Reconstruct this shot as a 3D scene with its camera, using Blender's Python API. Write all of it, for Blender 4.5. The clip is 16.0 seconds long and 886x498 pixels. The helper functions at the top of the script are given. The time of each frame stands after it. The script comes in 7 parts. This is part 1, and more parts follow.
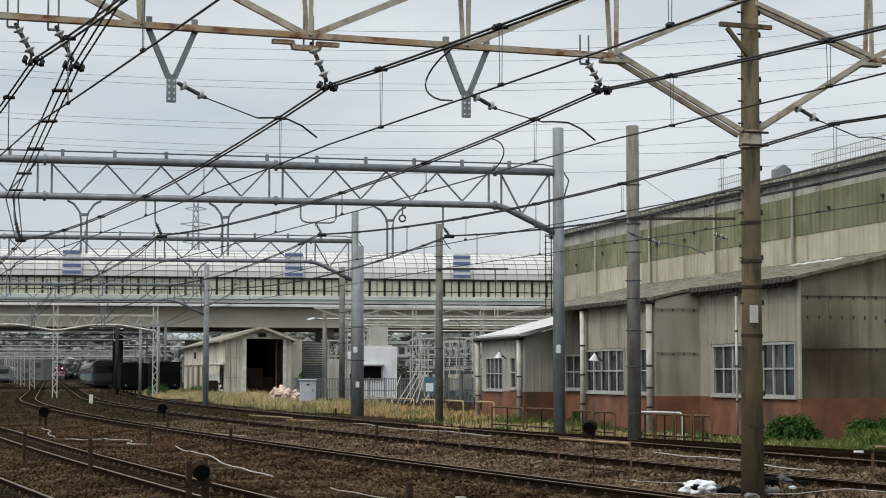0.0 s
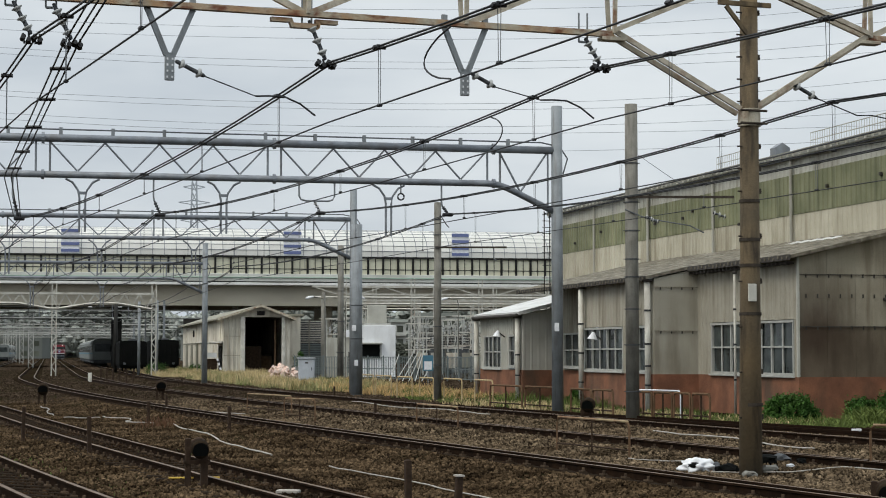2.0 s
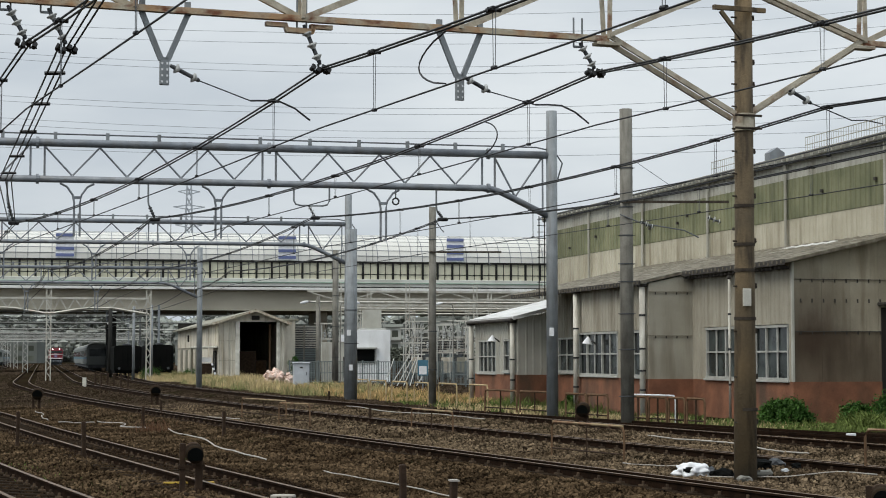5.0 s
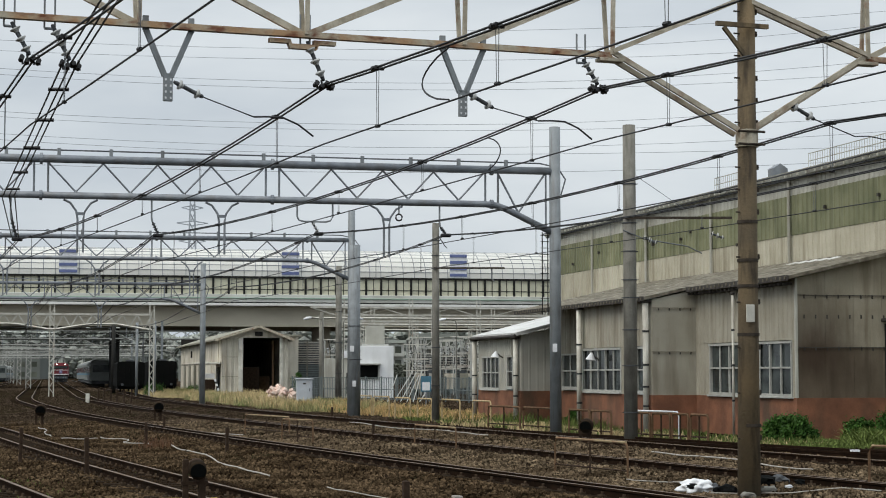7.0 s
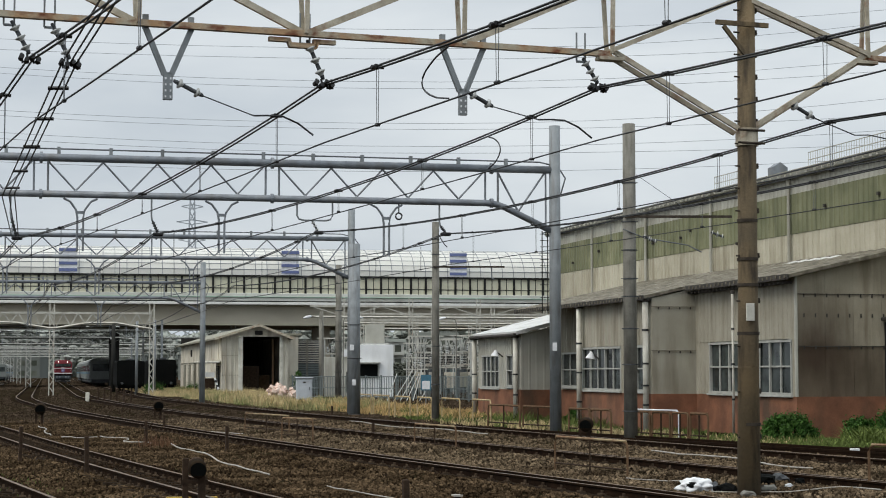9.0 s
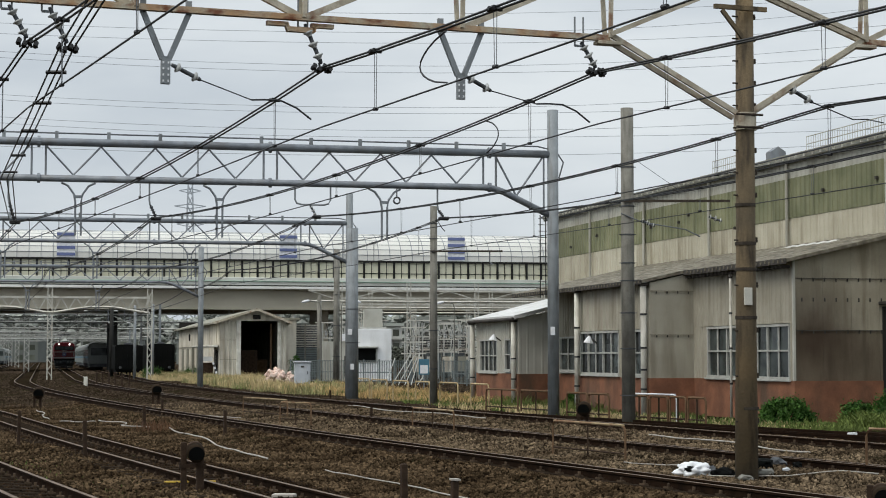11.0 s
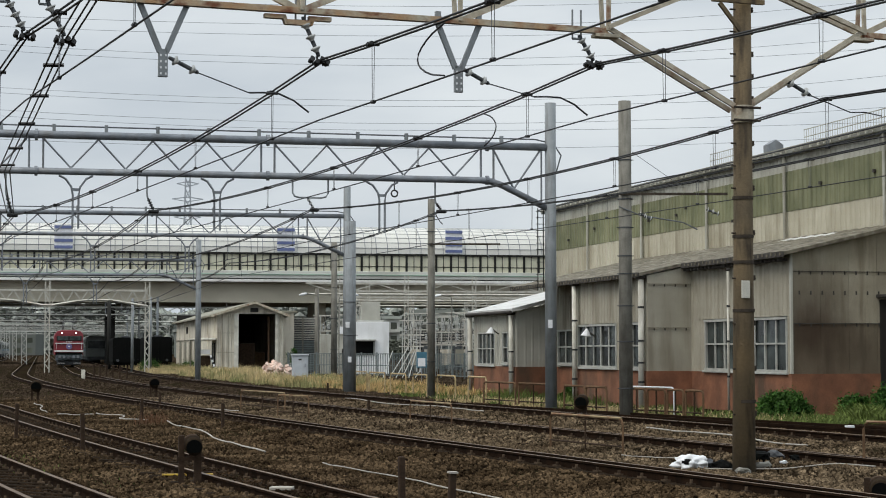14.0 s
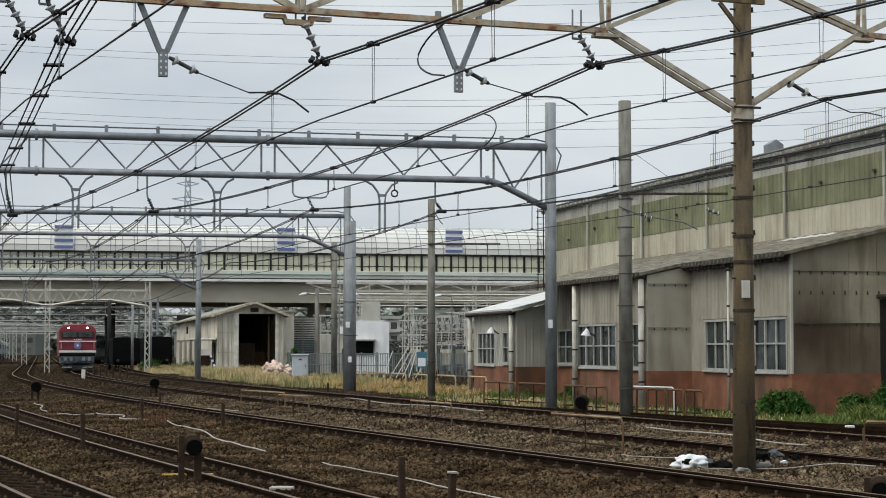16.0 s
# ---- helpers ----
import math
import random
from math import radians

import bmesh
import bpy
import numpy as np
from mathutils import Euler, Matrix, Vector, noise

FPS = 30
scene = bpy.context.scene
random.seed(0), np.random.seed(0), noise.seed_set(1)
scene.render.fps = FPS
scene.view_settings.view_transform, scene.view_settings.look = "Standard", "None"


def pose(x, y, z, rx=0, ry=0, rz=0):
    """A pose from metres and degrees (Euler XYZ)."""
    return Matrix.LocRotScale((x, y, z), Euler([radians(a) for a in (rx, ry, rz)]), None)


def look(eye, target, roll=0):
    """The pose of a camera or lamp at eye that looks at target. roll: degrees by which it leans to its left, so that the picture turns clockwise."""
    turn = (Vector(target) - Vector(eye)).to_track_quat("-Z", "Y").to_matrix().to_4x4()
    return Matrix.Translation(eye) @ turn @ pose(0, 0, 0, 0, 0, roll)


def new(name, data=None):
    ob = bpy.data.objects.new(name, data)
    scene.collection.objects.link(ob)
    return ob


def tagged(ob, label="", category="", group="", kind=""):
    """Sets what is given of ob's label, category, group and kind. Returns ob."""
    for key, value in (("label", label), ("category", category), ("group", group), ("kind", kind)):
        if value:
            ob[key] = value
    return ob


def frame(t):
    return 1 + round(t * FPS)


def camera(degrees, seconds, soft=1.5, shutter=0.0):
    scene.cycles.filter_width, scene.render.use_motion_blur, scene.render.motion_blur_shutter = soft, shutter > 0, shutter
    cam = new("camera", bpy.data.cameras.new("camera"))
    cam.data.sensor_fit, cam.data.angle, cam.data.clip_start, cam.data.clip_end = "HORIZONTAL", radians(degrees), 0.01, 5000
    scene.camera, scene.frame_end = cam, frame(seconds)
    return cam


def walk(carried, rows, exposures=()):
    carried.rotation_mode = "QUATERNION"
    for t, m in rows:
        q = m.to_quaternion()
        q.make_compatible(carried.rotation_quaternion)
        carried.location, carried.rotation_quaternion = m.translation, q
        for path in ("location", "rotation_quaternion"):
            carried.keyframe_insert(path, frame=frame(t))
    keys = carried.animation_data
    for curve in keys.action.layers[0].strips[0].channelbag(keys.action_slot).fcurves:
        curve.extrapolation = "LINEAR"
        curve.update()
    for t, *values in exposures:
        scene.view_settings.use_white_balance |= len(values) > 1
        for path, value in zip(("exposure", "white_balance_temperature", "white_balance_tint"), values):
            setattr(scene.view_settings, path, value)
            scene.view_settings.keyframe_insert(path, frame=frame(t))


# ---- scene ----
EYE = (0.0, 0.0, 1.75)
cam = camera(27.53, 16.0, soft=1.0)


def aim(turn, tilt):
    """The camera on its stand-point, turned and tilted by degrees."""
    return pose(*EYE, 90 + tilt, 0, turn)


walk(cam, [
    (0.0, aim(0.0, 3.968)), (0.5, aim(-0.03, 3.889)), (0.7, aim(-0.012, 3.73)), (1.0, aim(0.005, 3.481)), (1.5, aim(-0.088, 3.341)),
    (2.0, aim(-0.047, 3.282)), (2.5, aim(-0.131, 3.254)), (3.0, aim(-0.141, 3.173)), (3.5, aim(-0.19, 3.159)),
    (4.0, aim(-0.274, 3.18)), (4.6, aim(-0.24, 3.28)), (5.9, aim(-0.15, 3.80)), (6.5, aim(-0.113, 3.891)), (7.0, aim(-0.109, 3.938)),
    (7.5, aim(-0.109, 3.886)), (8.0, aim(-0.109, 3.912)), (8.5, aim(-0.109, 3.968)), (9.0, aim(-0.113, 3.9)),
    (9.6, aim(-0.12, 3.79)), (10.9, aim(-0.17, 3.42)), (11.5, aim(-0.192, 3.338)), (12.0, aim(-0.192, 3.275)), (12.5, aim(-0.192, 3.309)),
    (13.0, aim(-0.188, 3.234)), (13.5, aim(-0.249, 3.184)), (14.0, aim(-0.251, 3.18)), (14.5, aim(-0.333, 3.177)),
    (15.0, aim(-0.329, 3.187)), (15.5, aim(-0.193, 3.227)), (16.0, aim(-0.247, 3.177)),
])

# ---- light: a bright overcast sky with a soft, wide sun ----
world = bpy.data.worlds.new("overcast_sky")
scene.world = world
world.use_nodes = True
nt = world.node_tree
nt.nodes.clear()
w_out = nt.nodes.new("ShaderNodeOutputWorld")
w_bg = nt.nodes.new("ShaderNodeBackground")
w_sky = nt.nodes.new("ShaderNodeTexSky")
w_sky.sky_type, w_sky.sun_disc = "NISHITA", False
w_sky.sun_elevation, w_sky.sun_rotation = radians(52), radians(236)
w_sky.air_density, w_sky.dust_density, w_sky.ozone_density = 1.0, 3.0, 1.5
# cloud deck: soft grey layers mixed over the clear sky
w_tc = nt.nodes.new("ShaderNodeTexCoord")
w_map = nt.nodes.new("ShaderNodeMapping")
w_map.inputs["Scale"].default_value = (2.6, 2.6, 9.0)
w_n1 = nt.nodes.new("ShaderNodeTexNoise")
w_n1.inputs["Scale"].default_value, w_n1.inputs["Detail"].default_value, w_n1.inputs["Roughness"].default_value = 1.7, 5.0, 0.5
w_ramp = nt.nodes.new("ShaderNodeValToRGB")
w_ramp.color_ramp.elements[0].position, w_ramp.color_ramp.elements[1].position = 0.30, 0.70
w_ramp.color_ramp.elements[0].color, w_ramp.color_ramp.elements[1].color = (4.85, 5.4, 5.95, 1), (7.0, 7.45, 7.7, 1)
w_mix = nt.nodes.new("ShaderNodeMix")
w_mix.data_type = "RGBA"
w_mix.inputs["Factor"].default_value = 0.93
nt.links.new(w_tc.outputs["Generated"], w_map.inputs["Vector"])
nt.links.new(w_map.outputs["Vector"], w_n1.inputs["Vector"])
nt.links.new(w_n1.outputs["Fac"], w_ramp.inputs["Fac"])
nt.links.new(w_sky.outputs["Color"], w_mix.inputs["A"])
nt.links.new(w_ramp.outputs["Color"], w_mix.inputs["B"])
# an overcast sky is brighter overhead than at the horizon
w_sep = nt.nodes.new("ShaderNodeSeparateXYZ")
w_rise = nt.nodes.new("ShaderNodeMapRange")
w_rise.interpolation_type = "SMOOTHSTEP"
w_rise.inputs["From Min"].default_value, w_rise.inputs["From Max"].default_value = 0.22, 0.95
w_rise.inputs["To Min"].default_value, w_rise.inputs["To Max"].default_value = 1.0, 2.1
w_up = nt.nodes.new("ShaderNodeMix")
w_up.data_type, w_up.blend_type = "RGBA", "MULTIPLY"
w_up.inputs["Factor"].default_value = 1.0
nt.links.new(w_tc.outputs["Generated"], w_sep.inputs["Vector"])
nt.links.new(w_sep.outputs["Z"], w_rise.inputs["Value"])
nt.links.new(w_mix.outputs["Result"], w_up.inputs["A"])
nt.links.new(w_rise.outputs["Result"], w_up.inputs["B"])
nt.links.new(w_up.outputs["Result"], w_bg.inputs["Color"])
nt.links.new(w_bg.outputs["Background"], w_out.inputs["Surface"])
w_bg.inputs["Strength"].default_value = 0.11
sun = new("sun", bpy.data.lights.new("sun", "SUN"))
sun.data.energy, sun.data.angle, sun.data.color = 1.55, radians(30), (1.0, 0.95, 0.85)
sun.matrix_world = look((-45, -30, 70), (0, 0, 0))
scene.view_settings.exposure = 0.0

# ---- materials ----
def material(name, col, col2=None, rough=0.7, metal=0.0, scale=3.0, amount=0.5, bump=0.0, bump_scale=40.0, stain=None, stain_amt=0.0, stain_scale=(1, 1, 1), spec=0.4, island=0.0, stain_lo=0.5):
    """A surface of two colours mixed by broad noise, with fine grain, relief and streaks of a stain colour."""
    m = bpy.data.materials.new(name)
    m.use_nodes = True
    t = m.node_tree
    b = t.nodes["Principled BSDF"]
    b.inputs["Metallic"].default_value = metal
    b.inputs["Specular IOR Level"].default_value = spec
    tc = t.nodes.new("ShaderNodeTexCoord")
    n1 = t.nodes.new("ShaderNodeTexNoise")
    n1.inputs["Scale"].default_value, n1.inputs["Detail"].default_value = scale, 6
    t.links.new(tc.outputs["Object"], n1.inputs["Vector"])
    mx = t.nodes.new("ShaderNodeMix")
    mx.data_type = "RGBA"
    c2 = col2 or tuple(v * 0.72 for v in col)
    mx.inputs["A"].default_value, mx.inputs["B"].default_value = (*col, 1), (*c2, 1)
    rp = t.nodes.new("ShaderNodeMapRange")
    rp.inputs["From Min"].default_value, rp.inputs["From Max"].default_value = 0.35, 0.65
    rp.inputs["To Max"].default_value = amount * 2 if amount < 0.5 else 1.0
    t.links.new(n1.outputs["Fac"], rp.inputs["Value"])
    t.links.new(rp.outputs["Result"], mx.inputs["Factor"])
    last = mx.outputs["Result"]
    n2 = t.nodes.new("ShaderNodeTexNoise")
    n2.inputs["Scale"].default_value, n2.inputs["Detail"].default_value = bump_scale, 4
    t.links.new(tc.outputs["Object"], n2.inputs["Vector"])
    if stain:
        mp = t.nodes.new("ShaderNodeMapping")
        mp.inputs["Scale"].default_value = stain_scale
        t.links.new(tc.outputs["Object"], mp.inputs["Vector"])
        n3 = t.nodes.new("ShaderNodeTexNoise")
        n3.inputs["Scale"].default_value, n3.inputs["Detail"].default_value = 1.0, 6
        t.links.new(mp.outputs["Vector"], n3.inputs["Vector"])
        r3 = t.nodes.new("ShaderNodeMapRange")
        r3.inputs["From Min"].default_value, r3.inputs["From Max"].default_value = stain_lo, stain_lo + 0.18
        r3.inputs["To Max"].default_value = stain_amt
        t.links.new(n3.outputs["Fac"], r3.inputs["Value"])
        m3 = t.nodes.new("ShaderNodeMix")
        m3.data_type = "RGBA"
        m3.inputs["B"].default_value = (*stain, 1)
        t.links.new(last, m3.inputs["A"])
        t.links.new(r3.outputs["Result"], m3.inputs["Factor"])
        last = m3.outputs["Result"]
    gr = t.nodes.new("ShaderNodeMix")
    gr.data_type, gr.blend_type = "RGBA", "MULTIPLY"
    gr.inputs["Factor"].default_value = 0.35
    t.links.new(last, gr.inputs["A"])
    t.links.new(n2.outputs["Fac"], gr.inputs["B"])
    g2 = t.nodes.new("ShaderNodeMix")
    g2.data_type, g2.blend_type = "RGBA", "MULTIPLY"
    g2.inputs["Factor"].default_value = 1.0
    g2.inputs["B"].default_value = (1.21, 1.21, 1.21, 1)
    t.links.new(gr.outputs["Result"], g2.inputs["A"])
    last = g2.outputs["Result"]
    if island:
        geo, oi = t.nodes.new("ShaderNodeNewGeometry"), t.nodes.new("ShaderNodeObjectInfo")
        ad = t.nodes.new("ShaderNodeMath")
        ad.operation = "ADD"
        t.links.new(geo.outputs["Random Per Island"], ad.inputs[0])
        t.links.new(oi.outputs["Random"], ad.inputs[1])
        fr = t.nodes.new("ShaderNodeMath")
        fr.operation = "FRACT"
        t.links.new(ad.outputs[0], fr.inputs[0])
        mr = t.nodes.new("ShaderNodeMapRange")
        mr.inputs["To Min"].default_value, mr.inputs["To Max"].default_value = 1 - island, 1 + island
        t.links.new(fr.outputs[0], mr.inputs["Value"])
        g3 = t.nodes.new("ShaderNodeMix")
        g3.data_type, g3.blend_type = "RGBA", "MULTIPLY"
        g3.inputs["Factor"].default_value = 1.0
        t.links.new(last, g3.inputs["A"])
        t.links.new(mr.outputs["Result"], g3.inputs["B"])
        last = g3.outputs["Result"]
    t.links.new(last, b.inputs["Base Color"])
    r2 = t.nodes.new("ShaderNodeMapRange")
    r2.inputs["To Min"].default_value, r2.inputs["To Max"].default_value = max(0.05, rough - 0.12), min(1.0, rough + 0.12)
    t.links.new(n1.outputs["Fac"], r2.inputs["Value"])
    t.links.new(r2.outputs["Result"], b.inputs["Roughness"])
    if bump:
        bp = t.nodes.new("ShaderNodeBump")
        bp.inputs["Strength"].default_value, bp.inputs["Distance"].default_value = bump, 0.03
        t.links.new(n2.outputs["Fac"], bp.inputs["Height"])
        t.links.new(bp.outputs["Normal"], b.inputs["Normal"])
    return m


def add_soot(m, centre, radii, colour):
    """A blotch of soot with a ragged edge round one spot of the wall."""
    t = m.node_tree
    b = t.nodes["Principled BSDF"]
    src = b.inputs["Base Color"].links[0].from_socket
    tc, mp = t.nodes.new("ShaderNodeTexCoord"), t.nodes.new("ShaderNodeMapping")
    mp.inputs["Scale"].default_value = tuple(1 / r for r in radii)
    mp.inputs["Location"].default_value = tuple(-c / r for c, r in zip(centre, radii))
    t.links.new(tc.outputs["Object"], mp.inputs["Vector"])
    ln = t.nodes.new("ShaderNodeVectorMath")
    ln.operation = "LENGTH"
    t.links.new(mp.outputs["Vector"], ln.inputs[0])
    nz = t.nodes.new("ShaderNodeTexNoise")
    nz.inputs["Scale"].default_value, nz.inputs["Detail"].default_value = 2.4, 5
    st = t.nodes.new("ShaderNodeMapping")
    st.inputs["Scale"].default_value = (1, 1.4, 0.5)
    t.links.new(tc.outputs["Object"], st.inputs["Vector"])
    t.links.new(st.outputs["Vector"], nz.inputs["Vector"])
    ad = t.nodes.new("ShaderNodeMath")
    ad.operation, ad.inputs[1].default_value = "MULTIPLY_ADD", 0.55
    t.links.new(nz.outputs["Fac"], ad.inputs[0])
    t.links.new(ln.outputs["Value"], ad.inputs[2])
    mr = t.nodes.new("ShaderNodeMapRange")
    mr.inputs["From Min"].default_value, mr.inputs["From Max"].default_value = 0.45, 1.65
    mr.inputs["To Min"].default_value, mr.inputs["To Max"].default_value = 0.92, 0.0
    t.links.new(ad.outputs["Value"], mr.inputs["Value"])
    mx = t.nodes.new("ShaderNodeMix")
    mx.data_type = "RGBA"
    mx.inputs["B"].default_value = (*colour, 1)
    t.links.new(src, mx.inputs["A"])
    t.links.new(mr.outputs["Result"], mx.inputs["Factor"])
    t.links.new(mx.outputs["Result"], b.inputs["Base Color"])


M_BALLAST = material("ballast_ground", (0.024, 0.0168, 0.0105), (0.012, 0.0083, 0.0053), 0.95, scale=0.35, bump=1.0, bump_scale=14, stain=(0.036, 0.036, 0.015), stain_amt=0.5, stain_scale=(0.3, 0.3, 0.3), spec=0.0)
M_STONE = material("ballast_stone", (0.112, 0.077, 0.045), (0.038, 0.0252, 0.0142), 0.95, scale=0.8, bump=0.4, bump_scale=30, spec=0.0, island=0.7)
M_OILY = material("oily_ballast_stone", (0.046, 0.028, 0.0152), (0.019, 0.0118, 0.0067), 0.92, scale=0.8, bump=0.4, bump_scale=30, spec=0.05, island=0.6)
M_FARSTONE = material("dull_far_ballast_stone", (0.088, 0.064, 0.044), (0.05, 0.036, 0.0245), 0.95, scale=0.3, spec=0.0, island=0.35)
M_FRESH = material("greyer_ballast_stone", (0.18, 0.134, 0.086), (0.06, 0.0425, 0.0262), 0.95, scale=0.8, bump=0.4, bump_scale=30, spec=0.0, island=0.7)
M_RAILTOP = material("rail_steel", (0.15, 0.098, 0.058), (0.085, 0.053, 0.03), 0.6, metal=0.1, scale=4)
M_CLIP = material("dusty_rail_clip", (0.11, 0.077, 0.05), (0.05, 0.034, 0.022), 0.9, scale=8, spec=0.1, island=0.4)
M_RAILSIDE = material("rusty_rail_web", (0.024, 0.0135, 0.0078), (0.013, 0.0082, 0.0054), 0.9, scale=5, bump=0.3, spec=0.03)
M_SLEEPER = material("sleeper_concrete", (0.034, 0.024, 0.0155), (0.017, 0.0118, 0.0078), 0.95, scale=3, bump=0.4, spec=0.02)
M_GALV = material("galvanised_steel", (0.24, 0.26, 0.28), (0.165, 0.18, 0.20), 0.55, metal=0.25, scale=2.5, bump=0.05, stain=(0.16, 0.15, 0.14), stain_amt=0.5, stain_scale=(2, 2, 0.4))
M_POLEGREY = material("grey_painted_pole", (0.25, 0.272, 0.283), (0.19, 0.207, 0.216), 0.6, scale=2.2, bump=0.1, stain=(0.115, 0.112, 0.105), stain_amt=0.6, stain_scale=(6, 6, 0.9))
M_CONC = material("weathered_concrete_pole", (0.215, 0.207, 0.178), (0.15, 0.143, 0.121), 0.9, scale=2.4, bump=0.3, bump_scale=25, stain=(0.072, 0.066, 0.055), stain_amt=0.65, stain_scale=(6, 6, 0.8))
M_POLEBROWN = material("brown_stained_concrete_pole", (0.182, 0.13, 0.069), (0.1, 0.079, 0.05), 0.9, scale=0.9, bump=0.4, bump_scale=25, stain=(0.036, 0.027, 0.018), stain_amt=0.85, stain_scale=(6, 6, 1.0))
M_CREAM = material("cream_painted_steel", (0.54, 0.485, 0.38), (0.36, 0.315, 0.235), 0.7, scale=4.5, bump=0.2, stain=(0.2, 0.08, 0.032), stain_amt=0.85, stain_scale=(4, 4, 4), stain_lo=0.54)
M_RUST = material("rusting_cream_paint", (0.42, 0.26, 0.14), (0.46, 0.41, 0.31), 0.8, scale=4.0, bump=0.3, stain=(0.16, 0.05, 0.02), stain_amt=0.95, stain_scale=(4.5, 4.5, 9), stain_lo=0.48)
M_BROWNST = material("rusty_steel", (0.056, 0.035, 0.022), (0.03, 0.0195, 0.013), 0.9, scale=6, bump=0.3, spec=0.15)
M_STEELDK = material("dark_weathered_steel", (0.062, 0.05, 0.038), (0.035, 0.028, 0.021), 0.85, scale=6, bump=0.2, spec=0.2)
M_BLACK = material("black_rubber_cable", (0.018, 0.018, 0.02), (0.03, 0.03, 0.03), 0.6, scale=5)
M_WIRE = material("weathered_copper_wire", (0.022, 0.024, 0.026), (0.035, 0.035, 0.033), 0.5, metal=0.3, scale=5)
M_THIN = material("aluminium_line", (0.30, 0.32, 0.35), (0.25, 0.27, 0.3), 0.6, scale=5)
M_DROP = material("dropper_wire", (0.13, 0.14, 0.15), (0.09, 0.095, 0.1), 0.6, scale=5)
M_PORC = material("glazed_porcelain", (0.52, 0.53, 0.51), (0.36, 0.365, 0.35), 0.35, scale=8)
M_WHITE = material("white_plastic", (0.78, 0.79, 0.80), (0.66, 0.67, 0.68), 0.6, scale=4)
M_WHITEWALL = material("white_render", (0.82, 0.83, 0.83), (0.74, 0.75, 0.75), 0.85, scale=0.8, stain=(0.55, 0.55, 0.53), stain_amt=0.5, stain_scale=(1.2, 1.2, 0.25))
M_SHEET = material("grey_corrugated_sheet", (0.40, 0.375, 0.305), (0.305, 0.282, 0.222), 0.85, scale=0.7, bump=0.1, stain=(0.18, 0.155, 0.11), stain_amt=0.6, stain_scale=(2.2, 2.2, 0.3), island=0.06)
M_SHEETDK = material("sooty_corrugated_sheet", (0.17, 0.138, 0.096), (0.115, 0.091, 0.062), 0.85, scale=0.9, bump=0.1, stain=(0.075, 0.056, 0.037), stain_amt=0.7, stain_scale=(3.0, 3.0, 0.4), island=0.08)
M_SHEETEND = material("end_wall_sheet", (0.34, 0.307, 0.235), (0.255, 0.224, 0.165), 0.85, scale=0.9, bump=0.1, stain=(0.14, 0.112, 0.074), stain_amt=0.65, stain_scale=(3.0, 3.0, 0.3), island=0.06)
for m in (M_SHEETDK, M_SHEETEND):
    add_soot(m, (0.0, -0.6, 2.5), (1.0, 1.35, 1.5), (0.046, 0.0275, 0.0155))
M_ROOFWHITE = material("white_roof_sheet", (0.62, 0.62, 0.60), (0.5, 0.5, 0.48), 0.6, scale=0.8, stain=(0.36, 0.35, 0.32), stain_amt=0.5, stain_scale=(0.6, 2, 1))
M_SHEETCREAM = material("cream_corrugated_sheet", (0.475, 0.445, 0.35), (0.375, 0.345, 0.26), 0.8, scale=0.9, stain=(0.25, 0.22, 0.155), stain_amt=0.75, stain_scale=(2.6, 2.6, 0.25), island=0.06, stain_lo=0.52)
M_SHEETGREEN = material("green_translucent_sheet", (0.225, 0.228, 0.13), (0.148, 0.157, 0.084), 0.6, scale=0.9, stain=(0.105, 0.112, 0.058), stain_amt=0.8, stain_scale=(3.5, 3.5, 0.3), island=0.1)
M_SHEETGREY = material("pale_grey_sheet", (0.47, 0.465, 0.41), (0.36, 0.35, 0.3), 0.8, scale=0.7, stain=(0.25, 0.235, 0.19), stain_amt=0.65, stain_scale=(1.5, 1.5, 0.2))
M_ROOF = material("weathered_roof_sheet", (0.19, 0.17, 0.125), (0.085, 0.073, 0.052), 0.9, scale=3.5, bump=0.9, bump_scale=9, stain=(0.33, 0.31, 0.26), stain_amt=0.7, stain_scale=(0.5, 3.0, 3.0), stain_lo=0.56)
M_FASCIA = material("dark_gutter", (0.06, 0.053, 0.045), (0.04, 0.035, 0.03), 0.8, scale=2)
M_BRICK = material("red_plinth_brick", (0.265, 0.113, 0.06), (0.165, 0.071, 0.04), 0.9, scale=1.6, bump=0.4, bump_scale=22, stain=(0.085, 0.056, 0.036), stain_amt=0.85, stain_scale=(0.8, 0.8, 0.4), island=0.12)
M_FRAME = material("white_window_frame", (0.42, 0.42, 0.385), (0.33, 0.33, 0.30), 0.6, scale=4)
M_GLASS = material("old_window_glass", (0.014, 0.0175, 0.0175), (0.05, 0.06, 0.058), 0.14, scale=1.3, spec=0.27, island=0.85)
# near-black in place of shade inside rooms, doorways and vents; also dark trim
M_DARK = material("interior_shade_and_trim", (0.012, 0.011, 0.010), (0.02, 0.017, 0.014), 0.95, scale=1)
M_GIRDER = material("viaduct_girder_paint", (0.53, 0.49, 0.39), (0.44, 0.4, 0.31), 0.75, scale=0.1, stain=(0.32, 0.28, 0.215), stain_amt=0.4, stain_scale=(0.12, 0.12, 0.4))
M_VIACONC = material("viaduct_concrete", (0.63, 0.64, 0.585), (0.54, 0.545, 0.495), 0.85, scale=0.1, stain=(0.33, 0.32, 0.27), stain_amt=0.4, stain_scale=(0.3, 0.3, 0.05))
M_CORNICE = material("bright_cornice_concrete", (0.8, 0.8, 0.76), (0.7, 0.7, 0.66), 0.85, scale=0.2, stain=(0.45, 0.43, 0.38), stain_amt=0.5, stain_scale=(0.4, 0.4, 0.1))
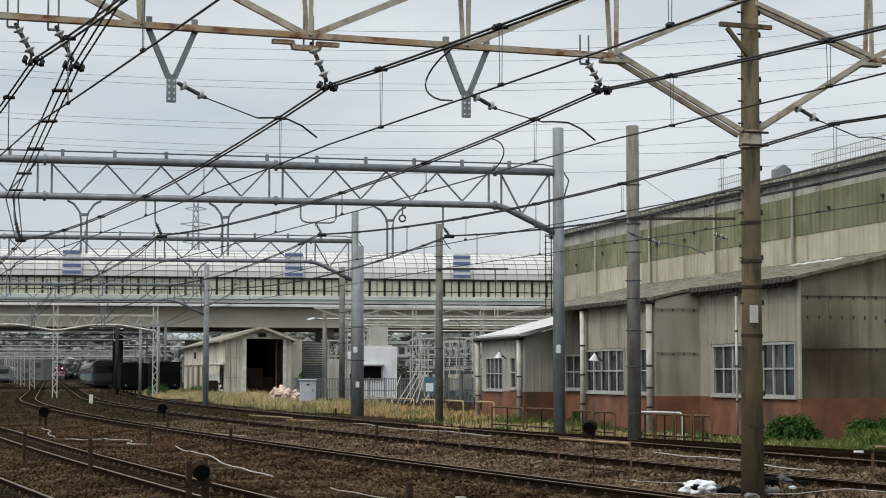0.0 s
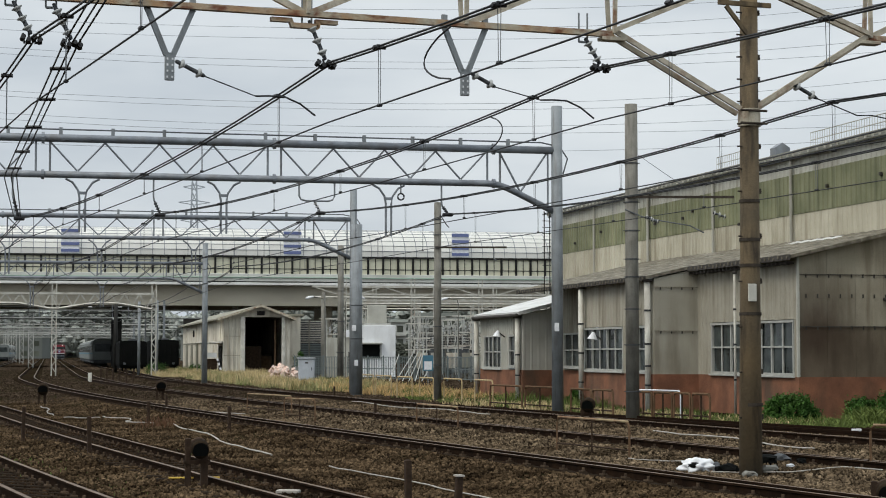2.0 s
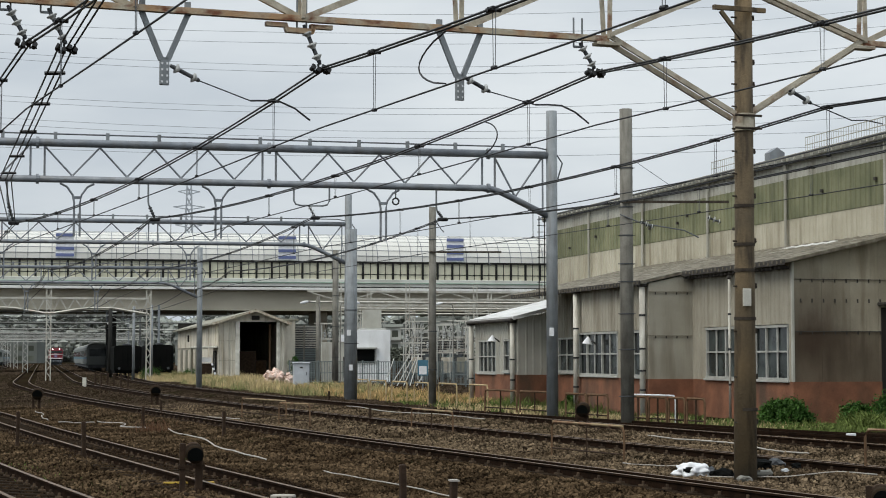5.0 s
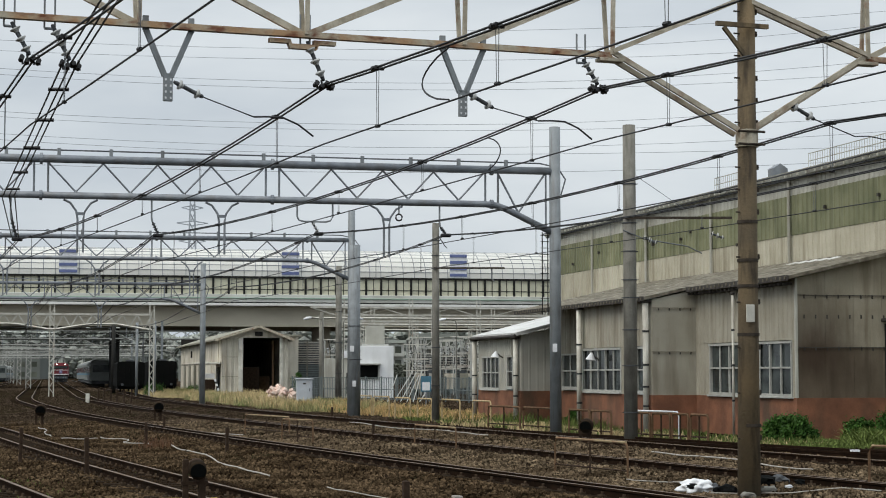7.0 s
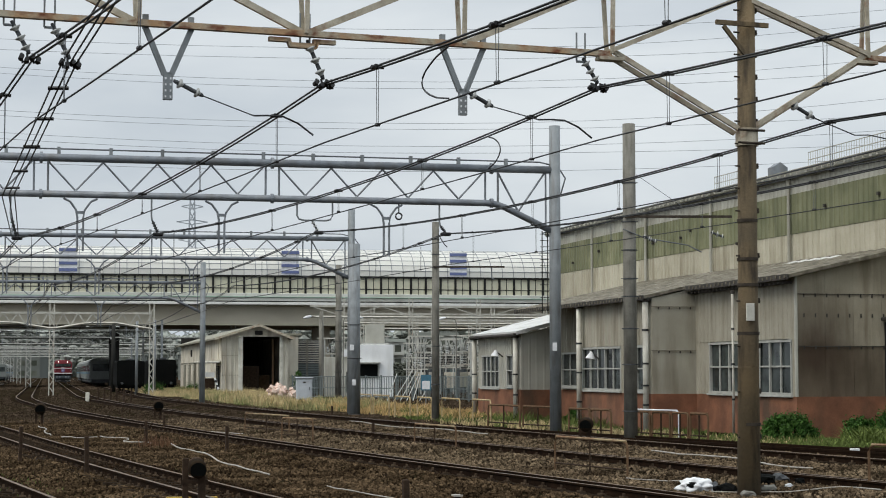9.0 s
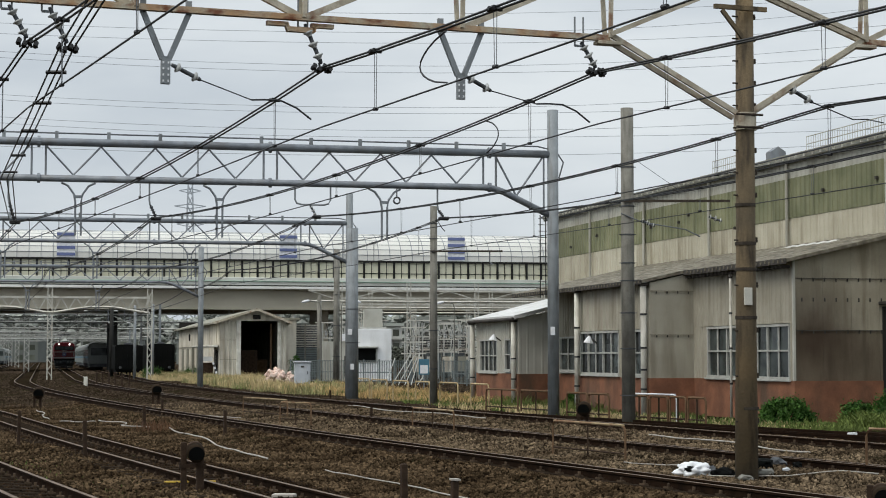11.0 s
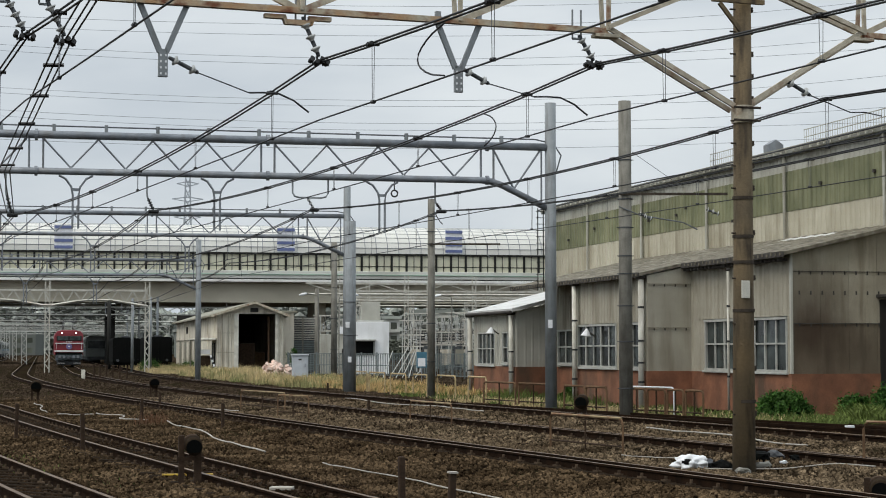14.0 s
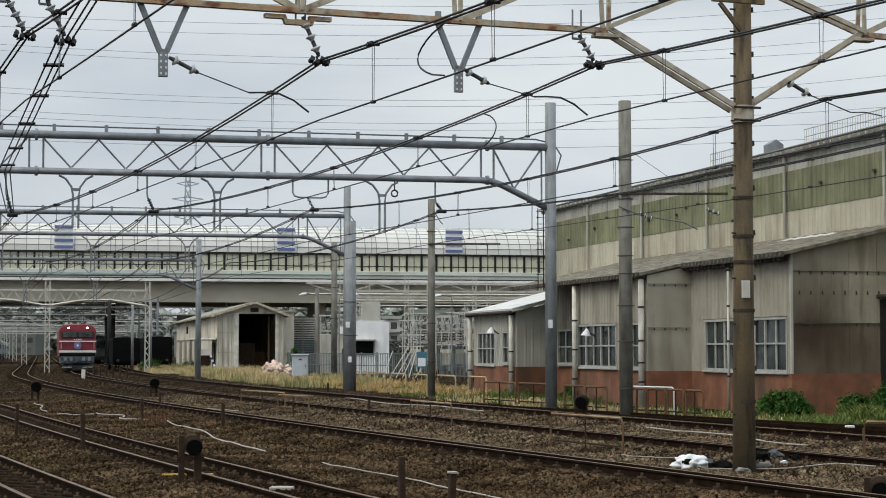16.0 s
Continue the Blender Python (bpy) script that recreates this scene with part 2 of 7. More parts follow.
M_GREENPIPE = material("green_conduit", (0.3, 0.42, 0.33), (0.24, 0.34, 0.27), 0.7, scale=0.3)
M_CANOPY = material("translucent_white_canopy", (0.62, 0.615, 0.575), (0.55, 0.545, 0.50), 0.6, scale=0.05, island=0.06, spec=0.2)
M_PANEL = material("yellowish_noise_panel", (0.72, 0.70, 0.53), (0.63, 0.61, 0.46), 0.4, scale=0.08, island=0.1)
M_POSTDK = material("dark_barrier_post", (0.03, 0.03, 0.027), (0.02, 0.02, 0.018), 0.8, scale=1, spec=0.15)
M_BLUE = material("blue_louvre", (0.15, 0.185, 0.36), (0.12, 0.15, 0.30), 0.6, scale=0.5)
M_SHED = material("shed_panel", (0.66, 0.62, 0.52), (0.52, 0.48, 0.395), 0.85, scale=0.8, stain=(0.3, 0.255, 0.19), stain_amt=0.75, stain_scale=(1.6, 1.6, 0.2), island=0.08)
M_SHEDROOF = material("shed_roof", (0.27, 0.26, 0.2021), (0.2, 0.19, 0.1462), 0.85, scale=0.3)
M_RED = material("red_locomotive_paint", (0.20, 0.006, 0.015), (0.15, 0.006, 0.012), 0.4, scale=1.2, spec=0.5)
M_BAND = material("white_locomotive_band", (0.72, 0.70, 0.68), (0.60, 0.57, 0.55), 0.45, scale=2)
M_UNDER = material("grey_underframe", (0.075, 0.08, 0.085), (0.04, 0.042, 0.045), 0.8, scale=2)
# wagon and plastic black; also painted shade in the hut window and sack mouth
M_CARBLACK = material("black_paint_and_shade", (0.005, 0.006, 0.0055), (0.008, 0.008, 0.0075), 0.9, scale=1, spec=0.05)
M_SILVER = material("silver_train_side", (0.21, 0.225, 0.212), (0.14, 0.151, 0.144), 0.6, scale=0.3, spec=0.2)
M_GRASSDRY = material("dry_grass", (0.58, 0.46, 0.255), (0.41, 0.325, 0.165), 0.9, scale=0.6, spec=0.05, island=0.4)
M_GRASSAMBER = material("amber_grass", (0.6, 0.42, 0.2), (0.41, 0.28, 0.125), 0.9, scale=0.6, spec=0.05, island=0.45)
M_GRASSOLIVE = material("olive_weed", (0.33, 0.31, 0.15), (0.21, 0.205, 0.092), 0.9, scale=0.6, spec=0.05, island=0.4)
M_GRASSGRN = material("green_weed", (0.135, 0.175, 0.046), (0.085, 0.118, 0.03), 0.8, scale=0.6, spec=0.15, island=0.4)
M_BUSH = material("bush_leaf", (0.045, 0.105, 0.016), (0.024, 0.066, 0.01), 0.7, scale=1.5, spec=0.2, island=0.4)
M_YELLOW = material("faded_yellow_pipe", (0.34, 0.27, 0.15), (0.24, 0.16, 0.09), 0.8, scale=3, stain=(0.16, 0.07, 0.035), stain_amt=0.8, stain_scale=(3, 3, 3))
M_FENCE = material("grey_green_fence", (0.14, 0.165, 0.16), (0.11, 0.13, 0.13), 0.7, scale=2)
M_PALEBLOCK = material("pale_apartment_wall", (0.5, 0.5, 0.46), (0.38, 0.38, 0.345), 0.9, scale=0.12, stain=(0.26, 0.26, 0.235), stain_amt=0.5, stain_scale=(0.5, 0.5, 0.2))
# the haze of distance is mixed into these two colours
M_HAZE = material("haze_tinted_town", (0.2, 0.213, 0.195), (0.14, 0.15, 0.137), 0.95, scale=0.03, island=0.35, spec=0.1)
M_HAZEWOOD = material("haze_tinted_wood", (0.37, 0.39, 0.35), (0.25, 0.265, 0.235), 0.95, scale=0.05, island=0.35, spec=0.1)
M_FARST = material("pale_far_steel", (0.46, 0.46, 0.42), (0.34, 0.34, 0.31), 0.7, scale=0.5)
M_LIGHTST = material("pale_painted_lattice", (0.58, 0.565, 0.5), (0.44, 0.425, 0.37), 0.75, scale=1.5, stain=(0.26, 0.19, 0.13), stain_amt=0.5)
M_PIPE = material("dull_white_pipe", (0.68, 0.66, 0.58), (0.52, 0.5, 0.43), 0.7, scale=2, stain=(0.22, 0.19, 0.15), stain_amt=0.5, stain_scale=(3, 3, 0.6))
# steel made paler to paint the haze over the far pylons
M_HAZEST = material("haze_tinted_steel", (0.42, 0.45, 0.48), (0.36, 0.39, 0.42), 0.8, scale=0.3, spec=0.1)
M_HOOP = material("worn_yellow_hoop", (0.5, 0.395, 0.22), (0.36, 0.26, 0.13), 0.8, scale=3, stain=(0.16, 0.08, 0.04), stain_amt=0.7, stain_scale=(3, 3, 3))
# lightened for haze at 300 m; also colours the far windows
M_SHRUB = material("dull_shrub", (0.14, 0.145, 0.122), (0.07, 0.077, 0.06), 0.95, scale=0.1, spec=0.0, island=0.4)
M_TANRUST = material("tan_rusty_pipe", (0.17, 0.105, 0.06), (0.10, 0.06, 0.035), 0.9, scale=4, bump=0.2, spec=0.1)
M_CABLE = material("dusty_white_cable", (0.42, 0.39, 0.35), (0.33, 0.30, 0.26), 0.8, scale=3)
M_LAMP = bpy.data.materials.new("lit_headlamp")
M_LAMP.use_nodes = True
M_LAMP.node_tree.nodes["Principled BSDF"].inputs["Emission Color"].default_value = (1.0, 0.93, 0.88, 1)
M_LAMP.node_tree.nodes["Principled BSDF"].inputs["Emission Strength"].default_value = 6.0


# ---- mesh helpers ----
def part(name, bm, mat, parent=None, label="", smooth=False):
    """Links a bmesh as one mesh object, under a thing or part if given."""
    me = bpy.data.meshes.new(name)
    bm.to_mesh(me)
    bm.free()
    for m in mat if type(mat) is tuple else (mat,):
        me.materials.append(m)
    if smooth:
        me.polygons.foreach_set("use_smooth", [True] * len(me.polygons))
    ob = new(name, me)
    if parent:
        ob.parent = parent
    if label:
        tagged(ob, label)
    return ob


def share(name, me, parent, m=None):
    ob = new(name, me)
    ob.parent = parent
    if m is not None:
        ob.matrix_basis = m
    return ob


def thing(name, m, label, category, group="", kind=""):
    e = new(name)
    e.empty_display_size = 0.2
    e.matrix_basis = m
    return tagged(e, label, category, group, kind)


def V(*a):
    return Vector(a)


def box(bm, lo, hi, bevel=0.0):
    x0, y0, z0 = lo
    x1, y1, z1 = hi
    vs = [bm.verts.new(c) for c in ((x0, y0, z0), (x1, y0, z0), (x1, y1, z0), (x0, y1, z0), (x0, y0, z1), (x1, y0, z1), (x1, y1, z1), (x0, y1, z1))]
    fs = [bm.faces.new([vs[i] for i in f]) for f in ((0, 3, 2, 1), (4, 5, 6, 7), (0, 1, 5, 4), (1, 2, 6, 5), (2, 3, 7, 6), (3, 0, 4, 7))]
    if bevel:
        bmesh.ops.bevel(bm, geom=list({e for f in fs for e in f.edges}), offset=bevel, segments=1, affect="EDGES")
    return bm


def beam(bm, a, b, w, h=None, up=(0, 0, 1)):
    """A straight bar of width w and height h from a to b."""
    a, b = Vector(a), Vector(b)
    h = h or w
    d = (b - a).normalized()
    u = Vector(up)
    if abs(d.dot(u)) > 0.98:
        u = Vector((1, 0, 0))
    s = d.cross(u).normalized()
    u = s.cross(d)
    vs = []
    for p in (a, b):
        for i, j in ((-1, -1), (1, -1), (1, 1), (-1, 1)):
            vs.append(bm.verts.new(p + s * (i * w / 2) + u * (j * h / 2)))
    for f in ((3, 2, 1, 0), (4, 5, 6, 7), (0, 1, 5, 4), (1, 2, 6, 5), (2, 3, 7, 6), (3, 0, 4, 7)):
        bm.faces.new([vs[i] for i in f])
    return bm


def tube(bm, pts, r, seg=6, r2=None, caps=True):
    """A round bar along a line of points, tapering from r to r2."""
    pts = [Vector(p) for p in pts]
    n = len(pts)
    rings = []
    for i, p in enumerate(pts):
        d = (pts[min(i + 1, n - 1)] - pts[max(i - 1, 0)]).normalized()
        u = Vector((0, 0, 1)) if abs(d.z) < 0.95 else Vector((1, 0, 0))
        s = d.cross(u).normalized()
        u = s.cross(d)
        rr = r if r2 is None else r + (r2 - r) * i / (n - 1)
        rings.append([bm.verts.new(p + (s * math.cos(2 * math.pi * k / seg) + u * math.sin(2 * math.pi * k / seg)) * rr) for k in range(seg)])
    for a, b in zip(rings, rings[1:]):
        for k in range(seg):
            bm.faces.new((a[k], a[(k + 1) % seg], b[(k + 1) % seg], b[k]))
    if caps:
        bm.faces.new(rings[0][::-1])
        bm.faces.new(rings[-1])
    return bm


def lathe(bm, a, b, profile, seg=10, thin=0.0):
    """A turned body about the line a-b; profile: (share of the way, radius). Stretches thinner than thin take the second material."""
    a, b = Vector(a), Vector(b)
    d = (b - a)
    n = d.normalized()
    u = Vector((0, 0, 1)) if abs(n.z) < 0.95 else Vector((1, 0, 0))
    s = n.cross(u).normalized()
    u = s.cross(n)
    rings = [[bm.verts.new(a + d * f + (s * math.cos(2 * math.pi * k / seg) + u * math.sin(2 * math.pi * k / seg)) * r) for k in range(seg)] for f, r in profile]
    for i, (p, q) in enumerate(zip(rings, rings[1:])):
        slot = 1 if max(profile[i][1], profile[i + 1][1]) < thin else 0
        for k in range(seg):
            bm.faces.new((p[k], p[(k + 1) % seg], q[(k + 1) % seg], q[k])).material_index = slot
    bm.faces.new(rings[0][::-1])
    bm.faces.new(rings[-1])
    return bm


def extrude_profile(bm, prof, p0, p1, closed=True):
    """A profile of (x, z) points run along y from p0 to p1."""
    a = [bm.verts.new((x, p0, z)) for x, z in prof]
    b = [bm.verts.new((x, p1, z)) for x, z in prof]
    n = len(prof)
    for i in range(n if closed else n - 1):
        bm.faces.new((a[i], a[(i + 1) % n], b[(i + 1) % n], b[i]))
    if closed:
        bm.faces.new(a[::-1])
        bm.faces.new(b)
    return bm


def sheet(bm, x0, x1, z0, z1, y, pitch=0.3, depth=0.035, thick=0.04, zt=None):
    """A ribbed cladding sheet in the x-z plane whose ribs stand out towards +y. zt: the top's height at x1, for a sloped top."""
    n = max(1, round((x1 - x0) / pitch))
    xs = []
    for i in range(n):
        a = x0 + (x1 - x0) * i / n
        w = (x1 - x0) / n
        xs += [(a, 0.0), (a + w * 0.62, 0.0), (a + w * 0.72, depth), (a + w * 0.9, depth)]
    xs.append((x1, 0.0))

    def top(x):
        return z1 if zt is None else z1 + (zt - z1) * (x - x0) / (x1 - x0)
    fr = [(bm.verts.new((x, y + d, z0)), bm.verts.new((x, y + d, top(x)))) for x, d in xs]
    bk = [(bm.verts.new((x, y - thick, z0)), bm.verts.new((x, y - thick, top(x)))) for x in (x0, x1)]
    for a, b in zip(fr, fr[1:]):
        bm.faces.new((a[0], a[1], b[1], b[0]))
    bm.faces.new((fr[0][0], bk[0][0], bk[0][1], fr[0][1]))
    bm.faces.new((fr[-1][0], fr[-1][1], bk[1][1], bk[1][0]))
    bm.faces.new((bk[0][0], bk[1][0], bk[1][1], bk[0][1]))
    bm.faces.new([bk[0][1], bk[1][1]] + [f[1] for f in fr[::-1]])
    bm.faces.new([bk[1][0], bk[0][0]] + [f[0] for f in fr])
    return bm


def B():
    return bmesh.new()


def soup(name, verts, faces, mat, parent=None):
    me = bpy.data.meshes.new(name)
    me.from_pydata(verts.tolist() if hasattr(verts, "tolist") else verts, [], faces.tolist() if hasattr(faces, "tolist") else faces)
    me.materials.append(mat)
    ob = new(name, me)
    if parent:
        ob.parent = parent
    return ob


# ---- the line of the tracks ----
def main_x(y):
    """The main line's centre: straight far off, bending towards the yard near by."""
    return -29.2 - 0.2175 * (y - 148) if y > 140 else -27.46 + 0.2175 * (140 - y) + 0.5 * 0.001629 * (140 - y) ** 2


def main_slope(y):
    return -0.2175 if y > 140 else -0.2175 - 0.001629 * (140 - y)


def on_track(y, off, z=0.0):
    """The point off metres beside the main line's centre at y."""
    m = main_slope(y)
    k = math.hypot(1, m)
    return V(main_x(y) + off / k, y - off * m / k, z)


def meet(px, py, ang, off):
    """Where the track off metres beside the main line passes the row of a gantry."""
    c, s = math.cos(radians(ang)), math.sin(radians(ang))
    lo, hi = py - 40, py + 60
    for _ in range(50):
        mid = (lo + hi) / 2
        p = on_track(mid, off)
        if (p.x - px) * -s + (p.y - py) * c > 0:
            hi = mid
        else:
            lo = mid
    return on_track((lo + hi) / 2, off)


TRACKS = (-12.95, -9.5, -4.6, 0.0, 4.4)
GANTRIES = ((4.72, 28.0, 20.0), (3.65, 57.0, 12.5), (-4.1, 84.0, 11.0), (-14.0, 107.0, 10.0), (-24.3, 151.0, 11.0))


# ---- ground and tracks ----
BEDS = ((-13.1, 0.09, -0.005), (-9.72, 0.06, 0.0), (-4.42, 0.1, 0.002), (0.0, 0.09, 0.002), (4.4, 0.08, 0.002))


def cant(y, c):
    """How far the outer rail is raised in the curve at y."""
    return c * max(0.0, min(1.0, (142 - y) / 40))


def bed_lift(x, y):
    """The ballast packed up to the sleepers of each canted track."""
    if y > 145:
        return 0.0
    off = (x - main_x(y)) / math.hypot(1, main_slope(y))
    best = 0.012
    for o, c, fill in BEDS:
        d = off - o
        if abs(d) < 2.1:
            top = fill + cant(y, c) * max(0.0, min(1.5, 0.5 - d / 1.1))
            k = min(1.0, (2.1 - abs(d)) / 0.9)
            best = best * (1 - k) + top * k
    return best


def ground_z(x, y):
    """The uneven ballast bed."""
    n = noise.noise(V(x * 0.35, y * 0.35, 0)) * 0.05 + noise.noise(V(x * 1.3, y * 1.3, 4)) * 0.025
    return -0.17 + n * 0.8 + bed_lift(x, y)


def build_ground():
    xs = [-3000, -900, -300, -140, -80, -50] + [-40 + 0.4 * i for i in range(176)] + [32, 40, 60, 120, 300, 900, 3000]
    ys = [-60, -20, 0, 8, 12] + [14 + 0.6 * i for i in range(110)] + [80 + 3 * i for i in range(30)] + [180, 240, 320, 500, 900, 2000, 4500]
    vs, fs = [], []
    for y in ys:
        for x in xs:
            vs.append((x, y, ground_z(x, y) if abs(x) < 45 and 10 < y < 175 else -0.17))
    w = len(xs)
    for j in range(len(ys) - 1):
        for i in range(w - 1):
            fs.append((j * w + i, j * w + i + 1, (j + 1) * w + i + 1, (j + 1) * w + i))
    ob = soup("ground", vs, fs, M_BALLAST)
    ob.data.polygons.foreach_set("use_smooth", [True] * len(ob.data.polygons))
    return tagged(ob, "dark brown railway ballast bed with sparse weeds", "ground", kind="structure")


ground = build_ground()


def build_stones(name, n, ya, yb, power, smin, smax, seed, oa, ob, mat, label, between=False):
    """Loose ballast beside the tracks, or between their rails."""
    rng = np.random.default_rng(seed)
    y = ya + (yb - ya) * rng.random(n) ** power
    x = (rng.random(n) - 0.5) * 2 * (y * 0.262)
    # fewer loose stones towards the older tracks
    off = (x - np.array([main_x(b) for b in y])) / np.hypot(1, np.array([main_slope(b) for b in y]))
    gap = np.min(np.abs(off[:, None] - np.array([b[0] for b in BEDS])[None]), axis=1)
    rail = np.abs(gap - 0.55) < 0.13
    bed = gap < 1.0
    share_of = np.where(rail, 0.0, np.where(gap < 0.5, 0.5, 0.8)) if between else np.where(off < -7.0, 0.75, 1.0)
    keep = rng.random(n) < share_of * (bed == between) * ((off > oa) & (off < ob))
    x, y = x[keep], y[keep]
    n = len(x)
    size = smin + smax * rng.random(n) ** 1.5
    base = np.array([(1, 0, 0), (-1, 0, 0), (0, 1, 0), (0, -1, 0), (0, 0, 1), (0, 0, -1)], float)
    v = base[None] * (0.6 + 0.8 * rng.random((n, 6, 1))) + (rng.random((n, 6, 3)) - 0.5) * 0.5
    # turn each stone its own way
    q = rng.normal(0, 1, (n, 4))
    q /= np.linalg.norm(q, axis=1)[:, None]
    w, i, j, k = q.T
    rot = np.stack([np.stack([1 - 2 * (j * j + k * k), 2 * (i * j - k * w), 2 * (i * k + j * w)], 1), np.stack([2 * (i * j + k * w), 1 - 2 * (i * i + k * k), 2 * (j * k - i * w)], 1), np.stack([2 * (i * k - j * w), 2 * (j * k + i * w), 1 - 2 * (i * i + j * j)], 1)], 1)
    v = np.einsum("nab,nvb->nva", rot, v)
    v *= size[:, None, None]
    z = np.array([ground_z(a, b) for a, b in zip(x, y)]) + 0.02
    v += np.stack([x, y, z], 1)[:, None, :]
    f = np.array([(0, 2, 4), (2, 1, 4), (1, 3, 4), (3, 0, 4), (2, 0, 5), (1, 2, 5), (3, 1, 5), (0, 3, 5)])
    faces = (f[None] + (np.arange(n) * 6)[:, None, None]).reshape(-1, 3)
    ob = soup(name, v.reshape(-1, 3), faces, mat)
    return tagged(ob, label, "ballast", kind="stuff")


build_stones("old_ballast", 230000, 14, 72, 1.4, 0.015, 0.026, 5, -90, -5.2, M_STONE, "loose oily brown ballast stones between the older tracks")
build_stones("fresh_ballast", 230000, 14, 72, 1.4, 0.015, 0.027, 7, -5.2, 6.4, M_FRESH, "loose grey-brown ballast stones beside the main track")
build_stones("track_ballast", 190000, 14, 80, 1.4, 0.014, 0.024, 9, -90, 6.4, M_OILY, "oily rust-brown ballast stones between the rails", True)
build_stones("far_ballast", 90000, 68, 230, 1.5, 0.02, 0.03, 6, -90, 90, M_FARSTONE, "brown ballast stones farther along the line")


build_stones("yard_ballast", 60000, 200, 520, 1.2, 0.06, 0.09, 16, -90, 90, M_FARSTONE, "dull ballast of the distant yard throat")


def drift(y, d):
    """How far a converging track has moved aside at y."""
    return d * max(0.0, min(1.35, (58 - y) / 30))


def rail_mesh(off, ya, yb, step, d=0.0, c=0.0):
    """One rail: a head, web and foot run along the line."""
    prof_side = ((-0.06, -0.155), (-0.012, -0.135), (-0.010, -0.04), (-0.034, -0.03), (-0.034, -0.002), (0.034, -0.002), (0.034, -0.03), (0.010, -0.04), (0.012, -0.135), (0.06, -0.155))
    bm = B()
    prev = None
    y = ya
    while y <= yb:
        p = on_track(y, off + drift(y, d))
        m = main_slope(y)
        k = math.hypot(1, m)
        ring = [bm.verts.new((p.x + a / k, p.y - a * m / k, z + cant(y, c))) for a, z in prof_side]
        if prev:
            for i in range(len(ring) - 1):
                f = bm.faces.new((prev[i], prev[i + 1], ring[i + 1], ring[i]))
                f.material_index = 1 if i == 4 else 0
        prev = ring
        y += step(y)
    return bm


def build_track(off, ya, yb, label, d=0.0, c=0.1):
    t = tagged(new("railway_track"), label, "railway track", "parallel tracks", "structure")
    for side in (-0.55, 0.55):
        bm = rail_mesh(off + side, ya, yb, lambda y: 1.0 if y < 160 else 20.0, d, c if side < 0 else 0.0)
        r = part("rail", bm, M_RAILSIDE, t)
        r.data.materials.append(M_RAILTOP)
    bm = B()
    box(bm, (-0.98, -0.1, -0.20), (0.98, 0.1, -0.125), 0.015)
    me = bpy.data.meshes.new("sleeper")
    bm.to_mesh(me)
    bm.free()
    me.materials.append(M_SLEEPER)
    cm = B()
    for s in (-0.55, 0.55):
        for e in (-0.115, 0.115):
            box(cm, (s + e - 0.045, -0.055, -0.15), (s + e + 0.045, 0.055, -0.10))
            tube(cm, [(s + e, 0, -0.1), (s + e, 0, -0.055)], 0.022, 6)
    clip = bpy.data.meshes.new("rail_clip")
    cm.to_mesh(clip)
    cm.free()
    clip.materials.append(M_CLIP)
    y = ya
    while y < min(yb, 70):
        p, m = on_track(y, off + drift(y, d)), main_slope(y)
        lift = cant(y, c)
        q = Matrix.Translation(p + V(0, 0, lift * 0.5)) @ Matrix.Rotation(math.atan(-m), 4, "Z") @ Matrix.Rotation(math.atan(lift / 1.1), 4, "Y")
        share("sleeper", me, t, q)
        if y < 60:
            share("rail_clip", clip, t, q)
        y += 0.62
    return t


for _o, _d, _c, _l in ((-13.1, 0.0, 0.09, "curved railway track with rusty rails on ballast"), (-9.72, -0.45, 0.06, "curved track with clipped rails on brown ballast"), (-4.42, 0.0, 0.1, "curved canted main track on dark ballast"), (0.0, 0.0, 0.09, "canted main track on which the locomotive runs"), (4.4, 0.0, 0.08, "far running track beside the grass strip")):
    build_track(_o, 12.0 if _o > -8 else 14.0, 520.0, _l, _d, _c)


# siding that leaves the far track beside the building
def build_siding():
    t = tagged(new("siding_track"), "siding rails in front of the workshop", "railway track", "parallel tracks", "structure")
    for side in (-0.53, 0.53):
        bm = B()
        pts = []
        for i in range(22):
            y = 20 + 2.0 * i
            o = 4.4 + 2.9 * max(0.0, min(1.0, (64 - y) / 26)) ** 1.2 + side
            pts.append(on_track(y, o, -0.03))
        for a, b in zip(pts, pts[1:]):
            beam(bm, a, b + (b - a) * 0.01, 0.065, 0.05)
            beam(bm, a - V(0, 0, 0.06), b - V(0, 0, 0.06), 0.03, 0.09)
        part("rail", bm, M_RAILSIDE, t)
    return t


build_siding()


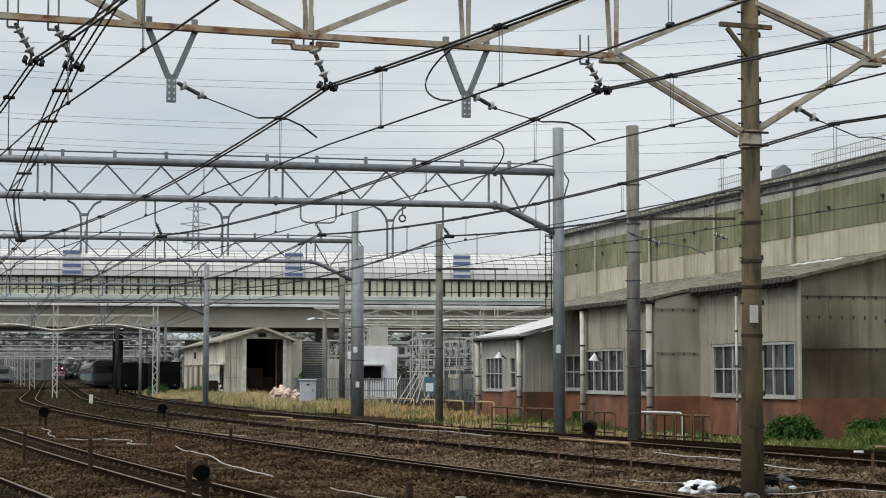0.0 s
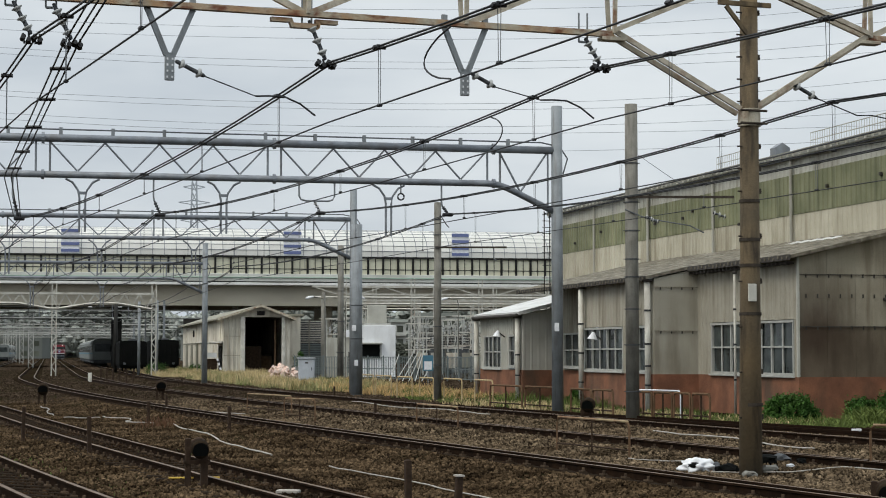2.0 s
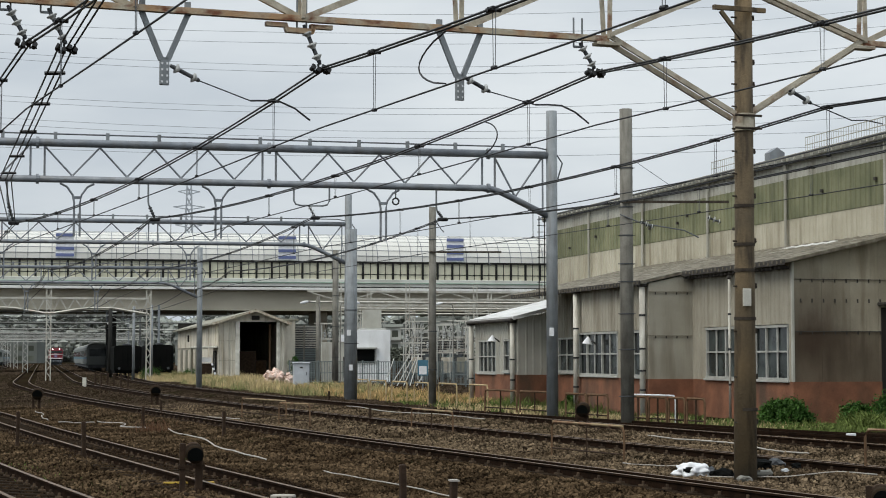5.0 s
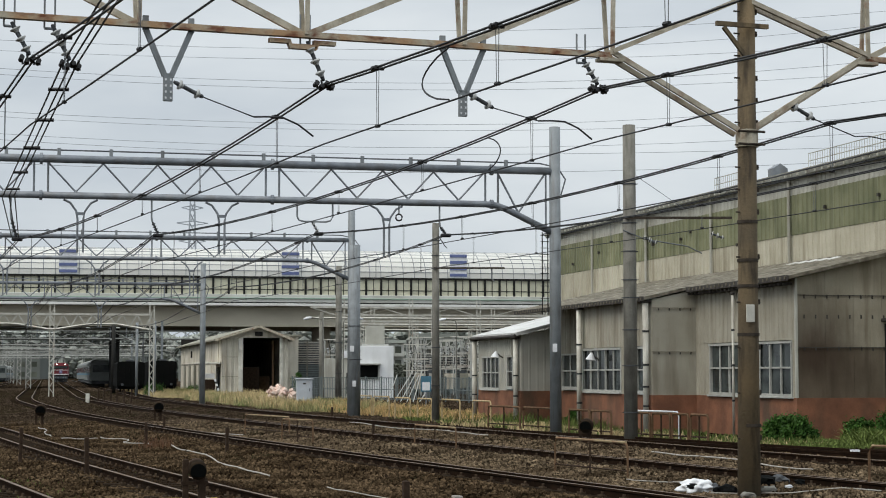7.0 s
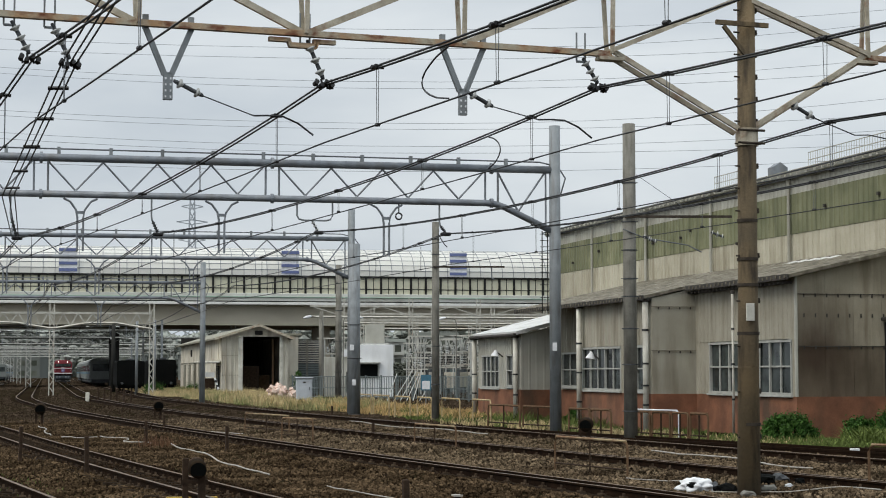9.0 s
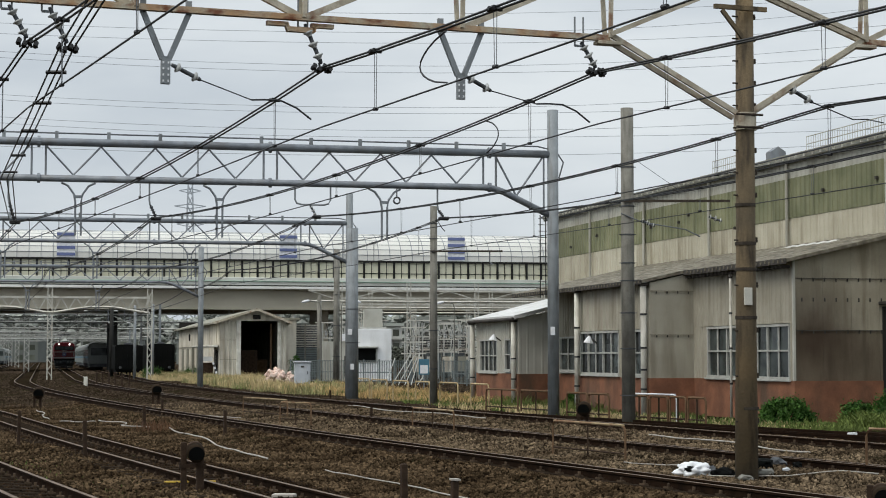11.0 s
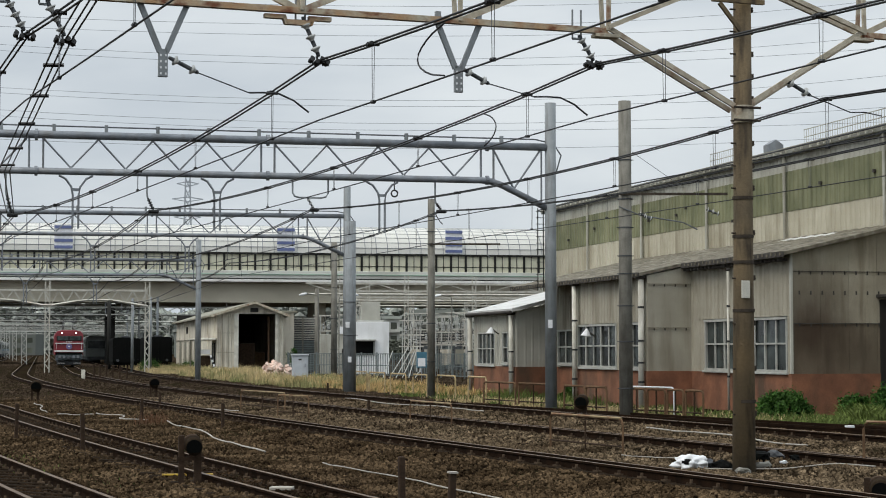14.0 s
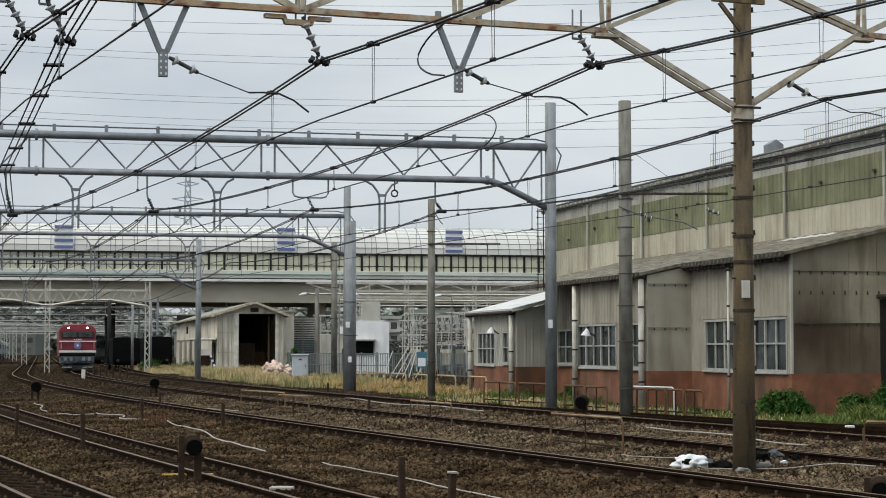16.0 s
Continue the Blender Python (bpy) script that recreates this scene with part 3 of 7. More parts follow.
# ---- workshop building beside the line ----
def build_workshop():
    """Local x runs along the wall away from the corner, y towards the tracks."""
    w = thing("workshop_building", pose(10.25, 52.0, -0.15, 0, 0, 90 + 14.2), "long weathered grey and green metal-clad workshop on a brick plinth", "building")
    H0 = 0.15
    back = -3.6

    def wall(name, bm, mat, label=""):
        return part(name, bm, mat, w, label)

    def ribbed(x0, x1, z0, z1, y, mat, n=1, zt=None, pitch=0.3):
        for i in range(n):
            a, b = x0 + (x1 - x0) * i / n, x0 + (x1 - x0) * (i + 1) / n
            wall("cladding_sheet", sheet(B(), a + 0.01, b - 0.01, z0, z1, y, pitch, zt=zt), mat)

    def plinth(x0, x1, y, z=1.05):
        p = wall("plinth", box(B(), (x0, y - 0.28, 0), (x1, y + 0.03, z + H0)), M_BRICK, "stained red brick plinth")
        return p

    def window(x0, x1, z0, z1, y, n, rows=(0.5,)):
        f = B()
        for a, b in (((x0, z0), (x1, z0)), ((x0, z1), (x1, z1))):
            beam(f, (a[0] - 0.06, y + 0.02, a[1]), (b[0] + 0.06, y + 0.02, b[1]), 0.12, 0.07)
        for i in range(n + 1):
            x = x0 + (x1 - x0) * i / n
            beam(f, (x, y + 0.02, z0), (x, y + 0.02, z1), (0.035 if i % 2 else 0.06) if 0 < i < n else 0.08, 0.08, (1, 0, 0))
        for r in rows:
            z = z0 + (z1 - z0) * r
            beam(f, (x0, y + 0.02, z), (x1, y + 0.02, z), 0.08, 0.05)
        win = part("window", f, M_FRAME, w, "white-framed multi-pane window")
        cuts = [0.0, *rows, 1.0]
        for i in range(n):
            for a, b in zip(cuts, cuts[1:]):
                xa, xb = x0 + (x1 - x0) * i / n, x0 + (x1 - x0) * (i + 1) / n
                part("pane", box(B(), (xa, y - 0.03, z0 + (z1 - z0) * a), (xb, y - 0.02, z0 + (z1 - z0) * b)), M_GLASS, win)
        part("window_sill", box(B(), (x0 - 0.12, y - 0.02, z0 - 0.1), (x1 + 0.12, y + 0.13, z0 - 0.04), 0.01), M_FRAME, win)
        # near-black board behind the panes, painted as the unlit room
        part("room_shade_board", box(B(), (x0 - 0.05, y - 0.2, z0 - 0.03), (x1 + 0.05, y - 0.16, z1 + 0.03)), M_DARK, win)
        return win

    def downpipe(x, y, z0, z1, r=0.085, bands=(0.25, 0.5, 0.75)):
        p = part("downpipe", tube(B(), [(x, y, z0), (x, y, z1)], r, 10), M_PIPE, w, "dull white downpipe with black straps", True)
        for f in bands:
            z = z0 + (z1 - z0) * f
            part("strap", tube(B(), [(x, y, z - 0.03), (x, y, z + 0.03)], r + 0.012, 10), M_BLACK, p)
        part("hopper", box(B(), (x - r * 1.4, y - r * 1.4, z1), (x + r * 1.4, y + r * 1.4, z1 + 0.1), 0.02), M_FASCIA, p)

    # near section of the lean-to, flush with the corner
    plinth(0, 7.5, 0.0)
    ribbed(0, 7.5, 2.72 + H0, 4.5 + H0, 0.0, M_SHEET, 3)
    ribbed(0, 0.22, 1.05 + H0, 2.72 + H0, 0.0, M_SHEET, 1, pitch=0.2)
    ribbed(6.35, 7.5, 1.05 + H0, 2.72 + H0, 0.0, M_SHEET, 1)
    window(0.28, 6.3, 1.12 + H0, 2.66 + H0, -0.02, 8, (0.52,))
    # inner face coloured near-black as the shade inside the workshop
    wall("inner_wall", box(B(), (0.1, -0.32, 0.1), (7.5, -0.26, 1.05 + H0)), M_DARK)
    # its end wall, seen square on
    e = B()
    for i in range(4):
        a, b = back + (0 - back) * i / 4, back + (0 - back) * (i + 1) / 4
        low = sheet(B(), 0.004, b - a - 0.004, 1.05 + H0, 2.49 + H0, 0.0, 0.44, 0.004)
        top = sheet(B(), 0.004, b - a - 0.004, 2.5 + H0, 4.5 + H0 + 0.85 * (-a / 3.6), 0.0, 0.44, 0.004, zt=4.5 + H0 + 0.85 * (-b / 3.6))
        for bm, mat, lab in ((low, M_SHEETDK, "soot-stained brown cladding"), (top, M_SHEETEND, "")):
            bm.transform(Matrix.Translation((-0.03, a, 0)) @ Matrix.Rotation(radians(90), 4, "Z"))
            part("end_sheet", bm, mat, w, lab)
    wall("end_plinth", box(B(), (-0.06, back, 0), (-0.001, 0.03, 1.05 + H0)), M_BRICK)
    # no opening here: a near-black panel paints the doorway's shade on the wall
    part("doorway_shade", box(B(), (-0.075, -3.6, 0.05), (-0.03, -2.78, 3.35)), M_DARK, w, "near-black panel painted as the shade of a doorway")
    part("door_hood", box(B(), (-0.4, -3.6, 3.4), (-0.03, -2.66, 3.5), 0.02), M_FASCIA, w)
    part("door_post", box(B(), (-0.12, -3.06, 0.05), (-0.076, -2.99, 3.2)), M_PIPE, w)
    part("joint_rail", box(B(), (-0.06, back, 2.48 + H0), (-0.046, 0, 2.51 + H0)), M_FASCIA, w)
    part("joint_rail", box(B(), (-0.06, back, 3.99 + H0), (-0.046, 0, 4.012 + H0)), M_FASCIA, w)
    for z in (2.5, 3.42, 4.0):
        for k in range(9):
            part("bolt_mark", box(B(), (-0.06, -0.25 - 0.36 * k, z + H0 - 0.09), (-0.045, -0.21 - 0.36 * k, z + H0 + 0.02)), M_FASCIA, w)
    for z in (2.45, 3.88):
        part("sheet_joint", box(B(), (7.43, 0.03, z + H0), (7.455, 1.57, z + H0 + 0.012)), M_SHEETDK, w)
        for k in range(4):
            part("bolt_mark", box(B(), (7.43, 0.2 + 0.37 * k, z + H0 - 0.08), (7.445, 0.24 + 0.37 * k, z + H0 - 0.005)), M_FASCIA, w)
    part("corner_trim", box(B(), (-0.07, -0.02, 1.05 + H0), (0.02, 0.05, 4.5 + H0)), M_SHEETGREY, w)
    # projecting section with its own short end wall
    plinth(7.5, 14.7, 1.55)
    ribbed(7.5, 14.7, 2.66 + H0, 4.16 + H0, 1.55, M_SHEET, 3)
    ribbed(7.5, 8.05, 1.05 + H0, 2.66 + H0, 1.55, M_SHEET, 1)
    ribbed(8.95, 10.35, 1.05 + H0, 2.66 + H0, 1.55, M_SHEET, 1)
    ribbed(14.45, 14.7, 1.05 + H0, 2.66 + H0, 1.55, M_SHEET, 1, pitch=0.2)
    window(8.1, 8.9, 1.15 + H0, 2.6 + H0, 1.53, 1)
    window(10.4, 14.4, 1.15 + H0, 2.6 + H0, 1.53, 5)
    s = sheet(B(), 0.0, 1.55, 1.05 + H0, 4.5 + H0, 0.0, 0.5, 0.003, zt=4.16 + H0)
    o = part("end_sheet", s, M_SHEET, w)
    o.matrix_basis = Matrix.Translation((7.47, 0, 0)) @ Matrix.Rotation(radians(90), 4, "Z")
    wall("end_plinth", box(B(), (7.44, 0.03, 0), (7.499, 1.58, 1.05 + H0)), M_BRICK)
    # recess and far stretch
    plinth(14.7, 22.2, 0.0)
    ribbed(14.7, 22.2, 1.05 + H0, 4.5 + H0, 0.0, M_SHEET, 3)
    window(19.4, 21.3, 1.2 + H0, 2.5 + H0, 0.06, 2)
    # small annex with a white roof
    plinth(22.3, 28.6, 1.55)
    for a, b in ((22.3, 23.3), (24.2, 25.3), (28.0, 28.6)):
        ribbed(a, b, 1.05 + H0, 3.3 + H0, 1.55, M_SHEETGREY, 1)
    for a, b in ((23.3, 24.2), (25.3, 28.0)):
        ribbed(a, b, 2.5 + H0, 3.3 + H0, 1.55, M_SHEETGREY, 1)
    window(23.35, 24.15, 1.2 + H0, 2.45 + H0, 1.53, 1)
    window(25.35, 27.95, 1.12 + H0, 2.45 + H0, 1.53, 4)
    s = sheet(B(), 0.0, 5.0, 1.05 + H0, 4.4 + H0, 0.0, 0.31, 0.008, zt=3.3 + H0)
    o = part("end_sheet", s, M_SHEETGREY, w)
    o.matrix_basis = Matrix.Translation((22.27, -3.45, 0)) @ Matrix.Rotation(radians(90), 4, "Z")
    wall("end_plinth", box(B(), (22.24, 0.03, 0), (22.299, 1.58, 1.05 + H0)), M_BRICK)
    r = B()
    for (y0, z0, y1, z1) in ((1.8, 3.26, -3.55, 4.62),):
        vs = [r.verts.new(c) for c in ((22.05, y0, z0 + H0), (28.85, y0, z0 + H0), (28.85, y1, z1 + H0), (22.05, y1, z1 + H0), (22.05, y0, z0 + H0 + 0.14), (28.85, y0, z0 + H0 + 0.14), (28.85, y1, z1 + H0 + 0.14), (22.05, y1, z1 + H0 + 0.14))]
        for f in ((0, 3, 2, 1), (4, 5, 6, 7), (0, 1, 5, 4), (1, 2, 6, 5), (2, 3, 7, 6), (3, 0, 4, 7)):
            r.faces.new([vs[i] for i in f])
    part("annex_roof", r, M_ROOFWHITE, w, "clean white sheet-metal roof")
    part("annex_gutter", tube(B(), [(22.05, 1.86, 3.26 + H0), (28.85, 1.86, 3.26 + H0)], 0.07, 8), M_FASCIA, w)

    # sloping lean-to roof with a dark fascia
    def slope(x0, x1, y0, z0, y1, z1, th=0.1):
        bm = B()
        n = max(2, int((x1 - x0) / 0.35))
        rows = []
        for i in range(n + 1):
            x = x0 + (x1 - x0) * i / n
            d = 0.035 if i % 2 else 0.0
            rows.append([bm.verts.new(c) for c in ((x, y0, z0 + H0 + d), (x, y1, z1 + H0 + d), (x, y1, z1 + H0 - th), (x, y0, z0 + H0 - th))])
        for a, b in zip(rows, rows[1:]):
            for k in range(4):
                bm.faces.new((a[k], b[k], b[(k + 1) % 4], a[(k + 1) % 4]))
        bm.faces.new(rows[0])
        bm.faces.new(rows[-1][::-1])
        return bm
    part("lean_to_roof", slope(-0.3, 7.5, 0.35, 4.55, back + 0.02, 5.45), M_ROOF, w, "weathered brown lean-to roof sheeting")
    part("lean_to_roof", slope(7.4, 21.9, 1.85, 4.24, back + 0.02, 5.45), M_ROOF, w)
    part("fascia", box(B(), (-0.3, 0.36, 4.4 + H0), (7.4, 0.40, 4.56 + H0)), M_FASCIA, w)
    part("fascia", box(B(), (7.4, 1.86, 4.1 + H0), (22.0, 1.90, 4.25 + H0)), M_FASCIA, w)
    # tall hall behind, banded in cream, green and grey
    for i in range(9):
        a, b = -16 + 50.3 * i / 9, -16 + 50.3 * (i + 1) / 9
        part("cream_sheet", sheet(B(), a, b - 0.02, 5.1 + H0, 6.36 + H0, back, 0.32), M_SHEETCREAM, w)
        part("green_sheet", sheet(B(), a, b - 0.02, 6.37 + H0, 7.7 + H0, back + 0.02, 0.32), M_SHEETGREEN, w)
        part("grey_sheet", sheet(B(), a, b - 0.02, 7.71 + H0, 8.25 + H0, back, 0.32), M_SHEETGREY, w)
    part("hall_core", box(B(), (-16, back - 12, 0), (34.2, back - 0.06, 8.3 + H0)), M_SHEETGREY, w)
    part("roof_edge", box(B(), (-16.2, back - 0.2, 8.26 + H0), (34.5, back + 0.25, 8.42 + H0), 0.02), M_SHEETGREY, w)
    part("gutter", tube(B(), [(-16.2, back + 0.32, 8.40 + H0), (34.5, back + 0.32, 8.40 + H0)], 0.03, 8), M_UNDER, w)
    part("hall_roof", box(B(), (-16.2, back - 12, 8.42 + H0), (34.5, back - 0.1, 8.56 + H0)), M_SHEDROOF, w)
    for x in (0.9, 7.8, 14.5, 21.3, 28.0):
        part("downpipe", tube(B(), [(x, back + 0.12, 5.2 + H0), (x, back + 0.12, 8.3 + H0)], 0.055, 8), M_SHEETGREY, w)
    tick = bpy.data.meshes.new("eaves_bracket")
    bm = box(B(), (-0.025, back + 0.25, 8.29 + H0), (0.025, back + 0.31, 8.37 + H0))
    bm.to_mesh(tick)
    bm.free()
    tick.materials.append(M_PIPE)
    for k in range(92):
        share("eaves_bracket", tick, w, pose(-15.9 + 0.55 * k + 0.1 * math.sin(k * 5.1), 0, 0))
    # thin dark bar drawn as the shade under the roof edge
    part("eaves_shadow_strip", box(B(), (-16.2, back + 0.1, 8.2 + H0), (34.5, back + 0.2, 8.25 + H0)), M_UNDER, w)
    # small fixings and stubs on the banded wall
    for x, z in ((1.6, 7.1), (5.2, 7.05), (16.6, 7.1), (20.6, 6.9), (27.2, 7.0), (30.8, 6.7), (12.2, 6.3), (17.6, 6.9)):
        part("wall_fixing", box(B(), (x - 0.05, back + 0.04, z + H0), (x + 0.05, back + 0.12, z + H0 + 0.1)), M_FASCIA, w)
    # pipe rails and a vent box on the roof edge
    for x0, x1 in ((-16, 6.7), (11.0, 14.6)):
        bm = B()
        for z in (0.25, 0.5):
            tube(bm, [(x0, back - 0.1, 8.5 + z + H0), (x1, back - 0.1, 8.5 + z + H0)], 0.016, 6)
        n = int((x1 - x0) / 0.17)
        for i in range(n + 1):
            x = x0 + (x1 - x0) * i / n
            tube(bm, [(x, back - 0.1, 8.5 + H0), (x, back - 0.1, 9.0 + H0)], 0.008, 5)
        part("roof_railing", bm, M_SHEETGREY, w, "grey pipe railing on the roof edge")
    bm = B()
    ends = [[bm.verts.new((x, back + y, z + H0)) for y, z in ((-0.95, 8.4), (-0.4, 8.4), (-0.4, 8.9), (-0.675, 9.08), (-0.95, 8.9))] for x in (10.1, 10.55)]
    bm.faces.new(ends[0])
    bm.faces.new(ends[1][::-1])
    for i in range(5):
        bm.faces.new((ends[0][i], ends[1][i], ends[1][(i + 1) % 5], ends[0][(i + 1) % 5]))
    part("roof_vent", bm, M_GALV, w)
    # pipes down the front
    downpipe(3.55, 0.42, 0.0, 4.3, 0.04)
    downpipe(7.62, 1.72, 0.0, 4.2, 0.1, (0.2, 0.35, 0.52, 0.78))
    downpipe(14.3, 1.75, 0.0, 4.2, 0.1, (0.2, 0.45, 0.7))
    downpipe(22.45, 1.72, 0.0, 3.3, 0.1, (0.3, 0.55))
    downpipe(28.75, 1.72, 0.0, 3.3, 0.11, (0.3, 0.55))
    # hooded lamps on the wall
    for x, y, z in ((12.5, 1.6, 2.35), (24.7, 1.6, 2.55), (16.5, 0.06, 2.6)):
        lp = part("wall_lamp", beam(B(), (x, y, z), (x, y + 0.3, z + 0.22), 0.05, 0.05), M_FASCIA, w)
        part("hood", lathe(B(), (x, y + 0.3, z + 0.28), (x, y + 0.34, z + 0.02), [(0, 0.03), (0.4, 0.1), (1, 0.19)], 12), M_WHITE, lp, "white enamel hood")
    # corrugation ends and brackets under the eaves
    end = bpy.data.meshes.new("eaves_bracket")
    bm = box(B(), (0, 0, 0), (0.05, 0.03, 0.085))
    bm.to_mesh(end)
    bm.free()
    end.materials.append(M_ROOF)
    for k in range(25):
        share("eaves_bracket", end, w, pose(-0.2 + 0.3 * k, 0.405, 4.44 + H0 + 0.02 * math.sin(k * 3.7)))
        part("eaves_prop", box(B(), (0.1 + 0.3 * k, 0.06, 4.3 + H0), (0.16 + 0.3 * k, 0.35, 4.38 + H0)), M_FASCIA, w)
    for k in range(48):
        share("eaves_bracket", end, w, pose(7.5 + 0.3 * k, 1.905, 4.13 + H0 + 0.02 * math.sin(k * 2.9)))
    # pale strip added on the lean-to roof to paint its highlight
    part("roof_highlight", slope(3.2, 6.9, -2.75, 5.27, -3.1, 5.36, 0.02), M_ROOFWHITE, w, "pale strip painted as a highlight on the lean-to roof")
    return w


workshop = build_workshop()


# ---- viaduct with its noise shelter ----
def build_viaduct():
    """Local x runs along the road, y towards the yard."""
    v = thing("road_viaduct", pose(0, 240.3, 0, 0, 0, 11.3) @ pose(0, 0, 0, 0, 0, 180), "elevated road viaduct with tinted noise barrier and white arched shelter", "viaduct")
    x0, x1 = -70.0, 110.0
    part("girder", box(B(), (x0, -25.5, 7.95), (x1, -0.5, 10.42)), M_GIRDER, v, "grey-brown steel box girder")
    part("girder_flange", box(B(), (x0, -25.6, 7.85), (x1, -0.35, 7.96)), M_GIRDER, v)
    part("deck_edge", box(B(), (x0, -27, 10.85), (x1, 0.95, 10.98)), M_POSTDK, v)
    part("cornice", box(B(), (x0, -0.4, 10.5), (x1, 1.12, 10.84), 0.03), M_CORNICE, v, "bright concrete cornice")
    part("parapet", box(B(), (x0, 0.45, 10.99), (x1, 1.0, 12.0), 0.05), M_VIACONC, v, "pale concrete parapet")
    part("deck", box(B(), (x0, -27, 10.43), (x1, -0.41, 10.84)), M_VIACONC, v)
    part("conduit", tube(B(), [(x0, 1.09, 11.5), (x1, 1.09, 11.5)], 0.07, 8), M_GREENPIPE, v)
    n = 90
    pm = B()
    box(pm, (0.0, 0.62, 11.75), (1.98, 0.70, 14.1))
    pme = bpy.data.meshes.new("noise_panel")
    pm.to_mesh(pme)
    pm.free()
    pme.materials.append(M_PANEL)
    sm = B()
    box(sm, (-0.13, 0.55, 11.75), (0.13, 0.95, 14.2))
    sme = bpy.data.meshes.new("barrier_post")
    sm.to_mesh(sme)
    sm.free()
    sme.materials.append(M_POSTDK)
    tm = box(B(), (-0.04, 0.6, 11.75), (0.04, 0.8, 14.15))
    tme = bpy.data.meshes.new("thin_post")
    tm.to_mesh(tme)
    tm.free()
    tme.materials.append(M_POSTDK)
    for i in range(n):
        x = x0 + 2.0 * i
        share("noise_panel", pme, v, pose(x, 0, 0))
        share("barrier_post", sme, v, pose(x, 0, 0))
        share("thin_post", tme, v, pose(x + 1.0, 0, 0))
    part("barrier_rail", box(B(), (x0, 0.5, 14.1), (x1, 0.95, 14.35)), M_POSTDK, v)
    part("barrier_rail", box(B(), (x0, 0.58, 12.6), (x1, 0.74, 12.7)), M_POSTDK, v)
    # arched shelter in bays
    prof = [(0.6 - 6.5 * (1 - math.cos(a)), 14.35 + 3.9 * math.sin(a)) for a in [radians(90 * i / 8) for i in range(9)]]
    bm = B()
    out = [[bm.verts.new((x, y, z)) for y, z in prof] for x in (0.04, 2.96)]
    inn = [[bm.verts.new((x, y - 0.12, z - 0.06)) for y, z in prof] for x in (0.04, 2.96)]
    for i in range(8):
        bm.faces.new((out[0][i], out[1][i], out[1][i + 1], out[0][i + 1]))
        bm.faces.new((inn[0][i + 1], inn[1][i + 1], inn[1][i], inn[0][i]))
    for e in (0, 1):
        for i in range(8):
            bm.faces.new((out[e][i], out[e][i + 1], inn[e][i + 1], inn[e][i]))
    for i in (0, 8):
        bm.faces.new((out[0][i], out[1][i], inn[1][i], inn[0][i]))
    ame = bpy.data.meshes.new("shelter_bay")
    bm.to_mesh(ame)
    bm.free()
    ame.materials.append(M_CANOPY)
    rm = B()
    tube(rm, [(0, y + 0.02, z) for y, z in prof], 0.045, 5)
    rme = bpy.data.meshes.new("shelter_rib")
    rm.to_mesh(rme)
    rm.free()
    rme.materials.append(M_GALV)
    for i in range(60):
        share("shelter_bay", ame, v, pose(x0 + 3 * i, 0, 0))
        share("shelter_rib", rme, v, pose(x0 + 3 * i, 0, 0))
        share("shelter_rib", rme, v, pose(x0 + 3 * i + 1.5, 0, 0))
    for k in range(1, 8):
        y, z = prof[k]
        part("shelter_purlin", tube(B(), [(x0, y + 0.03, z), (x1, y + 0.03, z)], 0.035, 5), M_GALV, v)
    bmk = box(B(), (x0, -24.0, 10.9), (x1, -6.0, 18.1))
    part("shelter_core", bmk, M_CANOPY, v)
    # striped louvre panels on the shelter
    for x in (48.4, 20.0, -2.4):
        lv = part("louvre_panel", box(B(), (x - 1.15, 0.55, 14.4), (x + 1.15, 0.72, 17.6)), M_WHITE, v, "blue and white striped louvre panel")
        for k in range(4):
            part("louvre", box(B(), (x - 1.15, 0.73, 14.6 + 0.85 * k), (x + 1.15, 0.8, 14.98 + 0.85 * k)), M_BLUE, lv)
    for x, w in ((42.3, 1.2), (66.0, 1.2), (14.5, 1.2), (-12, 1.2)):
        part("pier", box(B(), (x - w / 2, -15, -0.2), (x + w / 2, -5, 7.9), 0.1), M_POSTDK if x > 40 else M_GIRDER, v)
    return v


build_viaduct()


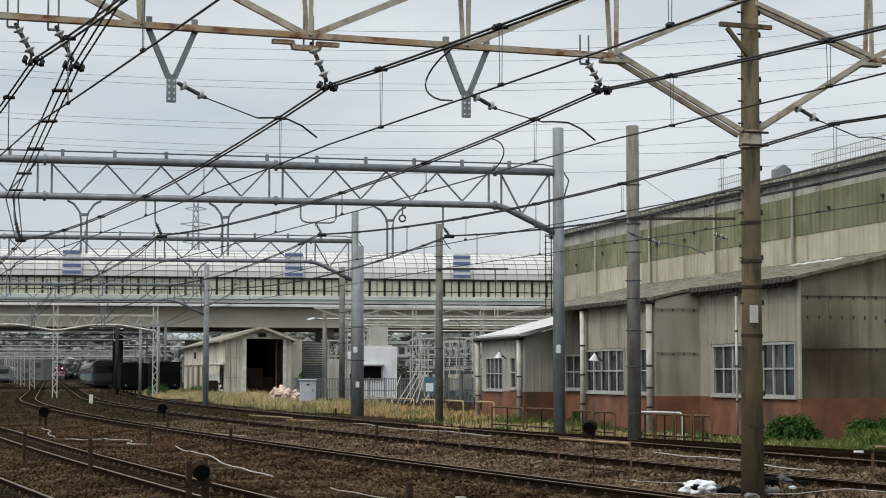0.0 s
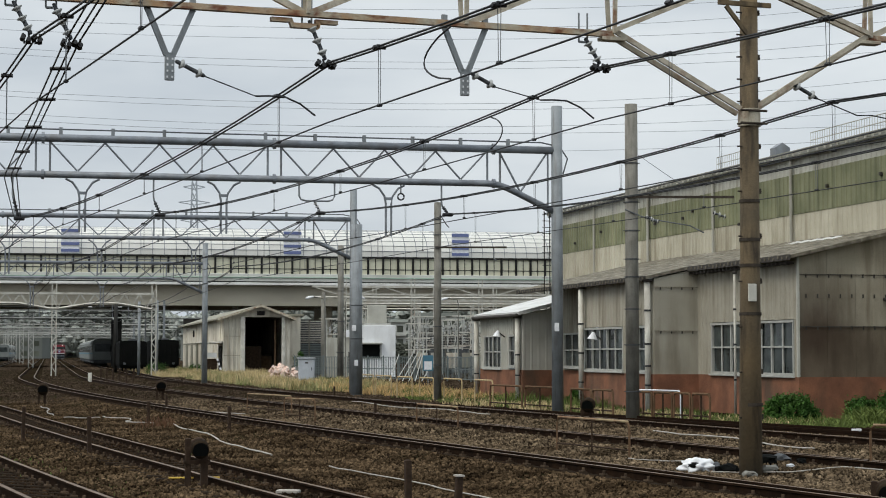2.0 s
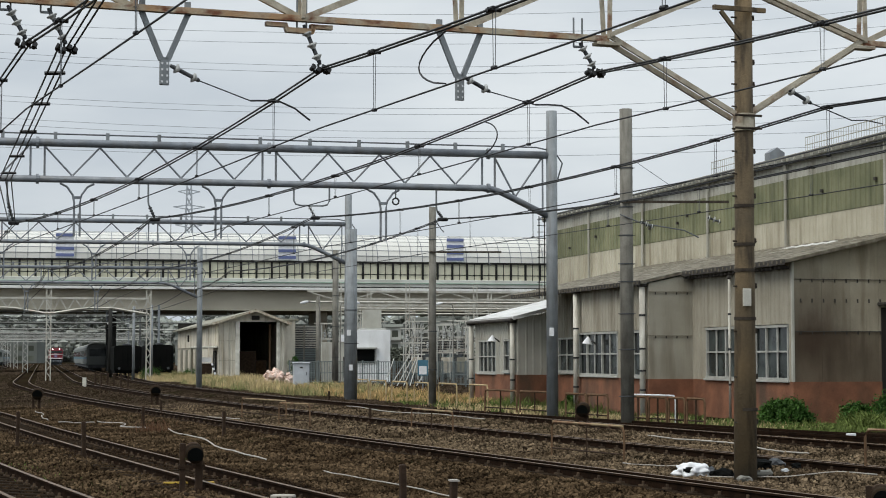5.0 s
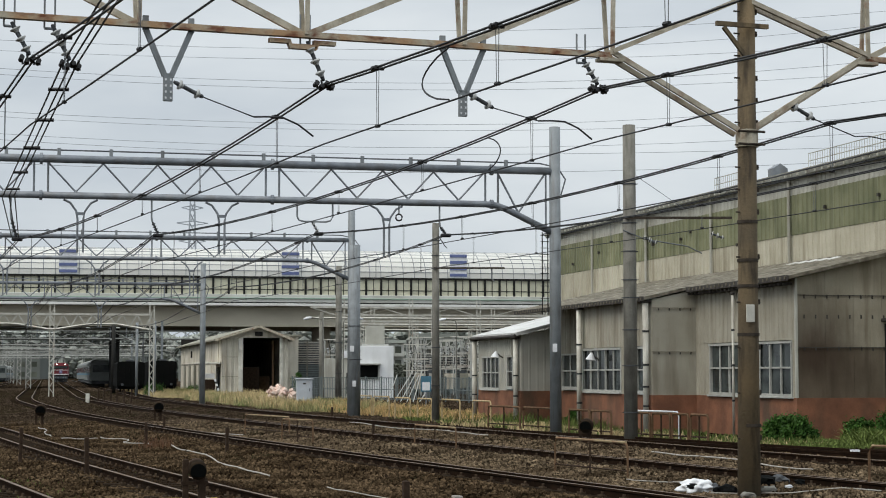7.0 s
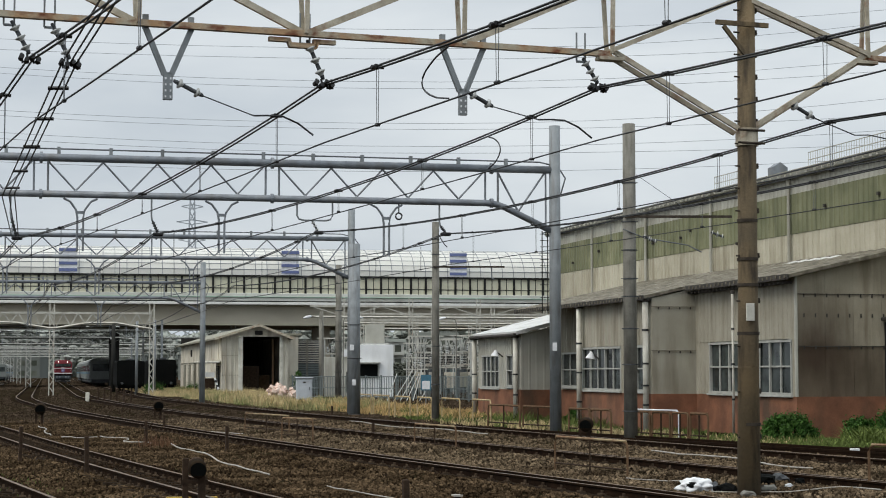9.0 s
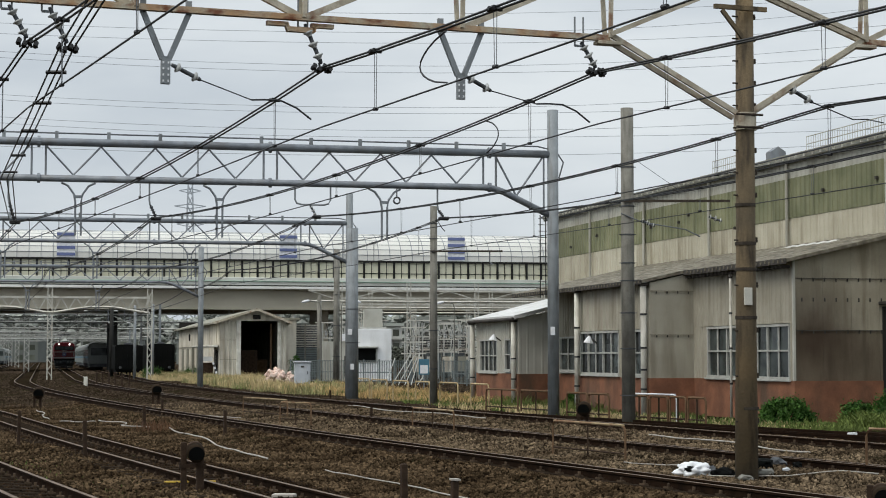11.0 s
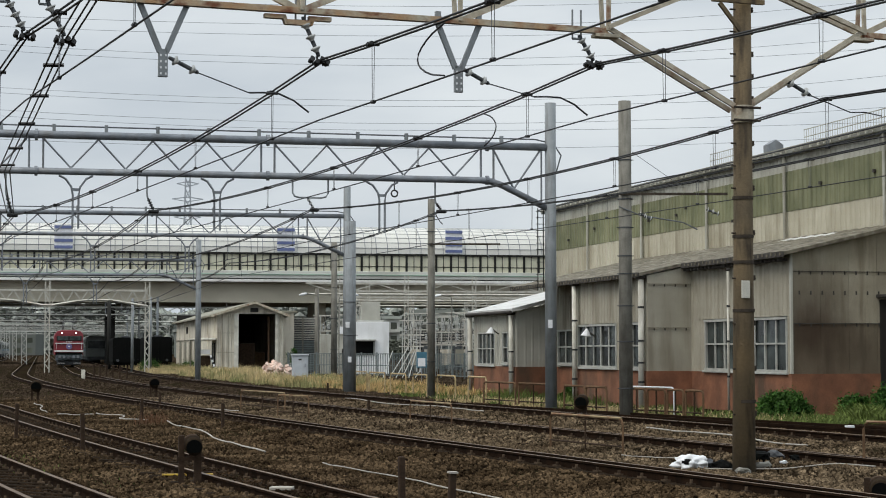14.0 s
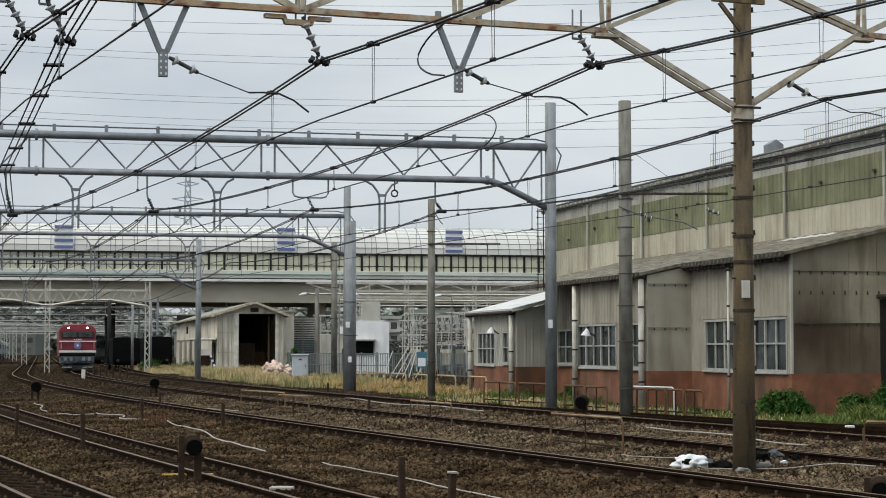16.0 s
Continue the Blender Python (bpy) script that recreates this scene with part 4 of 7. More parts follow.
# ---- engine shed ----
def build_shed():
    """Local x across the front, y back along the shed's length."""
    s = thing("engine_shed", pose(-18.0, 149.4, 0.0, 0, 0, 12.2), "weathered cream engine shed with a wide dark open doorway", "shed")
    L = 46.0
    wid = 5.5
    # front with the doorway between two jambs
    part("front_wall", sheet(B(), 0.0, 1.45, 0, 4.7, 0, 0.4), M_SHED, s).matrix_basis = pose(1.45, 0, 0, 0, 0, 180)
    part("front_wall", sheet(B(), 0.0, 0.5, 0, 4.7, 0, 0.25), M_SHED, s).matrix_basis = pose(5.5, 0, 0, 0, 0, 180)
    bm = B()
    pr = ((0, 4.7), (wid, 4.7), (3.05, 5.55))
    fr = [bm.verts.new((x, -0.04, z)) for x, z in pr]
    bk = [bm.verts.new((x, 0.2, z)) for x, z in pr]
    bm.faces.new(fr)
    bm.faces.new(bk[::-1])
    for i in range(3):
        bm.faces.new((fr[i], bk[i], bk[(i + 1) % 3], fr[(i + 1) % 3]))
    part("gable", bm, M_SHED, s)
    part("door_jamb", box(B(), (1.4, -0.16, 0), (1.78, 0.1, 4.72), 0.03), M_PIPE, s, "pale peeling door jamb")
    part("door_jamb", box(B(), (4.82, -0.16, 0), (5.08, 0.1, 4.72), 0.03), M_PIPE, s)
    # near-black block in place of the vent's unlit opening
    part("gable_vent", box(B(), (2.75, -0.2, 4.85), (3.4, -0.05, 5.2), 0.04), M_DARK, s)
    part("side_wall", box(B(), (-0.02, 0.1, 0), (0.15, L, 4.7)), M_SHED, s)
    part("side_wall", box(B(), (wid - 0.15, 0.1, 0), (wid, L, 4.7)), M_SHED, s)
    # back wall and floor coloured near-black to paint the shed's inner shade
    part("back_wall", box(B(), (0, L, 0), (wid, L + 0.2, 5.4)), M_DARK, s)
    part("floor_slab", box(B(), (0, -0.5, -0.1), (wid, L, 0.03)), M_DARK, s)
    for (xa, za, xb, zb) in ((-0.55, 4.58, 3.05, 5.72), (3.05, 5.72, 6.0, 4.58)):
        bm = B()
        vs = [bm.verts.new(c) for c in ((xa, -0.6, za), (xb, -0.6, zb), (xb, L, zb), (xa, L, za), (xa, -0.6, za - 0.14), (xb, -0.6, zb - 0.14), (xb, L, zb - 0.14), (xa, L, za - 0.14))]
        for f in ((0, 1, 2, 3), (7, 6, 5, 4), (0, 4, 5, 1), (1, 5, 6, 2), (2, 6, 7, 3), (3, 7, 4, 0)):
            bm.faces.new([vs[i] for i in f])
        part("roof", bm, M_SHEDROOF, s)
    # side pilasters, low doors, a vent and a porch
    for i in range(7):
        y = 2 + 6.5 * i
        part("pilaster", box(B(), (-0.09, y - 0.12, 0), (-0.02, y + 0.12, 4.6)), M_SHED, s)
    for y in (19.0, 25.5, 32.0, 38.5):
        part("side_door", box(B(), (-0.07, y, 0.1), (-0.025, y + 3.2, 2.5)), M_SHEDROOF, s, "dull grey side door")
    part("wall_vent", tube(B(), [(-0.15, 30.6, 3.62), (0.0, 30.6, 3.62)], 0.36, 10), M_DARK, s)
    part("side_rail", box(B(), (-0.1, 0.1, 2.62), (-0.03, 46.0, 2.7)), M_SHEDROOF, s)
    part("porch_roof", box(B(), (-1.9, -0.2, 2.52), (-0.1, 4.5, 2.66), 0.03), M_PIPE, s, "pale flat porch roof")
    for y in (-0.1, 4.3):
        part("porch_post", box(B(), (-1.85, y, 0), (-1.75, y + 0.1, 2.52)), M_SHEDROOF, s)
    # near-black panel on the wall paints the shade of the porch doorway
    part("porch_door", box(B(), (-0.08, 0.9, 0.0), (-0.03, 3.4, 2.3)), M_DARK, s, "near-black panel painted as the shade of a side doorway")
    part("porch_crate", box(B(), (-1.3, 1.0, 0), (-0.4, 2.4, 1.25), 0.05), M_BROWNST, s, "rusty brown crate")
    part("porch_sign", box(B(), (-1.5, -0.24, 1.35), (-0.55, -0.205, 1.75)), M_ROOFWHITE, s)
    # stores inside the doorway and the lower bay behind
    part("stored_crate", box(B(), (1.9, 3.0, 0.03), (3.5, 4.4, 2.3), 0.04), M_BROWNST, s, "rusty brown stored crate")
    part("stored_crate", box(B(), (3.7, 5.0, 0.03), (4.6, 6.2, 1.5), 0.04), M_TANRUST, s)
    part("inner_post", box(B(), (4.35, 1.2, 0.03), (4.5, 1.35, 4.5)), M_TANRUST, s)
    part("rear_bay", box(B(), (5.51, 2.2, 0), (6.7, 12, 4.85)), M_SHED, s)
    part("rear_bay_roof", box(B(), (5.45, 2.0, 4.86), (6.95, 12.2, 5.02)), M_SHEDROOF, s)
    for x in (0.45, 0.95):
        part("panel_joint", box(B(), (x, -0.05, 0.3), (x + 0.03, -0.036, 4.65)), M_SHEDROOF, s)
    for z in (1.5, 3.1):
        part("panel_joint", box(B(), (0.05, -0.052, z), (1.42, -0.041, z + 0.03)), M_SHEDROOF, s)
    part("barge_board", beam(B(), (-0.55, -0.63, 4.5), (3.05, -0.63, 5.64), 0.05, 0.2), M_CREAM, s)
    part("barge_board", beam(B(), (3.05, -0.63, 5.64), (6.0, -0.63, 4.5), 0.05, 0.2), M_CREAM, s)
    return s


build_shed()


# ---- overhead line: gantries ----
def local(px, py, ang):
    return pose(px, py, 0, 0, 0, ang)


def build_pipe_gantry(px, py, ang, zu, zl, top, pole_r, length, rc, first, hang, label, knee=1.9):
    """Local x runs away from the visible pole towards the other side at minus length; z up."""
    g = thing("pipe_gantry", local(px, py, ang), label, "gantry", "line gantries")
    for x in (0.0, -length):
        part("post", tube(B(), [(x, 0, -0.3), (x, 0, top)], pole_r, 14, pole_r * 0.94), M_POLEGREY, g, "grey steel post", True)
    part("upper_chord", tube(B(), [(-length, 0, zu), (-pole_r * 0.5, 0, zu)], rc, 12), M_GALV, g, "", True)
    pts = [(-length, 0, zl), (-knee - 0.35, 0, zl), (-knee, 0, zl - 0.04), (-knee + 0.3, 0, zl - 0.14), (-0.1, 0, zl - 0.85)]
    part("lower_chord", tube(B(), pts, rc * 0.86, 12), M_GALV, g, "", True)
    # a short first bay, then flanged panels of four zigzags each
    part("diagonal", tube(B(), [(-0.35, 0, zu - rc), (-1.2, 0, zl - 0.25)], 0.033, 6), M_GALV, g)
    part("diagonal", tube(B(), [(-1.2, 0, zl - 0.25), (-first, 0, zu - rc)], 0.033, 6), M_GALV, g)
    part("end_strut", tube(B(), [(-0.3, 0, zl - 0.7), (-0.3, 0, zu)], 0.03, 6), M_GALV, g)
    x = -first
    while x > -length + 7:
        for d in (0.0, -0.41):
            part("flange_strut", tube(B(), [(x + d, 0, zl), (x + d, 0, zu)], 0.036, 6), M_GALV, g)
        for z, r in ((zu, rc), (zl, rc * 0.86)):
            part("flange", tube(B(), [(x - 0.25, 0, z), (x - 0.16, 0, z)], r * 1.45, 12), M_GALV, g)
        x -= 0.47
        for k in range(4):
            part("diagonal", tube(B(), [(x, 0, zu - rc), (x - 0.79, 0, zl + rc)], 0.031, 6), M_GALV, g)
            part("diagonal", tube(B(), [(x - 0.81, 0, zl + rc), (x - 1.6, 0, zu - rc)], 0.031, 6), M_GALV, g)
            x -= 1.61
    # service cable along the top with clamps
    part("service_cable", tube(B(), [(-length, 0, zu + rc + 0.17), (-0.5, 0, zu + rc + 0.12), (0.1, 0, zu + rc), (0.35, 0, zu - 0.25), (0.2, 0, zu - 0.75)], 0.025, 6), M_DROP, g)
    x = -1.6
    while x > -length + 1:
        part("clamp", box(B(), (x - 0.05, -0.06, zu + rc - 0.02), (x + 0.05, 0.06, zu + rc + 0.2)), M_POLEGREY, g)
        x -= 1.53
    # Y-shaped drop arms with twin tubes
    for x in hang:
        bm = B()
        for s in (-1, 1):
            tube(bm, [(x + s * 0.5, 0, zl - rc), (x + s * 0.3, 0, zl - 0.22), (x + s * 0.13, 0, zl - 0.46), (x + s * 0.085, 0, zl - 0.7), (x + s * 0.085, 0, zl - 1.7)], 0.036, 6)
        box(bm, (x - 0.12, -0.05, zl - 0.58), (x + 0.12, 0.05, zl - 0.5))
        part("drop_arm", bm, M_GALV, g)
    return g


build_pipe_gantry(*GANTRIES[1], 8.14, 7.05, 9.55, 0.185, 30, 0.12, 1.86, (-5.42, -10.51, -14.72), "grey tubular truss gantry over the tracks")
build_pipe_gantry(*GANTRIES[2], 7.94, 6.97, 9.33, 0.175, 34, 0.105, 1.86, (-7.37, -11.61, -15.67), "grey tubular truss gantry beyond the first")
build_pipe_gantry(*GANTRIES[3], 7.02, 6.13, 8.25, 0.17, 36, 0.095, 1.86, (-6.0, -10.0), "far grey tubular truss gantry")


def insulator(bm_body, a, b, n=3, r=0.085):
    """A rod of porcelain sheds from a to b."""
    prof = [(0.0, 0.02), (0.1, 0.03)]
    for i in range(n):
        f = 0.2 + 0.58 * i / max(1, n - 1)
        prof += [(f - 0.03, 0.03), (f - 0.005, r * 1.05), (f + 0.025, r), (f + 0.05, 0.052), (f + 0.11, 0.03)]
    prof += [(0.94, 0.03), (1.0, 0.02)]
    return lathe(bm_body, a, b, prof, 12, 0.04)


def build_old_gantry():
    """The rusting cream lattice gantry on its brown pole. Local x along the beam."""
    px, py, ang = GANTRIES[0]
    g = thing("lattice_gantry", local(px, py, ang), "rusting cream-painted steel truss gantry on a brown pole", "gantry", "line gantries")
    part("pole", tube(B(), [(0.05, 0, -0.3), (0.07, 0, 3.0), (0.1, 0, 9.5)], 0.182, 16, 0.128), M_POLEBROWN, g, "tall brown-stained concrete pole with step bolts", True)
    for i in range(24):
        z = 0.75 + 0.35 * i
        if i % 2 == 0 or z > 4.5:
            b = B()
            tube(b, [(-0.14, -0.02, z), (0.27, -0.02, z)], 0.014, 6)
            box(b, (0.22, -0.04, z - 0.03), (0.26, 0.02, z + 0.05))
            part("step_band", b, M_STEELDK, g)
    for z in (0.95, 2.35, 3.1, 3.5, 4.1):
        part("pole_band", tube(B(), [(0.07, 0, z - 0.025), (0.07, 0, z + 0.025)], 0.186 - 0.006 * z, 16), M_STEELDK, g)
    part("plate", box(B(), (-0.07, -0.2, 2.54), (0.07, -0.175, 2.81), 0.004), M_PIPE, g, "small white plate")
    zl, zt = 6.57, 7.66
    for s, xn, xe, zn, zh in ((-1, -2.27, -24.0, 6.57, 7.66), (1, 2.25, 9.2, 6.78, 7.95)):
        ch = part("lower_chord", B(), M_RUST, g, "rust-streaked lower chord")
        bm = B()
        beam(bm, (xn, -0.05, zn), (xe, -0.05, zn), 0.07, 0.085)
        beam(bm, (xn, 0.06, zn), (xe, 0.06, zn), 0.06, 0.06)
        bm.to_mesh(ch.data)
        bm.free()
        bm = B()
        beam(bm, (0, -0.1, zh), (xe, -0.1, zh), 0.09, 0.10)
        beam(bm, (0, 0.1, zh), (xe, 0.1, zh), 0.09, 0.10)
        part("upper_chord", bm, M_CREAM, g)
        # knee brace from the pole and strut up to it
        bm = B()
        for y, d in ((-0.06, 0.03), (0.07, -0.03)):
            beam(bm, (s * 0.1, y, 5.5 + d), (xn, y, zn + 0.03 + d), 0.05, 0.075)
        part("knee_brace", bm, M_CREAM, g)
        bm = B()
        for y in (-0.1, 0.1):
            beam(bm, (s * 0.1, y, 7.56), (xn, y, zn + 0.05), 0.06, 0.07)
        part("stay", bm, M_CREAM, g)
        part("gusset", box(B(), (xn - 0.2, -0.09, zn - 0.1), (xn + 0.2, 0.1, zn - 0.045), 0.008), M_CREAM, g)
        x = xn
        while abs(x) < abs(xe) - 1.2:
            bm = B()
            for y in (-0.1, 0.1):
                beam(bm, (x, y, zn), (x + s * (0.06 if y > 0 else -0.02), y, zh), 0.045, 0.06)
            part("vertical", bm, M_CREAM, g)
            bm = B()
            # the diagonals rise away from the node in mid-span
            toe, head = (x - 2.4, x) if -7.5 < x - 2.4 and s < 0 else (x, x - 2.4)
            if s > 0:
                toe, head = x, x + 2.4
            beam(bm, (toe, 0, zn), (head, 0, zh), 0.07, 0.09)
            part("diagonal", bm, M_CREAM, g)
            x += s * 2.4
    for z in (5.3, 5.5):
        part("collar_bolt", tube(B(), [(-0.16, -0.17, z), (0.3, -0.17, z)], 0.02, 6), M_STEELDK, g)
    part("collar", tube(B(), [(0.08, 0, 5.27), (0.08, 0, 5.54)], 0.175, 12), M_CREAM, g, "bolted cream collar")
    # side arm near the top of the pole
    bm = B()
    beam(bm, (-0.55, -0.2, 7.15), (0.36, -0.2, 7.15), 0.06, 0.07)
    beam(bm, (-0.42, -0.2, 7.1), (0.0, -0.2, 6.62), 0.05, 0.06)
    part("side_arm", bm, M_POLEBROWN, g)
    bm = beam(B(), (-7.3, 0, 6.40), (-6.9, 0, 6.40), 0.1, 0.07)
    beam(bm, (-7.6, 0, 6.47), (-7.3, 0, 6.47), 0.1, 0.06)
    beam(bm, (-6.95, 0, 6.47), (-6.62, 0, 6.47), 0.1, 0.06)
    beam(bm, (-7.32, 0, 6.49), (-7.28, 0, 6.38), 0.1, 0.05, (1, 0, 0))
    beam(bm, (-6.92, 0, 6.38), (-6.88, 0, 6.49), 0.1, 0.05, (1, 0, 0))
    part("cradle", bm, M_RUST, g, "rusty cradle under the chord")
    # V hangers with drilled plates
    for x, low in ((-9.04, 0.07), (-4.66, 0.0), (4.1, 0.0)):
        bm = B()
        for s in (-1, 1):
            beam(bm, (x + s * 0.32, 0, zl + 0.13), (x + s * 0.32, 0, zl - 0.07), 0.06, 0.08)
            beam(bm, (x + s * 0.32, 0, zl - 0.05), (x + s * 0.045, 0, zl - 0.7), 0.06, 0.075)
        v = part("v_hanger", bm, M_POLEGREY, g, "grey V-shaped hanger with drilled plate")
        part("drilled_plate", box(B(), (x - 0.065, -0.03, zl - 1.05), (x + 0.065, 0.03, zl - 0.66), 0.006), M_POLEGREY, v)
        # raised white dots paint the sky seen through the drilled holes
        hole = B()
        for i in range(4):
            for s in (-0.035, 0.035):
                box(hole, (x + s - 0.012, -0.034, zl - 1.02 + 0.085 * i), (x + s + 0.012, -0.031, zl - 0.99 + 0.085 * i))
        part("bolt_hole_sky", hole, M_WHITE, v)
        a, b = V(x + 0.08, 0, zl - 0.7 - low), V(x + 0.52, 0.1, zl - 0.88 - low)
        ins = part("pull_off_insulator", insulator(B(), a, b, 2, 0.07), (M_PORC, M_UNDER), g, "grey porcelain insulator", True)
        c = V(x + 1.25, 0.1, zl - 1.04 - 2.2 * low)
        d = V(x + 1.68, 0.1, zl - 1.03 - 2.2 * low)
        e = V(x + 2.13, 0.1, zl - 1.28 - 2.2 * low)
        part("steady_arm", tube(B(), [b, (b + c) / 2, c], 0.009, 6), M_BLACK, ins)
        part("steady_arm", tube(B(), [c, c + V(0.2, 0, 0.012), d, (d + e) / 2 + V(0, 0, 0.035), e], 0.014, 6), M_BLACK, ins)
    ins = part("pull_off_insulator", insulator(B(), (0.82, -0.05, 5.98), (1.3, 0.0, 5.77), 2, 0.075), (M_PORC, M_UNDER), g, "", True)
    part("steady_arm", tube(B(), [(1.3, 0.0, 5.77), (1.7, 0.0, 5.64), (2.04, 0.0, 5.53), (2.3, 0.0, 5.545), (2.62, 0.0, 5.5)], 0.01, 6), M_BLACK, ins)
    # suspension insulators under the beam
    for x, zw in ((-10.96, 6.0), (-10.42, 5.96), (-6.82, 5.88), (-2.5, 6.06)):
        a = V(x - 0.22, 0, zl - 0.08)
        b = V(x + 0.03, 0, zw + 0.05)
        h = B()
        for s in (-0.07, 0.07):
            tube(h, [(x - 0.25 + s, 0, zl + 0.3), (x - 0.25 + s, 0, zl - 0.14)], 0.014, 6)
        tube(h, [(x - 0.32, 0, zl - 0.14), (x - 0.18, 0, zl - 0.14)], 0.02, 6)
        hg = part("hanger", h, M_POLEGREY, g)
        part("suspension_insulator", insulator(B(), a, b, 3, 0.075), (M_PORC, M_UNDER), hg, "", True)
        cl = B()
        for k in range(4):
            tube(cl, [(x - 0.08 + 0.075 * k, -0.07, zw + 0.01 - 0.035 * (k % 2)), (x - 0.08 + 0.075 * k, 0.07, zw - 0.01 - 0.035 * (k % 2))], 0.036, 8)
            tube(cl, [(x - 0.08 + 0.075 * k, 0, zw + 0.06), (x - 0.06 + 0.075 * k, 0, zw - 0.08)], 0.016, 6)
        part("wire_clamp", cl, M_BLACK, hg)
    return g


build_old_gantry()



def build_line_fittings():
    """Drop rods, loops and insulators under the first tubular gantry."""
    g = thing("line_fittings", local(*GANTRIES[1]), "bent drop rods and porcelain insulators under the gantry", "insulator")
    for x, z in ((-16.75, 5.73), (-12.62, 5.91), (-3.74, 6.06)):
        part("drop_rod", tube(B(), [(x, 0, 6.98), (x, 0, 6.45), (x + 0.02, 0, 6.3)], 0.03, 6), M_POLEGREY, g)
        part("insulator", insulator(B(), (x + 0.02, 0, 6.32), (x + 0.2, 0, z + 0.02), 4, 0.06), (M_UNDER, M_BLACK), g, "", True)
        part("saddle", box(B(), (x + 0.04, -0.1, z - 0.07), (x + 0.36, 0.1, z + 0.04), 0.03), M_BLACK, g)
    part("loop_frame", tube(B(), [(-8.21, 0, 7.05), (-8.21, 0, 6.55), (-8.15, 0, 6.44), (-8.0, 0, 6.4), (-7.3, 0, 6.4), (-7.17, 0, 6.44), (-7.11, 0, 6.55), (-7.11, 0, 7.05)], 0.03, 6), M_POLEGREY, g)
    part("insulator", insulator(B(), (-7.75, 0, 6.4), (-7.56, 0, 6.06), 3, 0.06), (M_PORC, M_UNDER), g, "", True)
    part("saddle", box(B(), (-7.68, -0.1, 5.97), (-7.4, 0.1, 6.08), 0.03), M_BLACK, g)
    ring = [(-5.03 + 0.1 * math.cos(a), 0, 6.58 + 0.1 * math.sin(a)) for a in [2 * math.pi * i / 14 for i in range(15)]]
    part("ring", tube(B(), ring, 0.028, 6), M_BLACK, g)
    part("ring_hanger", tube(B(), [(-5.03, 0, 6.68), (-5.03, 0, 7.0)], 0.02, 6), M_BLACK, g)
    # short ladder on the post
    bm = B()
    for x in (-0.42, -0.24):
        tube(bm, [(x, 0, 3.6), (x, 0, 6.2)], 0.018, 6)
    for i in range(13):
        tube(bm, [(-0.48, 0, 3.7 + 0.2 * i), (-0.2, 0, 3.7 + 0.2 * i)], 0.012, 6)
    part("ladder", bm, M_POSTDK, g, "dark narrow pole ladder")
    return g


build_line_fittings()


def build_pale_gantry(px, py, ang, x0, x1, zu, zl, posts, label, mat, post_w=0.45, group="far gantries", belly=0.0, step=2.2, bar=0.09):
    """A lattice beam on latticed posts."""
    g = thing("pale_gantry", local(px, py, ang), label, "gantry", group)
    bm = B()
    beam(bm, (x0, 0, zu), (x1, 0, zu), 0.16, 0.16)
    part("upper_chord", bm, mat, g)
    low = B()
    dia = B()
    n = max(4, int((x1 - x0) / step))
    pts = []
    for i in range(n + 1):
        x = x0 + (x1 - x0) * i / n
        d = min([abs(x - p) for p in posts])
        pts.append((x, zl - belly * max(0.0, 1 - d / 3.0) if belly else zl))
    tube(low, [(a, 0, za) for a, za in pts], 0.1, 4)
    for i, ((a, za), (b, zb)) in enumerate(zip(pts, pts[1:])):
        if i % 2:
            beam(dia, (a, 0, za), (b, 0, zu), bar, bar)
        else:
            beam(dia, (a, 0, zu), (b, 0, zb), bar, bar)
    part("lower_chord", low, mat, g)
    tagged(part("lacing", dia, mat, g), kind="stuff")
    for p in posts:
        bm = B()
        for s in (-post_w / 2, post_w / 2):
            beam(bm, (p + s, 0, -0.2), (p + s, 0, zu + 0.8), 0.09, 0.09)
        k = 0
        z = 0.1
        while z < zu:
            a, b = (-1, 1) if k % 2 else (1, -1)
            beam(bm, (p + a * post_w / 2, 0, z), (p + b * post_w / 2, 0, z + 0.5), 0.07, 0.07)
            z += 0.5
            k += 1
        part("post", bm, mat, g)
    return g


build_pale_gantry(*GANTRIES[4], -36, 0.3, 6.65, 5.85, (0.3, -7.85, -30), "pale painted lattice gantry with a bellied beam", M_LIGHTST, 0.36, belly=0.5, step=0.6, bar=0.1)
for _i, (_y, _w) in enumerate(((232, 44), (290, 60), (345, 70), (400, 80), (455, 90), (520, 100))):
    _p = on_track(_y, 9.0)
    build_pale_gantry(_p.x, _p.y, 12.3, -_w, 12, 7.2, 6.2, (12, -14.0 - 2 * _i, -_w + 1), "far pale lattice gantry over the yard throat", M_FARST, 0.6)
# frames over the neighbouring yard beyond the fence
for _x, _y, _a, _b in ((-12, 168, 0, 30), (-10, 190, 0, 36), (-14, 212, 2, 46)):
    build_pale_gantry(_x, _y, 11.3, _a, _b, 7.9, 6.9, tuple(_a + 6.5 * k + 3 for k in range(int((_b - _a) / 6.5))), "pale steel frame over the neighbouring yard", M_LIGHTST, 0.35, step=3.3)


# ---- overhead wires ----
def at_gantry(i, x):
    px, py, ang = GANTRIES[i]
    return V(px + x * math.cos(radians(ang)), py + x * math.sin(radians(ang)), 0)


def span(a, b, sag, n):
    return [a.lerp(b, i / n) - V(0, 0, sag * 4 * (i / n) * (1 - i / n)) for i in range(n + 1)]


